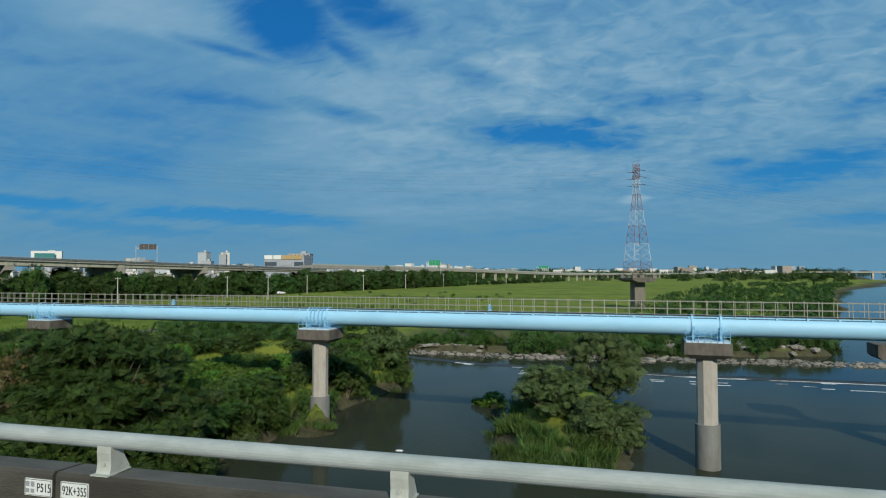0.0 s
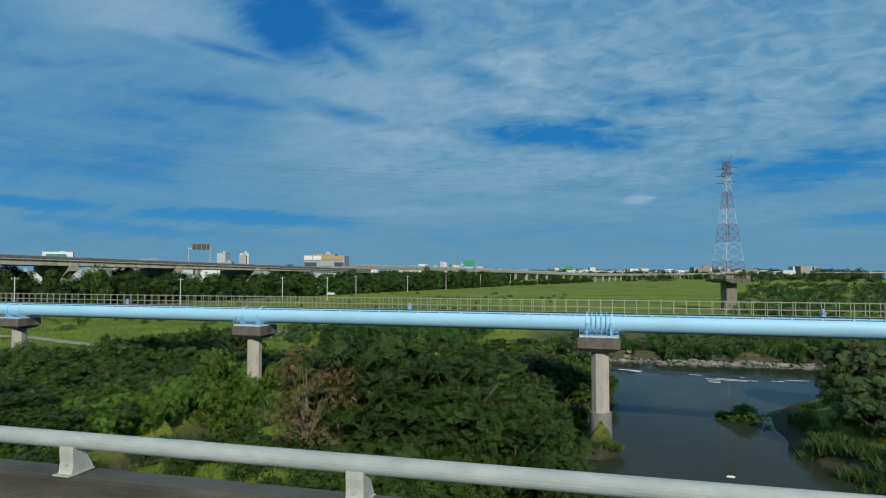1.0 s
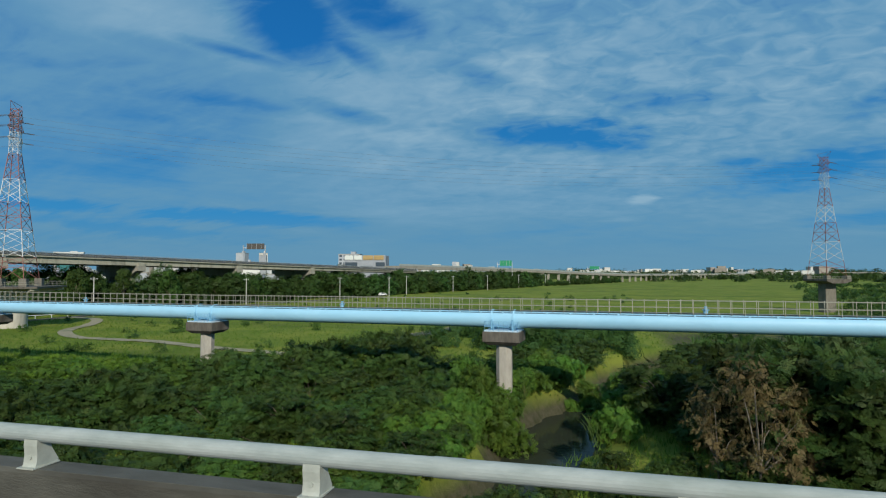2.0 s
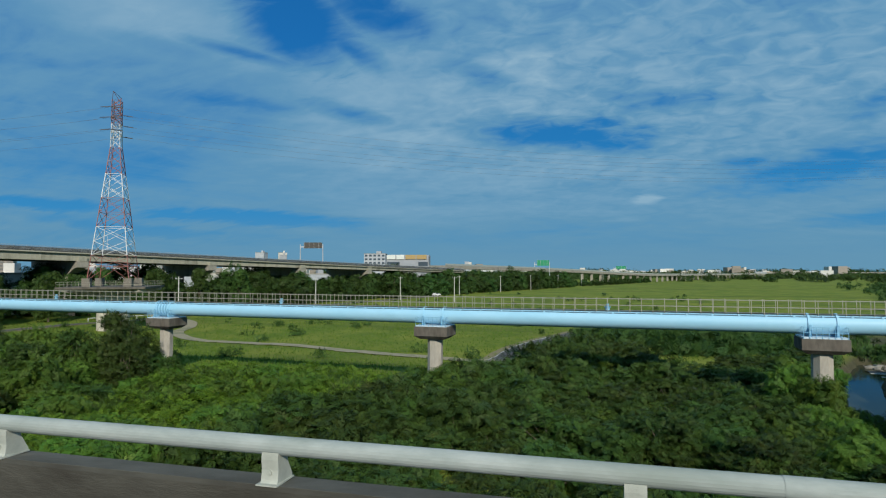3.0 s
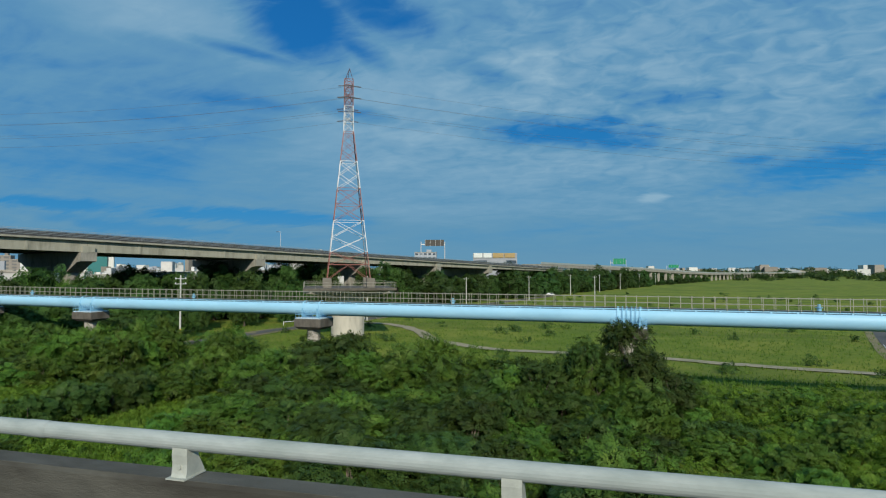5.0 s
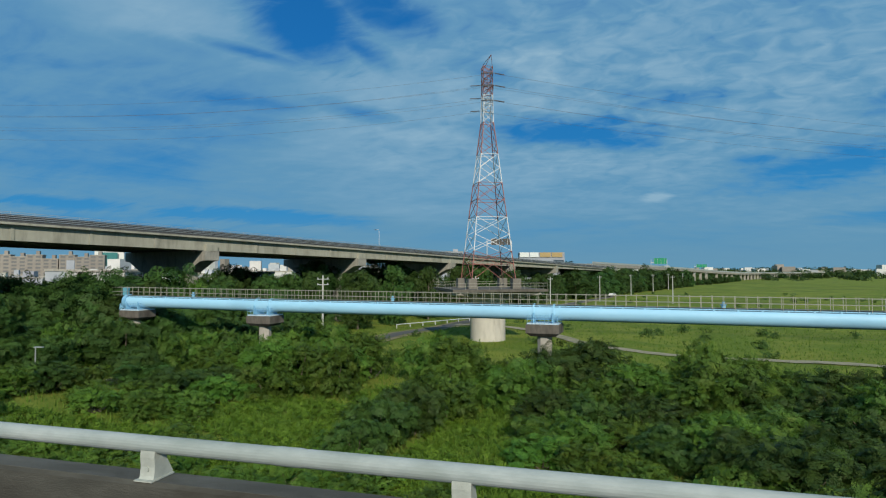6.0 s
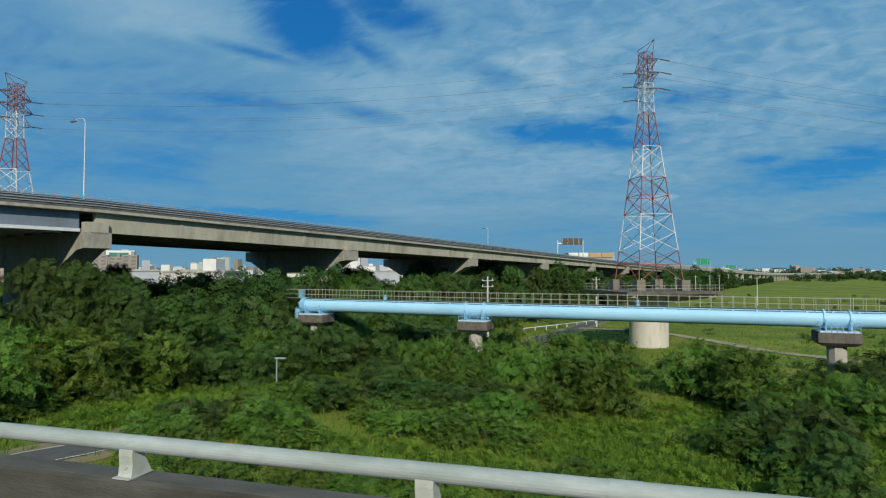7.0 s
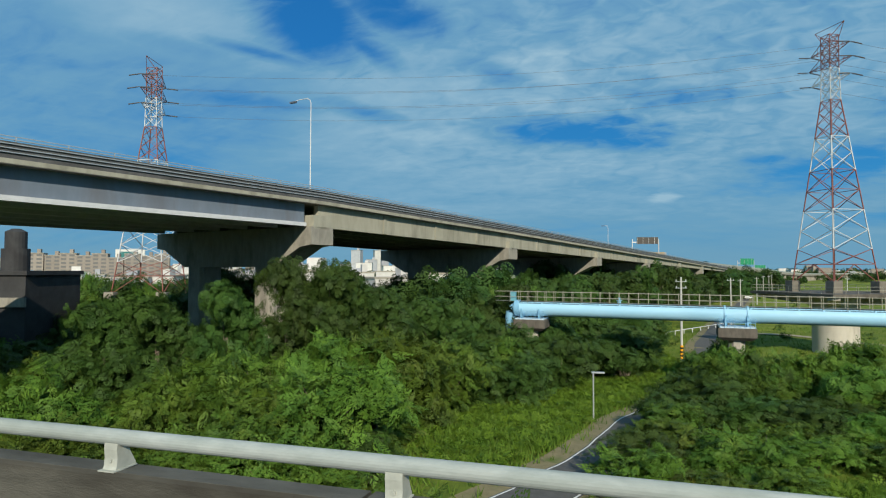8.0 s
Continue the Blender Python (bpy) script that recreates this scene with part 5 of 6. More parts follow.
        base = {"broad": 4.4, "bush": 3.3, "plume": 3.0, "shrub": 3.0, "thicket": 3.4}[kind]
        s = max(0.75, min(1.7, 0.60 + 0.20 * h)) * rng.uniform(0.85, 1.12)
        grow(kind, px, py, s, rng.randrange(1000), max(0.65, min(1.6, h / (base * s))) * rng.uniform(0.9, 1.1))


sow()

# trees that stand out
for x, y, s, q in ((-131.0, 55.5, 1.0, 1.12), (-134.5, 53, 0.8, 1.1), (-128, 53.0, 0.68, 0.9), (-138, 50, 0.75, 0.95), (-126.2, 57.0, 0.5, 0.9)):
    grow("crowned", x, y, s, int(-x), q)
for x, y, s, q in ((-76, 41, 0.6, 0.75), (-64, 36, 0.5, 0.65), (-70.5, 38, 0.55, 0.7), (-31.2, 37.5, 1.02, 0.88), (-29.6, 36.2, 0.85, 0.9), (-34.6, 38.5, 1.05, 0.86), (-41.0, 40.2, 1.05, 0.98), (-38.0, 38.0, 0.9, 0.95), (-38, 44, 1.0, 0.95), (-43, 43, 1.0, 1.0), (-44, 50, 0.8, 0.8), (-48, 52, 0.8, 0.8), (-37, 37, 0.8, 0.9), (-30, 36, 0.7, 0.8)):
    grow("feather", x, y, s, int(-x * 3), q)
for x, y, s in ((-44.6, 35.9, 1.2), (-43.2, 38, 1.0), (-46.2, 38.5, 0.9), (-38.5, 42, 0.95), (-33.5, 40, 0.7)):
    grow("withered", x, y, s, int(-x * 5), 1.0)
for x, y, s, q in ((1.0, 74.0, 1.15, 0.88), (-3.9, 57.0, 0.86, 0.66), (1.2, 53.5, 0.85, 0.62), (-27.3, 76.0, 0.72, 1.05), (-32.0, 66.0, 0.7, 0.8), (-31.5, 52.5, 0.5, 0.75), (-29.4, 46.2, 0.42, 0.9), (-31.8, 45.2, 0.38, 1.0)):
    grow("round", x, y, s, int(40 - x), q)
rng_ = random.Random(9)
for k in range(34):
    y = rng_.uniform(30, 82)
    grow("thicket", bank_x(y) - rng_.uniform(-0.3, 3.5), y, rng_.uniform(0.55, 1.0), rng_.randrange(99), rng_.uniform(0.7, 1.1))
for k in range(64):
    a = rng_.random() * 6.283
    r = math.sqrt(rng_.random())
    grow("reed", -3.6 + 6.4 * r * math.cos(a), 57.5 + 11.5 * r * math.sin(a), rng_.uniform(0.6, 1.0), rng_.randrange(99), 0.8)
for k in range(46):
    # low growth round the inlet
    a = rng_.random() * 6.283
    y = 50 + 21 * math.sin(a)
    x = -57.2 + 0.10 * (y - 52) + (5.2 + rng_.uniform(0, 2.5)) * math.cos(a)
    if y < 44:
        grow("thicket", x, y, rng_.uniform(0.35, 0.5), rng_.randrange(99), 0.7)
    else:
        grow("reed" if k % 2 else "shrub", x, y, rng_.uniform(0.9, 1.3) * (1 if k % 2 else 0.6), rng_.randrange(99))
for k in range(30):
    y = rng_.uniform(38, 70)
    grow("shrub", -63.2 + 0.10 * (y - 52) + rng_.uniform(-2.2, 1.6), y, rng_.uniform(0.5, 0.75), rng_.randrange(99), 1.0)
for x, y, s in ((-60.5, 52.6, 0.85), (-63.4, 52.4, 0.9), (-64.5, 55.5, 1.0), (-61.8, 50.5, 0.8)):
    grow("bush", x, y, s, int(-x * 3), 1.15)
for k in range(40):
    x, y = rng_.uniform(-56, -44), rng_.uniform(22, 42)
    grow("thicket" if k % 3 else "reed", x, y, rng_.uniform(0.32, 0.5) * (1 if k % 3 else 1.6), rng_.randrange(99), 0.75)
for k in range(48):
    y = rng_.uniform(46, 84)
    x = bank_x(y) - rng_.uniform(-0.9, 3.5)
    grow("reed", x, y, rng_.uniform(0.8, 1.25), rng_.randrange(99))
for x, y, s in ((-175.2, 36, 0.75), (-174.8, 40, 0.85), (-174.2, 44, 0.9), (-176.0, 48, 0.8), (-219.4, 63.4, 1.5), (-222.2, 62.8, 1.45), (-225.2, 62.4, 1.5), (-201.2, 59.0, 1.1), (-203.4, 59.6, 1.0)):
    grow("broad", x, y, s, int(-x * 7), 0.9)
for x, y, s in ((-89.5, 61, 1.1), (-88.0, 65, 1.2), (-86.5, 70, 1.2), (-86.8, 76, 1.2), (-85.5, 82, 1.2), (-84.0, 63, 1.2), (-82.5, 69, 1.3), (-82, 76, 1.3), (-81, 83, 1.2), (-84.5, 88, 1.1), (-78, 72, 1.3), (-77.5, 80, 1.2)):
    grow("thicket", x, y, s, int(-x * 9), 0.95)
for x, y, s in ((-204.8, 58.5, 1.15), (-205.6, 55.0, 1.1), (-204.2, 61.5, 1.05), (-201.3, 70.5, 1.1), (-200.4, 74.5, 1.1), (-199.6, 78.5, 1.1), (-198.2, 60, 0.9), (-196.5, 63, 0.9), (-201.4, 59.5, 1.12), (-199.6, 60.5, 1.1), (-203.0, 60.8, 1.1)):
    grow("bush", x, y, s, int(-x * 7), 1.2)
for k in range(46):
    x, y = rng_.uniform(-258, -222), rng_.uniform(27, 46)
    if bare(x, y, 1.0) or x < -222 - 1.2 * y + 8:
        continue
    grow("plume", x, y, rng_.uniform(1.1, 1.75), rng_.randrange(999), rng_.uniform(0.8, 1.2))
for k in range(60):
    x, y = rng_.uniform(-48, -31), rng_.uniform(49, 80)
    if wet(x, y) > 0.3:
        continue
    if k % 5 < 3:
        grow("shrub" if k % 2 else "plume", x, y, rng_.uniform(0.4, 0.75), rng_.randrange(999), rng_.uniform(0.7, 1.0))
    else:
        grow("reed", x, y, rng_.uniform(0.7, 1.2), rng_.randrange(99))
for k in range(40):
    grow("reed", rng_.uniform(-8.0, 2.2), rng_.uniform(46.5, 52.5), rng_.uniform(0.6, 0.95), rng_.randrange(99), 0.75)
for x, y, s in ((-226.3, 65.0, 1.25), (-228.2, 66.5, 1.4), (-224.8, 63.6, 1.0)):
    grow("broad", x, y, s, int(-x * 7), 1.1)
grow("bush", -11.2, 69.6, 0.75, 5, 0.6, 0.0)
grow("shrub", -12.8, 70.4, 0.5, 5, 0.6, 0.0)
for x, y, s in ((-56.5, 73, 0.8), (-53.5, 71.5, 0.8), (-59.5, 70.5, 0.9), (-51.0, 66, 0.8), (-50.2, 60, 0.7), (-50.6, 54, 0.7), (-51.2, 48, 0.6), (-54.5, 77, 0.9), (-59, 75, 0.9)):
    grow("shrub", x, y, s, int(-x * 7), 1.0)
for k in range(16):
    a = k * 0.39
    grow("reed", -26 + 1.4 * math.cos(a), 54.3 + 1.3 * math.sin(a), 0.4, k)
for k in range(46):
    x = rng_.uniform(-38, 62)
    y = rng_.uniform(115.5, 128) + (0.2 * max(0, x))
    grow("reed", x, y, rng_.uniform(1.0, 1.6), rng_.randrange(99))
for k in range(120):
    x, y = rng_.uniform(-128, -101), rng_.uniform(31, 64)
    if poly_dist(x, y, ROAD_A) > 4.0 and noise.noise((x * 0.2, y * 0.2, 1.0)) > -0.05:
        grow("shrub", x, y, rng_.uniform(0.32, 0.8), rng_.randrange(999), rng_.uniform(0.55, 0.95))
for k in range(110):
    x, y = rng_.uniform(-135, -90), rng_.uniform(34, 62)
    if not bare(x, y) or poly_dist(x, y, ROAD_A) < 2.6 or wet(x, y) > 0.2:
        continue
    grow("reed", x, y, rng_.uniform(0.5, 0.95), rng_.randrange(99))


def far_trees():
    rng = random.Random(21)
    # belt along the foot of the viaduct and past the poles
    belt = [(-262, 98), (-236, 120), (-214, 150), (-200, 185), (-188, 225), (-172, 275), (-155, 330), (-130, 400), (-105, 480), (-70, 580), (-30, 700)]
    for (ax, ay), (bx, by) in zip(belt, belt[1:]):
        d = math.hypot(bx - ax, by - ay)
        n = int(d / (7.2 if ay < 300 else 11.0)) + 1
        for k in range(n):
            t = (k + rng.random()) / n
            for row in range(2):
                x = ax + (bx - ax) * t - row * 7 - rng.uniform(-2, 3)
                y = ay + (by - ay) * t + row * 5 + rng.uniform(-3, 3)
                grow("far", x, y, rng.uniform(0.75, 1.45) if ay < 420 else rng.uniform(0.65, 1.2) * (1.0 if ay < 470 else 0.5), rng.randrange(999), rng.uniform(0.7, 1.15))
    for x, y, h in ((-240, 45, 12.6), (-236.5, 46.5, 12.0), (-232.5, 48.5, 9.4), (-243, 41, 11.0), (-246.5, 37.5, 10.0), (-229, 52, 8.8), (-250, 36, 9.6), (-253, 40, 9.8),
                    (-226, 57, 5.2), (-233, 58, 8.6), (-221, 64, 4.2), (-229, 64, 6.2), (-239, 54, 11.4),
                    (-250, 76, 9.0), (-244, 73, 8.4), (-257, 72, 12.8), (-240, 80, 8.0), (-263, 66, 12.0), (-236, 72, 8.0), (-231, 77, 8.8), (-225, 74, 10.4), (-219, 80, 9.6),
                    (-224, 89, 10.6), (-219, 96, 11.0), (-215, 106, 12.0), (-211.5, 118, 12.2), (-208, 131, 12.8), (-204.5, 146, 12.6), (-200, 160, 12.8), (-196, 176, 12.6), (-228, 96, 11.0), (-222, 108, 11.4)):
        s = rng.uniform(0.9, 1.1)
        grow("tall", x, y, s, rng.randrange(999), h / (10.0 * s))
    # trees behind the pipe's end and beneath the viaduct
    for k in range(40):
        x, y = rng.uniform(-300, -214), rng.uniform(68, 112)
        if poly_dist(x, y, ROAD_C) < 5 or x > -222 + 0.1 * (y - 68):
            continue
        grow("far", x, y, rng.uniform(0.85, 1.25), rng.randrange(999), rng.uniform(0.8, 1.1))


def scrub_stuff(name, label, spots, leaf, mat, seed):
    """Low woods too dense to count: leaf clumps over many places in one mesh."""
    rng = np.random.default_rng(seed)
    clumps = []
    for x, y, r, h in spots:
        z = land(x, y)
        for k in range(5):
            a = rng.random() * 6.283
            clumps.append((x + 0.6 * r * math.cos(a), y + 0.6 * r * math.sin(a), z + h * (0.25 + 0.45 * rng.random()), r * (0.5 + 0.25 * rng.random())))
    pos, nrm = clump_cloud(rng, clumps, 5.5 / (leaf * leaf) * 0.22, 0.3, 0.8)
    me = leaf_mesh(name, pos, nrm, leaf * 1.7, leaf * 1.7, mat, rng, 0.3)
    return tagged(new(name, me), label, "woods", kind="stuff")


far_trees()


def far_scrub():
    rng = random.Random(22)
    spots = []
    for k in range(420):
        y = 128 + 470 * rng.random() ** 1.7
        x = bank_x(y) - 2 - rng.random() ** 1.4 * (30 + 0.12 * y)
        spots.append((x, y, rng.uniform(1.3, 2.9), rng.uniform(1.2, 3.0)))
    for k in range(70):
        spots.append((rng.uniform(-30, 64), rng.uniform(119, 150), rng.uniform(0.9, 2.0), rng.uniform(0.9, 2.2)))
    for k in range(110):
        x = rng.uniform(-40, 66)
        spots.append((x, rng.uniform(114.5, 121) + 0.04 * max(0, x), rng.uniform(0.5, 1.0), rng.uniform(0.6, 1.3)))
    for k in range(90):
        spots.append((rng.uniform(-84, -48), rng.uniform(94, 130), rng.uniform(1.0, 2.2), rng.uniform(1.2, 2.6)))
    edge = []
    for k in range(170):
        edge.append((rng.uniform(-300, -38), rng.uniform(9, 24), rng.uniform(1.0, 2.0), rng.uniform(1.0, 2.4)))
    scrub_stuff("roadside_scrub", "low green scrub at the foot of the motorway", edge, 0.6, LEAF_VINE, 8)
    scrub_stuff("riverside_scrub", "dark green scrub along the river's far bank", spots, 0.85, LEAF_FAR, 4)
    woods = []
    for k in range(520):
        t = rng.random()
        y = 720 + 900 * rng.random()
        x = -520 + 1100 * t
        if bank_x(y) - 10 < x < bank_x(y) + 190:
            continue
        woods.append((x, y, rng.uniform(4, 7), rng.uniform(2, 4)) if -60 < x and y < 1000 + 1.2 * x else (x, y, rng.uniform(7, 14), rng.uniform(5, 9)))
    for k in range(260):
        a = rng.uniform(0, 1)
        y = 1700 + 1500 * rng.random()
        woods.append((-1900 + 3400 * a, y, rng.uniform(14, 30), rng.uniform(7, 12)))
    for k in range(300):
        y = 330 + 420 * rng.random()
        x = -230 + 0.34 * (y - 330) - 20 - 260 * rng.random()
        woods.append((x, y, rng.uniform(5, 9), rng.uniform(5, 8)))
    for k in range(200):
        x, y = rng.uniform(-620, -300), rng.uniform(60, 380)
        woods.append((x, y, rng.uniform(3, 6), rng.uniform(4, 7)))
    scrub_stuff("distant_woods", "dark band of distant woods on the plain", woods, 3.2, LEAF_FAR, 5)
    shrubs = []
    for k in range(130):
        x, y = rng.uniform(-200, -40), 72 + 260 * rng.random() ** 1.4
        if not bare(x, y, 1.0):
            shrubs.append((x, y, rng.uniform(0.5, 1.1), rng.uniform(0.6, 1.3)))
    scrub_stuff("meadow_shrubs", "small dark shrubs dotted over the meadow", shrubs, 0.4, LEAF_BROAD, 7)


far_scrub()


def scatter_stuff(name, label, category, mat, spots, height, width, seed, blades=3):
    """Blades or leaves too many to count, in one mesh."""
    rng = np.random.default_rng(seed)
    p = np.repeat(np.array(spots), blades, 0)
    n = len(p)
    p[:, :2] += rng.normal(size=(n, 2)) * 0.18
    up = np.stack([rng.normal(size=n) * 0.35, rng.normal(size=n) * 0.35, np.ones(n)], 1)
    h = (height * (0.5 + rng.random(n)))[:, None]
    a = rng.random(n) * 6.283
    sd = np.stack([np.cos(a), np.sin(a), np.zeros(n)], 1) * width
    v = np.stack([p - sd, p + sd, p + up * h], 1).reshape(-1, 3)
    me = bpy.data.meshes.new(name)
    me.vertices.add(3 * n)
    me.vertices.foreach_set("co", v.ravel())
    me.loops.add(3 * n)
    me.loops.foreach_set("vertex_index", np.arange(3 * n, dtype=np.int32))
    me.polygons.add(n)
    me.polygons.foreach_set("loop_start", np.arange(0, 3 * n, 3, dtype=np.int32))
    me.update(calc_edges=True)
    me.materials.append(mat)
    return tagged(new(name, me), label, category, kind="stuff")


def grass_spots():
    rng = random.Random(3)
    near, far, creep = [], [], []
    for k in range(26000):
        x, y = rng.uniform(-330, -26), rng.uniform(24, 76)
        if wet(x, y) > 0.15 or min(poly_dist(x, y, ROAD_A), poly_dist(x, y, ROAD_C), poly_dist(x, y, ROAD_B)) < 1.9:
            continue
        near.append((x, y, land(x, y) - 0.03))
    for k in range(26000):
        x, y = rng.uniform(-215, -30), 66 + 150 * rng.random() ** 1.5
        if wet(x, y) > 0.4 or min(poly_dist(x, y, ROAD_A), poly_dist(x, y, ROAD_C), poly_dist(x, y, ROAD_B)) < 1.9:
            continue
        far.append((x, y, land(x, y) - 0.03))
    for cx, cy, rx, ry in CLEARINGS[:5] + CLEARINGS[8:11]:
        for k in range(int(rx * ry * 30)):
            a, r = rng.random() * 6.283, math.sqrt(rng.random()) * 1.05
            x, y = cx + rx * r * math.cos(a), cy + ry * r * math.sin(a)
            if poly_dist(x, y, ROAD_C) > 3.0:
                near.append((x, y, land(x, y) - 0.03))
    for cx, cy, rx, ry in CLEARINGS[:12]:
        for k in range(int(rx * ry * 48)):
            a, r = rng.random() * 6.283, math.sqrt(rng.random()) * 1.15
            x, y = cx + rx * r * math.cos(a), cy + ry * r * math.sin(a)
            if min(poly_dist(x, y, ROAD_A) - 2.2, poly_dist(x, y, ROAD_C) - 3.2) < 0 or wet(x, y) > 0.3 or y > 90 or (-140 < x < -90 and y > 66):
                continue
            lump = max(0.0, noise.noise((x * 0.35, y * 0.35, 5.0)) + 0.25 + 0.5 * noise.noise((x * 1.1, y * 1.1, 8.0)))
            creep.append((x, y, land(x, y) + 0.15 + (1.5 if cx > -150 else 0.5) * lump))
    return near, far, creep


SPOT_N, SPOT_F, SPOT_C = grass_spots()
scatter_stuff("grass", "tall green grass between the bushes", "grass", GRASS, SPOT_N, 0.55, 0.05, 1, 3)
scatter_stuff("meadow_grass", "short yellow-green meadow grass", "grass", GRASS, SPOT_F, 0.35, 0.07, 2, 2)


def creepers():
    rng = np.random.default_rng(6)
    pos = np.array(SPOT_C)
    nrm = rng.normal(size=(len(pos), 3)) * 0.5
    nrm[:, 2] = 1
    nrm /= np.linalg.norm(nrm, axis=1, keepdims=True)
    me = leaf_mesh("creepers", pos, nrm, 0.50, 0.50, CREEP, rng, 0.3, 0.1)
    tagged(new("creepers", me), "bright green creeping vines over the clearings", "creepers", kind="stuff")


creepers()


# ---- far things ----
def build_pole(x, y, height, arms):
    m = Matrix.Translation((x, y, land(x, y) - 0.3)) @ Matrix.Rotation(0.6, 4, "Z")
    pole = thing("utility_pole", "pale concrete utility pole beside the meadow", "utility pole", "utility poles", m=m)
    part("shaft", Geo().tube([(0, 0, 0), (0, 0, height + 0.3)], [0.19, 0.12], 8), POLEM, pole)
    if arms > 1:
        for k in range(7):
            part("warning_band", Geo().tube([(0, 0, 0.7 + 0.26 * k), (0, 0, 0.96 + 0.26 * k)], 0.205, 10), SIGNY if k % 2 == 0 else SIGNK, pole, "yellow and black warning band")
    for k in range(arms):
        part("crossarm", Geo().box((0, 0, height - 0.3 - 0.9 * k), (1.9, 0.09, 0.1)), GALV, pole)
        for u in (-0.8, 0, 0.8):
            part("insulator", Geo().tube([(u, 0, height - 0.25 - 0.9 * k), (u, 0, height - 0.02 - 0.9 * k)], 0.06, 6), STEELW, pole)


for x, y, h, a in ((-204.8, 89.0, 11.6, 2), (-190.5, 138.6, 11.1, 1), (-178.7, 195.5, 10.2, 1), (-164.3, 246, 10.2, 1), (-138, 237, 10.3, 1), (-151, 300, 10.2, 1), (-138, 350, 10, 1), (-126, 399, 10, 1), (-112, 452, 10, 1), (-97, 510, 10, 1), (-80, 575, 10, 1), (-60, 650, 10, 1)):
    build_pole(x, y, h, a)


# ---- signs along the motorway ----
def text_mesh(words, size, mat, width=None):
    """Raised lettering from the built-in font, centred, in the local x-y plane."""
    cu = bpy.data.curves.new("lettering", "FONT")
    cu.body, cu.size, cu.align_x, cu.align_y, cu.extrude, cu.offset = words, size, "CENTER", "CENTER", 0.002, 0.0
    tmp = bpy.data.objects.new("lettering", cu)
    scene.collection.objects.link(tmp)
    dg = bpy.context.evaluated_depsgraph_get()
    me = bpy.data.meshes.new_from_object(tmp.evaluated_get(dg))
    bpy.data.objects.remove(tmp)
    bpy.data.curves.remove(cu)
    xs = [v.co.x for v in me.vertices]
    ys = [v.co.y for v in me.vertices]
    cx, cy = (min(xs) + max(xs)) / 2, (min(ys) + max(ys)) / 2
    k = width / (max(xs) - min(xs)) if width else 1.0
    for v in me.vertices:
        v.co.x, v.co.y = (v.co.x - cx) * k, v.co.y - cy
    me.materials.clear()
    me.materials.append(mat)
    return me


def rounded(w, h, r, n=4):
    pts = []
    for cx, cy, a0 in ((w / 2 - r, h / 2 - r, 0), (-w / 2 + r, h / 2 - r, 90), (-w / 2 + r, -h / 2 + r, 180), (w / 2 - r, -h / 2 + r, 270)):
        for k in range(n + 1):
            a = radians(a0 + 90 * k / n)
            pts.append((cx + r * math.cos(a), cy + r * math.sin(a)))
    return pts


def frame_ring(w, h, inset, thick, r):
    """A thin painted border line as a flat ring."""
    a, b = rounded(w - 2 * inset, h - 2 * inset, r), rounded(w - 2 * inset - 2 * thick, h - 2 * inset - 2 * thick, max(0.01, r - thick))
    n = len(a)
    return Geo().add([(x, y, 0) for x, y in a] + [(x, y, 0) for x, y in b], [(k, (k + 1) % n, n + (k + 1) % n, n + k) for k in range(n)])


def build_road_sign():
    """Three panels on one post behind the parapet, leaning with the traffic."""
    m = Matrix.Translation((-177.02, 5.24, EYE - 1.70)) @ Matrix.Scale(1.02, 4) @ Matrix.Rotation(radians(-10.8), 4, "Z") @ Matrix.Rotation(radians(-5.4), 4, "Y")
    sign = thing("road_sign", "tall amber and white traffic sign panels on a leaning grey post", "road sign", m=m)
    part("post", Geo().tube([(-0.10, 0, -0.75), (-0.10, 0, 4.25)], 0.065, 12), FENCEP, sign, "grey galvanised post")
    smooth_by_angle(sign.children[-1], 40)
    part("clamp", Geo().box((-0.10, 0.0, -0.26), (0.17, 0.17, 0.07)).box((-0.10, -0.05, -0.34), (0.30, 0.26, 0.05)), SIGNBACK, sign, "dark bolted post clamp")
    turn = Matrix.Rotation(radians(90), 4, "Z") @ Matrix.Rotation(radians(90), 4, "X")
    W = 0.99

    def panel(z0, z1, mat, ink, label):
        h = z1 - z0
        p = part("panel", Geo().prism(rounded(W, h, 0.04), -0.006, 0.0, "z"), mat, sign, label)
        p.matrix_basis = Matrix.Translation((0, 0, (z0 + z1) / 2)) @ turn
        ring = part("border_line", frame_ring(W, h, 0.012, 0.016, 0.035), ink, p)
        ring.location = (0, 0, 0.003)
        part("back_channel", Geo().box((0, h * 0.3, -0.03), (W * 0.92, 0.05, 0.045)).box((0, -h * 0.3, -0.03), (W * 0.92, 0.05, 0.045)), SIGNBACK, p, "grey stiffening channel")
        return p, h

    def put(p, words, x, y, size, ink, width=None):
        ob = new("lettering", text_mesh(words, size, ink, width))
        ob.parent, ob.location = p, (x, y, 0.004)

    p, h = panel(1.76, 4.30, SIGNY, SIGNBR, "amber panel with two columns of dark brown characters")
    for col, x in (("禁止變換車道", -0.245), ("前方路肩通行", 0.245)):
        for k, c in enumerate(col):
            put(p, c, x, h / 2 - 0.26 - 0.408 * k, 0.36, SIGNBR, 0.33)
    p, h = panel(0.97, 1.735, SIGNW, SIGNK, "white panel with black characters")
    put(p, "平", -0.20, 0.16, 0.34, SIGNK, 0.31)
    put(p, "日", 0.26, 0.16, 0.33, SIGNK, 0.21)
    put(p, "6:30-10", 0.02, -0.19, 0.29, SIGNK, 0.79)
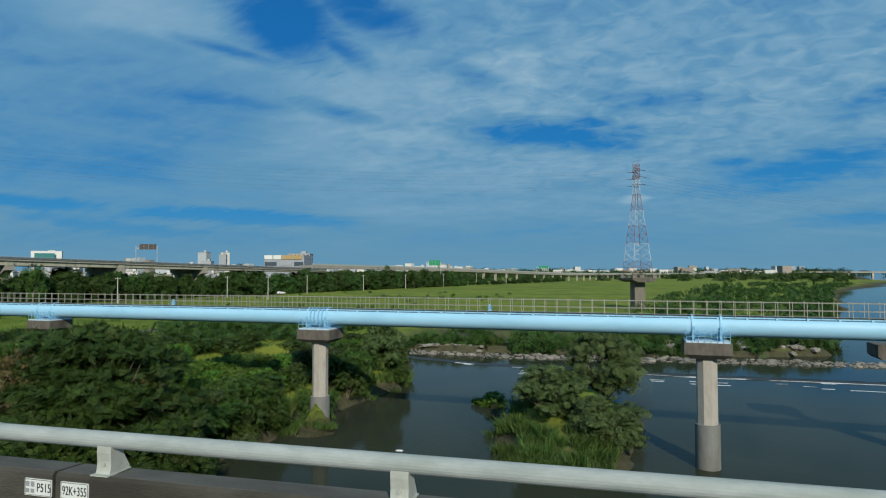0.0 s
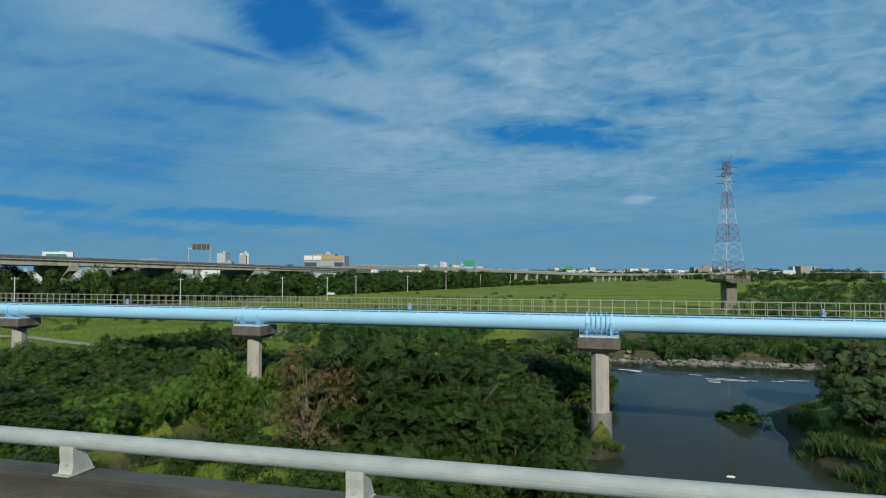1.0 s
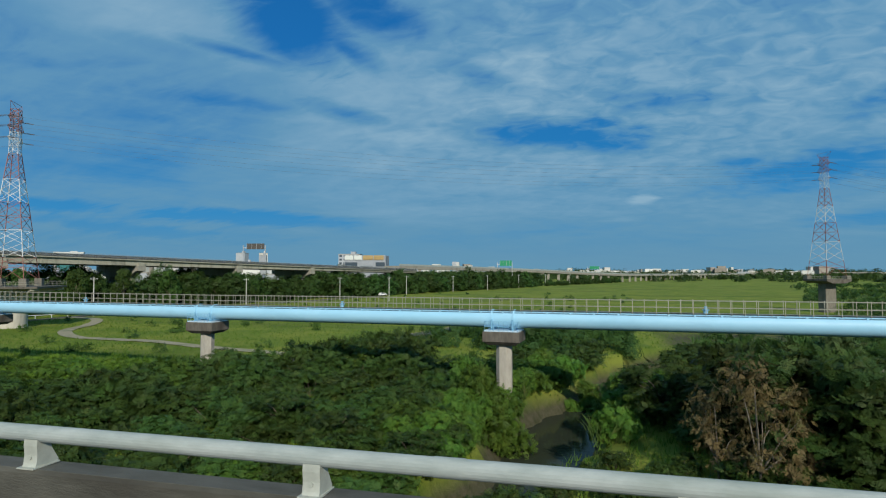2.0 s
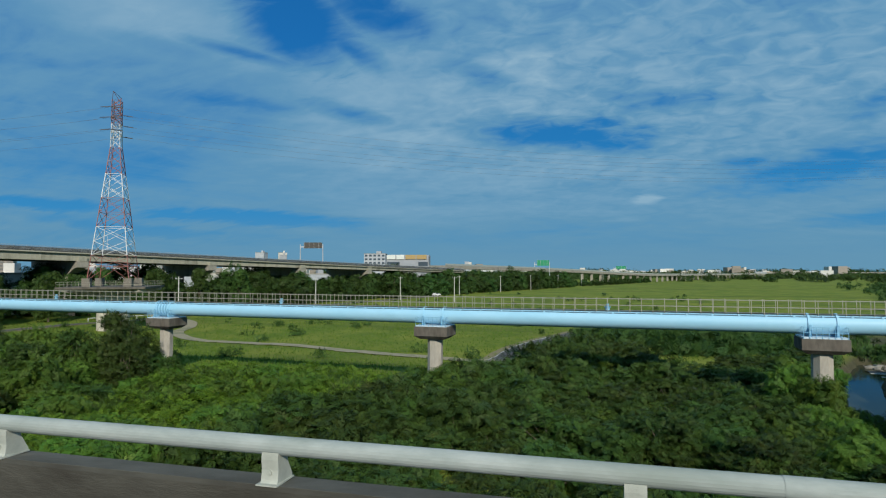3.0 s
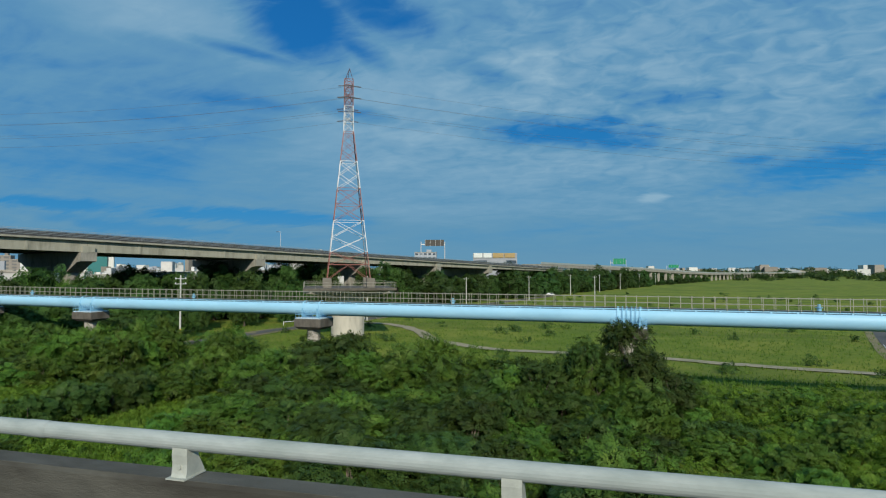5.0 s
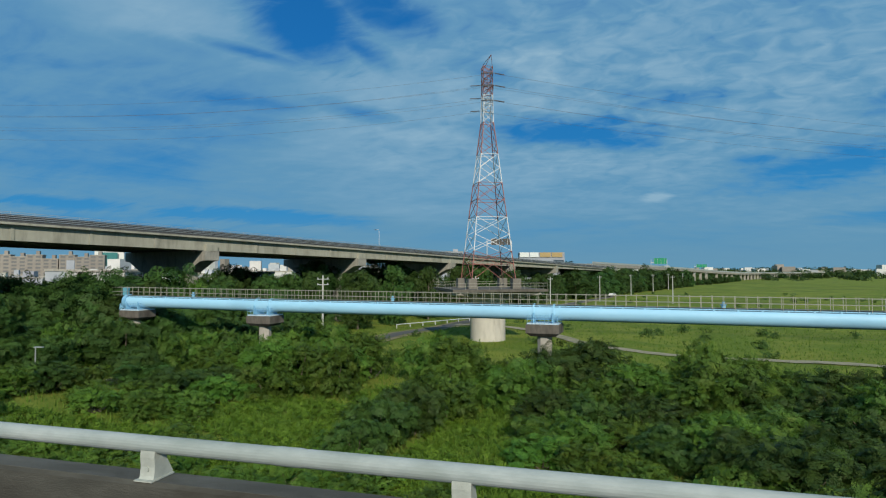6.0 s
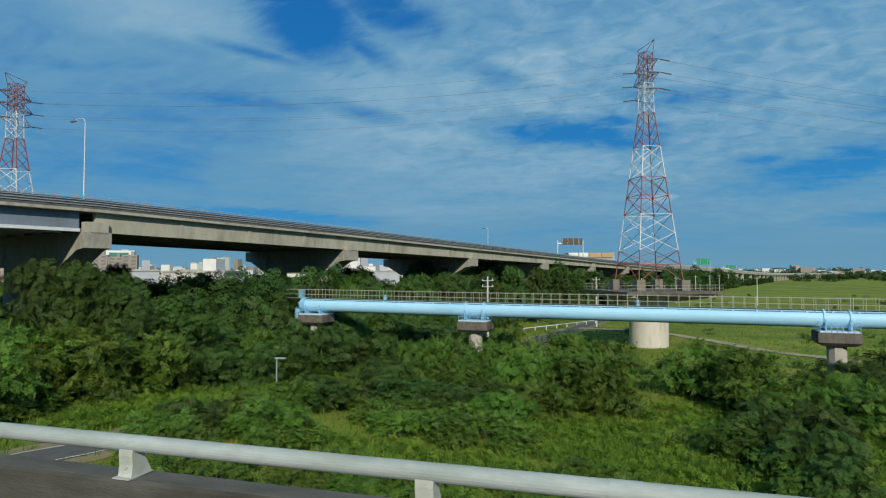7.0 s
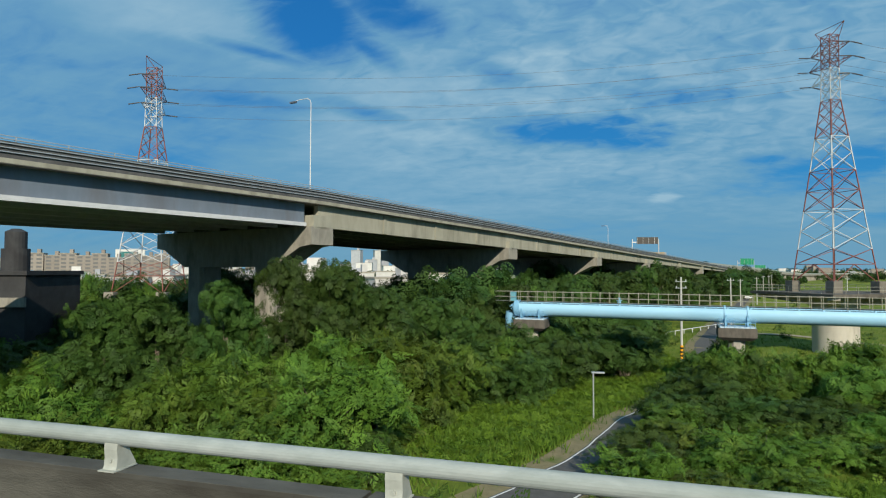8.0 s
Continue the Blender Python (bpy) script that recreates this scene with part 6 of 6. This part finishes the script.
    p, h = panel(0.15, 0.945, SIGNW, SIGNK, "white panel with black characters")
    put(p, "假", -0.20, 0.17, 0.34, SIGNK, 0.31)
    put(p, "日", 0.30, 0.17, 0.33, SIGNK, 0.21)
    put(p, "7 - 13", 0.04, -0.19, 0.31, SIGNK, 0.68)


def build_marker(x, pier, km):
    """A pair of small white plates on the road side of the parapet."""
    for k, (dx, words, wide) in enumerate(((0.0, pier, 0.16), (0.43, km, 0.28))):
        m = Matrix.Translation((x + 0.165 + dx, PAR_IN - 0.006, EYE - 2.11)) @ Matrix.Rotation(radians(90), 4, "X")
        p = thing("marker_plate", "small white marker plate with black figures on the parapet", "marker plate", "marker plates", m=m)
        part("plate", Geo().prism(rounded(0.325, 0.165, 0.012), -0.004, 0.004, "z"), SIGNW, p)
        ring = part("border_line", frame_ring(0.325, 0.165, 0.006, 0.005, 0.01), SIGNK, p)
        ring.location = (0, 0, 0.006)
        ob = new("lettering", text_mesh(words, 0.12, SIGNK, wide))
        ob.parent, ob.location = p, (0.07 if k == 0 else 0.0, 0, 0.005)
        if k == 0:
            part("faded_mark", Geo().box((-0.125, 0.03, 0.005), (0.045, 0.05, 0.002)).box((-0.125, -0.035, 0.005), (0.045, 0.04, 0.002)).box((-0.065, 0.03, 0.005), (0.045, 0.05, 0.002)).box((-0.065, -0.035, 0.005), (0.045, 0.04, 0.002)), GALV, p, "faded grey marks")


def build_flag_sign():
    m = Matrix.Translation((-44.46, PAR_IN + 0.06, EYE - 1.87)) @ Matrix.Rotation(radians(90), 4, "X")
    p = thing("distance_sign", "small green pennant-shaped distance sign on the parapet", "road sign", m=m)
    part("plate", Geo().prism([(0, -0.115), (0.0, 0.075), (0.17, 0.10), (0.30, 0.06), (0.43, 0.0), (0.27, -0.055)], -0.004, 0.004, "z"), SIGNG, p)
    ob = new("lettering", text_mesh("92.4", 0.10, SIGNW, 0.24))
    ob.parent, ob.location = p, (0.20, 0.015, 0.006)
    part("foot", Geo().box((0.02, -0.15, -0.01), (0.05, 0.10, 0.02)), GALV, p)


build_road_sign()
for x_, a_, b_ in ((-5.424, "P515", "92K+355"), (-109.80, "P518", "92K+460"), (-215.62, "P521", "92K+565")):
    build_marker(x_, a_, b_)
build_flag_sign()


# ---- weir and rocks in the river ----
WETSTONE = surface("wet_dark_stone", (0.022, 0.024, 0.022), (0.040, 0.042, 0.037), 1.5, 0.45, 0.4, 6)


def build_weir():
    line = [(-40, 107.5), (-33, 105.5), (-18, 100.5), (-4, 97.8), (15, 96.5), (39, 96), (70, 97), (110, 99)]
    rng = random.Random(8)
    pts = []
    for (ax, ay), (bx, by) in zip(line, line[1:]):
        n = max(2, int((bx - ax) / 1.6))
        pts += [(ax + (bx - ax) * k / n, ay + (by - ay) * k / n) for k in range(n)]
    weir = thing("weir", "low dark stone weir with white water spilling over", "weir")
    part("sill", Geo().strip([(x, y + 1.4, RIVER + 0.03) for x, y in pts], [(x, y, RIVER + 0.22 + 0.08 * rng.random()) for x, y in pts]).strip([(x, y, RIVER + 0.22) for x, y in pts], [(x, y - 1.1 - 0.5 * rng.random(), RIVER - 0.05) for x, y in pts]), WETSTONE, weir, "dark wet stone sill")
    for k in range(110):
        i = rng.randrange(len(pts) - 6)
        if noise.noise((pts[i][0] * 0.13, 0, 1.0)) < 0.0 and not 8 < pts[i][0] < 34:
            continue
        q = pts[i:i + rng.randrange(2, 5)]
        o = -0.7 - 6.5 * rng.random() ** 2.5
        w = rng.uniform(0.06, 0.26)
        part("foam", Geo().strip([(x + rng.uniform(-0.3, 0.3), y + o + rng.uniform(-0.12, 0.12), RIVER + 0.06) for x, y in q], [(x, y + o - w * rng.uniform(0.5, 1.2), RIVER + 0.03) for x, y in q]), FOAM, weir, "white broken water")


def rock_mesh(seed):
    rng = np.random.default_rng(seed)
    bm = bmesh.new()
    bmesh.ops.create_icosphere(bm, subdivisions=1, radius=1.0)
    for v in bm.verts:
        v.co *= 0.75 + 0.45 * rng.random()
        v.co.z *= 0.6
    me = bpy.data.meshes.new("rock")
    bm.to_mesh(me)
    bm.free()
    me.materials.append(ROCK)
    return me


def build_rocks():
    rng = random.Random(14)
    meshes = [rock_mesh(k) for k in range(6)]
    for k in range(280):
        x = rng.uniform(-38, 75)
        y = 108.5 + 5.5 * rng.random() + (2.0 if x > 10 else 0) + 0.02 * x
        if x < -20:
            y += 2
        ob = new("rock", meshes[k % 6])
        s = 0.24 + 0.55 * rng.random() ** 2
        ob.matrix_basis = Matrix.Translation((x, y, max(RIVER, land(x, y)) + 0.1 * s)) @ Matrix.Rotation(rng.random() * 6, 4, "Z") @ Matrix.Diagonal((s * 1.4, s, s, 1))
        tagged(ob, "grey-brown river boulder by the weir", "rock", "river rocks")
    # rough stone revetment under the first tower
    revet = thing("revetment", "bank of dark rough stone blocks by the river", "revetment")
    for k in range(120):
        x, y = rng.uniform(8, 40), rng.uniform(122, 134)
        ob = new("stone", meshes[k % 6])
        ob.parent = revet
        s = rng.uniform(0.5, 1.1)
        ob.matrix_basis = Matrix.Translation((x, y, land(x, y) + 0.15)) @ Matrix.Rotation(rng.random() * 6, 4, "Z") @ Matrix.Diagonal((s, s, s, 1))


build_weir()
build_rocks()


def build_rubble():
    """Small stones between the boulders, too many to count."""
    rng = np.random.default_rng(17)
    g = Geo()
    for k in range(1500):
        x = rng.uniform(-38, 75)
        y = 107.6 + 7.0 * rng.random() + (2.0 if x > 10 else 0) + 0.02 * x + (2 if x < -20 else 0)
        s = 0.10 + 0.22 * rng.random() ** 2
        z = max(RIVER, land(x, y)) + 0.03
        d = 0.7 + 0.6 * rng.random(6)
        vs = [(x + s * 1.4 * d[0], y, z), (x, y + s * d[1], z), (x - s * 1.4 * d[2], y, z), (x, y - s * d[3], z), (x + 0.3 * s * (d[4] - 1), y, z + 0.7 * s * d[5])]
        g.add(vs, [(0, 1, 4), (1, 2, 4), (2, 3, 4), (3, 0, 4)])
    tagged(part("rubble", g, ROCK), "grey-brown stones strewn between the boulders", "stones", kind="stuff")


build_rubble()


def build_river_bits():
    """A floating scrap and an old pier that stands in the river."""
    scrap = Geo().add([(-0.32, -0.12, 0.0), (0.30, -0.16, 0.0), (0.38, 0.10, 0.02), (-0.26, 0.14, 0.0), (-0.18, -0.02, 0.10), (0.22, 0.0, 0.12)], [(0, 1, 5, 4), (1, 2, 5), (2, 3, 4, 5), (3, 0, 4), (0, 3, 2, 1)])
    ob = part("floating_scrap", scrap, WALLW)
    ob.location = (-16.56, 50.62, RIVER + 0.01)
    tagged(ob, "small white plastic scrap floating on the river", "litter")
    m = Matrix.Translation((26.6, 62.0, 0)) @ Matrix.Rotation(radians(-4), 4, "Z")
    pier = thing("river_pier", "old dark concrete pier with a broad cap in the river", "pier", m=m)
    part("cap", Geo().prism([(-2.1, EYE - 6.6), (2.1, EYE - 6.6), (2.1, EYE - 7.6), (1.8, EYE - 7.9), (-1.8, EYE - 7.9), (-2.1, EYE - 7.6)], -1.4, 1.4, "y"), CONC_DARK, pier)
    part("shaft", Geo().tube([(0, 0, -1.5), (0, 0, EYE - 7.85)], 0.9, 16), CONC_VIA, pier)


build_river_bits()


# ---- buildings and far structures ----
def build_block(at, size, turn, wall, floors, bays, label, roof=True, glass=GLASSW, z=None):
    """A far building: walls, roof parapet, roof house and rows of windows on the two sides that show."""
    w, d, h = size
    zb = (PLAIN if z is None else z) - 1
    m = Matrix.Translation((at[0], at[1], zb)) @ Matrix.Rotation(radians(turn), 4, "Z")
    b = thing("building", label, "building", "far buildings", m=m)
    part("wall", Geo().box((0, 0, h / 2), (w, d, h)), wall, b)
    if roof:
        part("roof", Geo().box((0, 0, h + 0.25), (w + 0.6, d + 0.6, 0.5)), CONC, b)
        part("roof_house", Geo().box((w * 0.15, 0, h + 1.9), (w * 0.22, d * 0.4, 2.8)), wall, b)
    if floors:
        fh = h / floors
        bw = w / bays
        me = Geo().box((0, 0, 0), (bw * 0.62, 0.16, fh * 0.5)).mesh("window", glass)
        me2 = Geo().box((0, 0, 0), (0.16, min(bw, d / 2) * 0.6, fh * 0.5)).mesh("window", glass)
        for f in range(floors):
            for k in range(bays):
                ob = new("window", me)
                ob.parent, ob.location = b, (-w / 2 + bw * (k + 0.5), -d / 2, fh * (f + 0.55))
            for k in range(2 if floors < 9 else 0):
                ob = new("window", me2)
                ob.parent, ob.location = b, (w / 2, -d / 4 + d / 2 * k, fh * (f + 0.55))
    return b


def at_bearing(deg, dist, cx=-105.0):
    """A place by its bearing to the right of straight across, seen from the middle of the road."""
    return cx + dist * math.sin(radians(deg)), dist * math.cos(radians(deg))


def build_city():
    rng = random.Random(33)
    # tan housing blocks seen under the viaduct
    ax, ay = -545.0, 382.0
    for k in range(9):
        q = 10.8 * k + rng.uniform(-1, 1)
        build_block((ax - 0.78 * q - 6, ay - 0.55 * q), (10.4, 12, 22 + rng.choice((0, 1.5, 3))), 38, WALLB, 9, 2, "tan nine-storey housing block", True, HAZYWIN)
    build_block((ax - 100, ay - 62), (14, 12, 21), 38, WALLW, 9, 4, "pale housing block with rows of windows", True, HAZYWIN)
    # tall white building with a green glass front
    build_block((-1890, 1737), (92, 40, 84), 40, WALLW, 0, 1, "big white block with a green glass front")
    build_block((-1874, 1712), (60, 6, 76), 40, TEALG, 0, 1, "green glass curtain wall front", False)
    # mid-rise blocks seen below the viaduct's deck
    for deg, dist, w, h, wall, fl in ((-24.6, 900, 14, 42, WALLG, 12), (-23.9, 760, 20, 22, WALLW, 6), (-23.2, 820, 14, 27, WALLG, 7), (-22.6, 900, 13, 42, WALLW, 12), (-22.0, 840, 10, 37, WALLG, 11), (-21.3, 700, 22, 18, WALLW, 4), (-25.6, 720, 18, 20, WALLG, 5), (-19.8, 760, 20, 19, WALLG, 5), (-18.6, 700, 16, 18, WALLW, 4)):
        x, y = at_bearing(deg, dist, -213.0)
        build_block((x, y), (w, 14, h), rng.uniform(5, 35), wall, 0, 3, "mid-rise city block seen beyond the viaduct", True, HAZYWIN)
    # low white sheds and houses near the viaduct's foot
    for k in range(40):
        x, y = rng.uniform(-560, -250), rng.uniform(120, 420)
        if x > -252.5 + 0.29 * (y - 12) - 36:
            continue
        w, d, h = rng.uniform(8, 22), rng.uniform(7, 14), rng.uniform(9.0, 13.8)
        build_block((x, y), (w, d, h), rng.uniform(10, 50), rng.choice((WALLW, WALLW, WALLG)), 0, 3, "low white house with a flat roof among trees")
    # skyline
    for k in range(230):
        deg = rng.uniform(-46, 20)
        dist = rng.uniform(1500, 2600)
        x, y = at_bearing(deg, dist)
        big = max(0.0, noise.noise((deg * 0.22, 0.0, 6.0)))
        h = 17 + 42 * big + rng.uniform(0, 14)
        if deg > -8:
            h = 12 + 10 * rng.random() ** 2 + 14 * big
        w = rng.uniform(8, 26)
        build_block((x, y), (w, 18, h), rng.uniform(-15, 25), rng.choice((WALLW, WALLG, WALLB, WALLW)), 0, 4, "distant city block on the skyline", False)
    # hall with a bright frieze behind the viaduct
    bx, by = -202, 372
    b = build_block((bx, by), (27, 16, 24.0), 12, WALLG, 0, 1, "grey hall with a white and dull yellow frieze above the viaduct", False)
    for k, (u, w, mat) in enumerate(((-10.5, 5.4, SIGNW), (-4.6, 5.0, SIGNW), (2.0, 6.5, YELLOWP), (9.0, 6.4, YELLOWP))):
        part("frieze_panel", Geo().box((u, -8.3, 22.6), (w, 0.5, 2.8)), mat, b)
    for u, w, mat in ((-9, 8, GLASSW), (1, 8, WALLG), (10, 6, GLASSW)):
        part("window", Geo().box((u, -8.2, 18.2), (w, 0.4, 2.6)), mat, b)
    # grey office block
    build_block((-330, 640), (24, 20, 33), 14, WALLG, 8, 5, "grey office block beyond the viaduct")
    # house with a water tank under the viaduct, coloured dark for the shade there
    house = thing("house", "house coloured dark for shade, with a steel water tank on its roof", "house", m=Matrix.Translation((-279.0, 53.0, 0)) @ Matrix.Rotation(radians(18), 4, "Z"))
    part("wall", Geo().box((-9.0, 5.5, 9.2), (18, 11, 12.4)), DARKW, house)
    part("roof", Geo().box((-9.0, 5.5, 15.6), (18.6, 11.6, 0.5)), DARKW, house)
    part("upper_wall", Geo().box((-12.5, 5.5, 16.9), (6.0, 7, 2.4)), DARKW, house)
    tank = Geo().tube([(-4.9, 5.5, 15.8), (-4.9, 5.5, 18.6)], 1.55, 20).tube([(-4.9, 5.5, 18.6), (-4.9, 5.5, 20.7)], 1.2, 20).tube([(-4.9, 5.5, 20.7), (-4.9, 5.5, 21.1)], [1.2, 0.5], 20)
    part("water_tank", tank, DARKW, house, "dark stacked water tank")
    part("ledge", Geo().box((-9.0, -0.15, 12.2), (18.2, 0.4, 1.1)), CONC_VIA, house, "grey ledge along the front")


build_city()


def build_gantry(x, y, z0, z1, w, h, mat, label, turn=15):
    m = Matrix.Translation((x, y, 0)) @ Matrix.Rotation(radians(turn), 4, "Z")
    s = thing("gantry_sign", label, "road sign", m=m)
    for u in (-w * 0.62, w * 0.62):
        part("post", Geo().tube([(u, 0, z0), (u, 0, z1 - h * 0.3)], 0.2, 6), GALV, s)
    part("beam", Geo().box((0, 0, z1 - h * 0.75), (w * 1.24, 0.3, 0.4)), GALV, s)
    part("board", Geo().box((w * 0.08, -0.3, z1 - h / 2), (w, 0.15, h)), mat, s)
    for k in range(4):
        part("catwalk_bar", Geo().box((w * (-0.4 + 0.27 * k), -0.5, z1 - h * 0.5), (0.08, 0.08, h)), GALV, s)


build_gantry(-203.5, 240, EYE + 2.0, EYE + 12.6, 8.0, 2.6, surface("dull_brown_sign_back", (0.052, 0.048, 0.042), (0.078, 0.072, 0.062), 1.0, 0.7), "brown back of a road gantry sign over the viaduct")
build_gantry(-126, 475, EYE - 4.0, EYE + 8.6, 9.5, 4.4, SIGNG, "green motorway gantry sign above the trees")
build_gantry(-60, 760, EYE - 6.0, EYE + 6.0, 12.0, 3.5, SIGNG, "green motorway gantry sign far along the road")


def build_far_viaduct():
    v = thing("far_viaduct", "low pale far viaduct on many short piers", "viaduct")
    pts = [(-170, 345, 3.2), (-138, 440, 2.0), (-100, 540, 0.2), (-62, 640, -2.2), (-20, 745, -4.2), (35, 890, -5.0), (110, 1080, -5.6), (260, 1400, -6.0)]
    for (ax, ay, az), (bx, by, bz) in zip(pts, pts[1:]):
        d = Vector((bx - ax, by - ay)).normalized()
        n = Vector((d.y, -d.x))
        for o0, o1, lo, hi, mat, nm in ((-12, 0, -1.6, 0.2, CONC_VIA, "deck"), (-0.3, 0.1, 0.2, 1.3, RAILP, "barrier")):
            q = Geo()
            vs = []
            for x, y, z in ((ax, ay, az), (bx, by, bz)):
                for o, dz in ((o0, lo), (o1, lo), (o1, hi), (o0, hi)):
                    vs.append((x + n.x * o, y + n.y * o, EYE + z + dz))
            q.add(vs, [(3, 2, 1, 0), (4, 5, 6, 7), (0, 1, 5, 4), (1, 2, 6, 5), (2, 3, 7, 6), (3, 0, 4, 7)])
            part(nm, q, mat, v)
        L = math.hypot(bx - ax, by - ay)
        if ay > 500:
            for k in range(int(L / 22)):
                t = (k + 0.5) * 22 / L
                x, y, z = ax + (bx - ax) * t, ay + (by - ay) * t, az + (bz - az) * t
                part("pier", Geo().box((x + n.x * -2, y + n.y * -2, (PLAIN + EYE + z - 1.6) / 2 - 0.5), (2.2, 2.2, EYE + z - 1.6 - PLAIN + 1.0)), CONC_VIA, v)
    # road bridge on the skyline over the river
    far = thing("far_bridge", "long low bridge crossing the river on the horizon", "bridge")
    part("deck", Geo().box((900, 1750, EYE - 4.6), (1900, 14, 3.2)), CONC, far)
    for k in range(34):
        part("pier", Geo().box((-20 + 55 * k, 1750, 4), (4, 8, 15)), CONC_PALE, far)


build_far_viaduct()


def build_car(x, y, turn):
    m = Matrix.Translation((x, y, land(x, y) + 0.12)) @ Matrix.Rotation(radians(turn), 4, "Z")
    car = thing("car", "small white car parked on the meadow track", "car", m=m)
    body = [(-2.1, 0.35), (2.1, 0.35), (2.15, 0.75), (1.5, 0.95), (0.8, 1.45), (-1.2, 1.5), (-1.9, 1.0), (-2.15, 0.8)]
    part("body", Geo().prism(body, -0.85, 0.85, "y"), CARW, car)
    part("side_window", Geo().prism([(-1.5, 1.0), (1.1, 1.0), (0.65, 1.38), (-1.1, 1.42)], -0.865, -0.855, "y"), GLASSW, car)
    for u in (-1.3, 1.3):
        for s in (-1, 1):
            part("wheel", Geo().tube([(u, s * 0.72, 0.32), (u, s * 0.88, 0.32)], 0.32, 12), TYRE, car)


build_car(-159.5, 287, 60)


def build_small_lamp(x, y, height):
    m = Matrix.Translation((x, y, land(x, y) - 0.2)) @ Matrix.Rotation(0.15, 4, "Z")
    lamp = thing("path_lamp", "short grey path lamp with a flat head", "lamp", m=m)
    part("pole", Geo().tube([(0, 0, 0), (0, 0, height)], 0.06, 6), GALV, lamp)
    part("lamp_head", Geo().box((0.35, 0, height), (0.95, 0.25, 0.10)), GALV, lamp)


build_small_lamp(-214.9, 47.0, 4.0)


def build_low_wall():
    """White rail beside the path at the foot of the second tower."""
    g = thing("path_rail", "low white rail along the path below the tower", "rail")
    a, b = Vector((-204.5, 123, 0)), Vector((-191, 146, 0))
    for k in range(8):
        q = a.lerp(b, k / 7)
        part("post", Geo().box((q.x, q.y, land(q.x, q.y) + 0.4), (0.15, 0.15, 1.0)), STEELW, g)
    part("bar", Geo().tube([(a.x, a.y, land(a.x, a.y) + 0.8), (b.x, b.y, land(b.x, b.y) + 0.8)], 0.08, 6), STEELW, g)


build_low_wall()
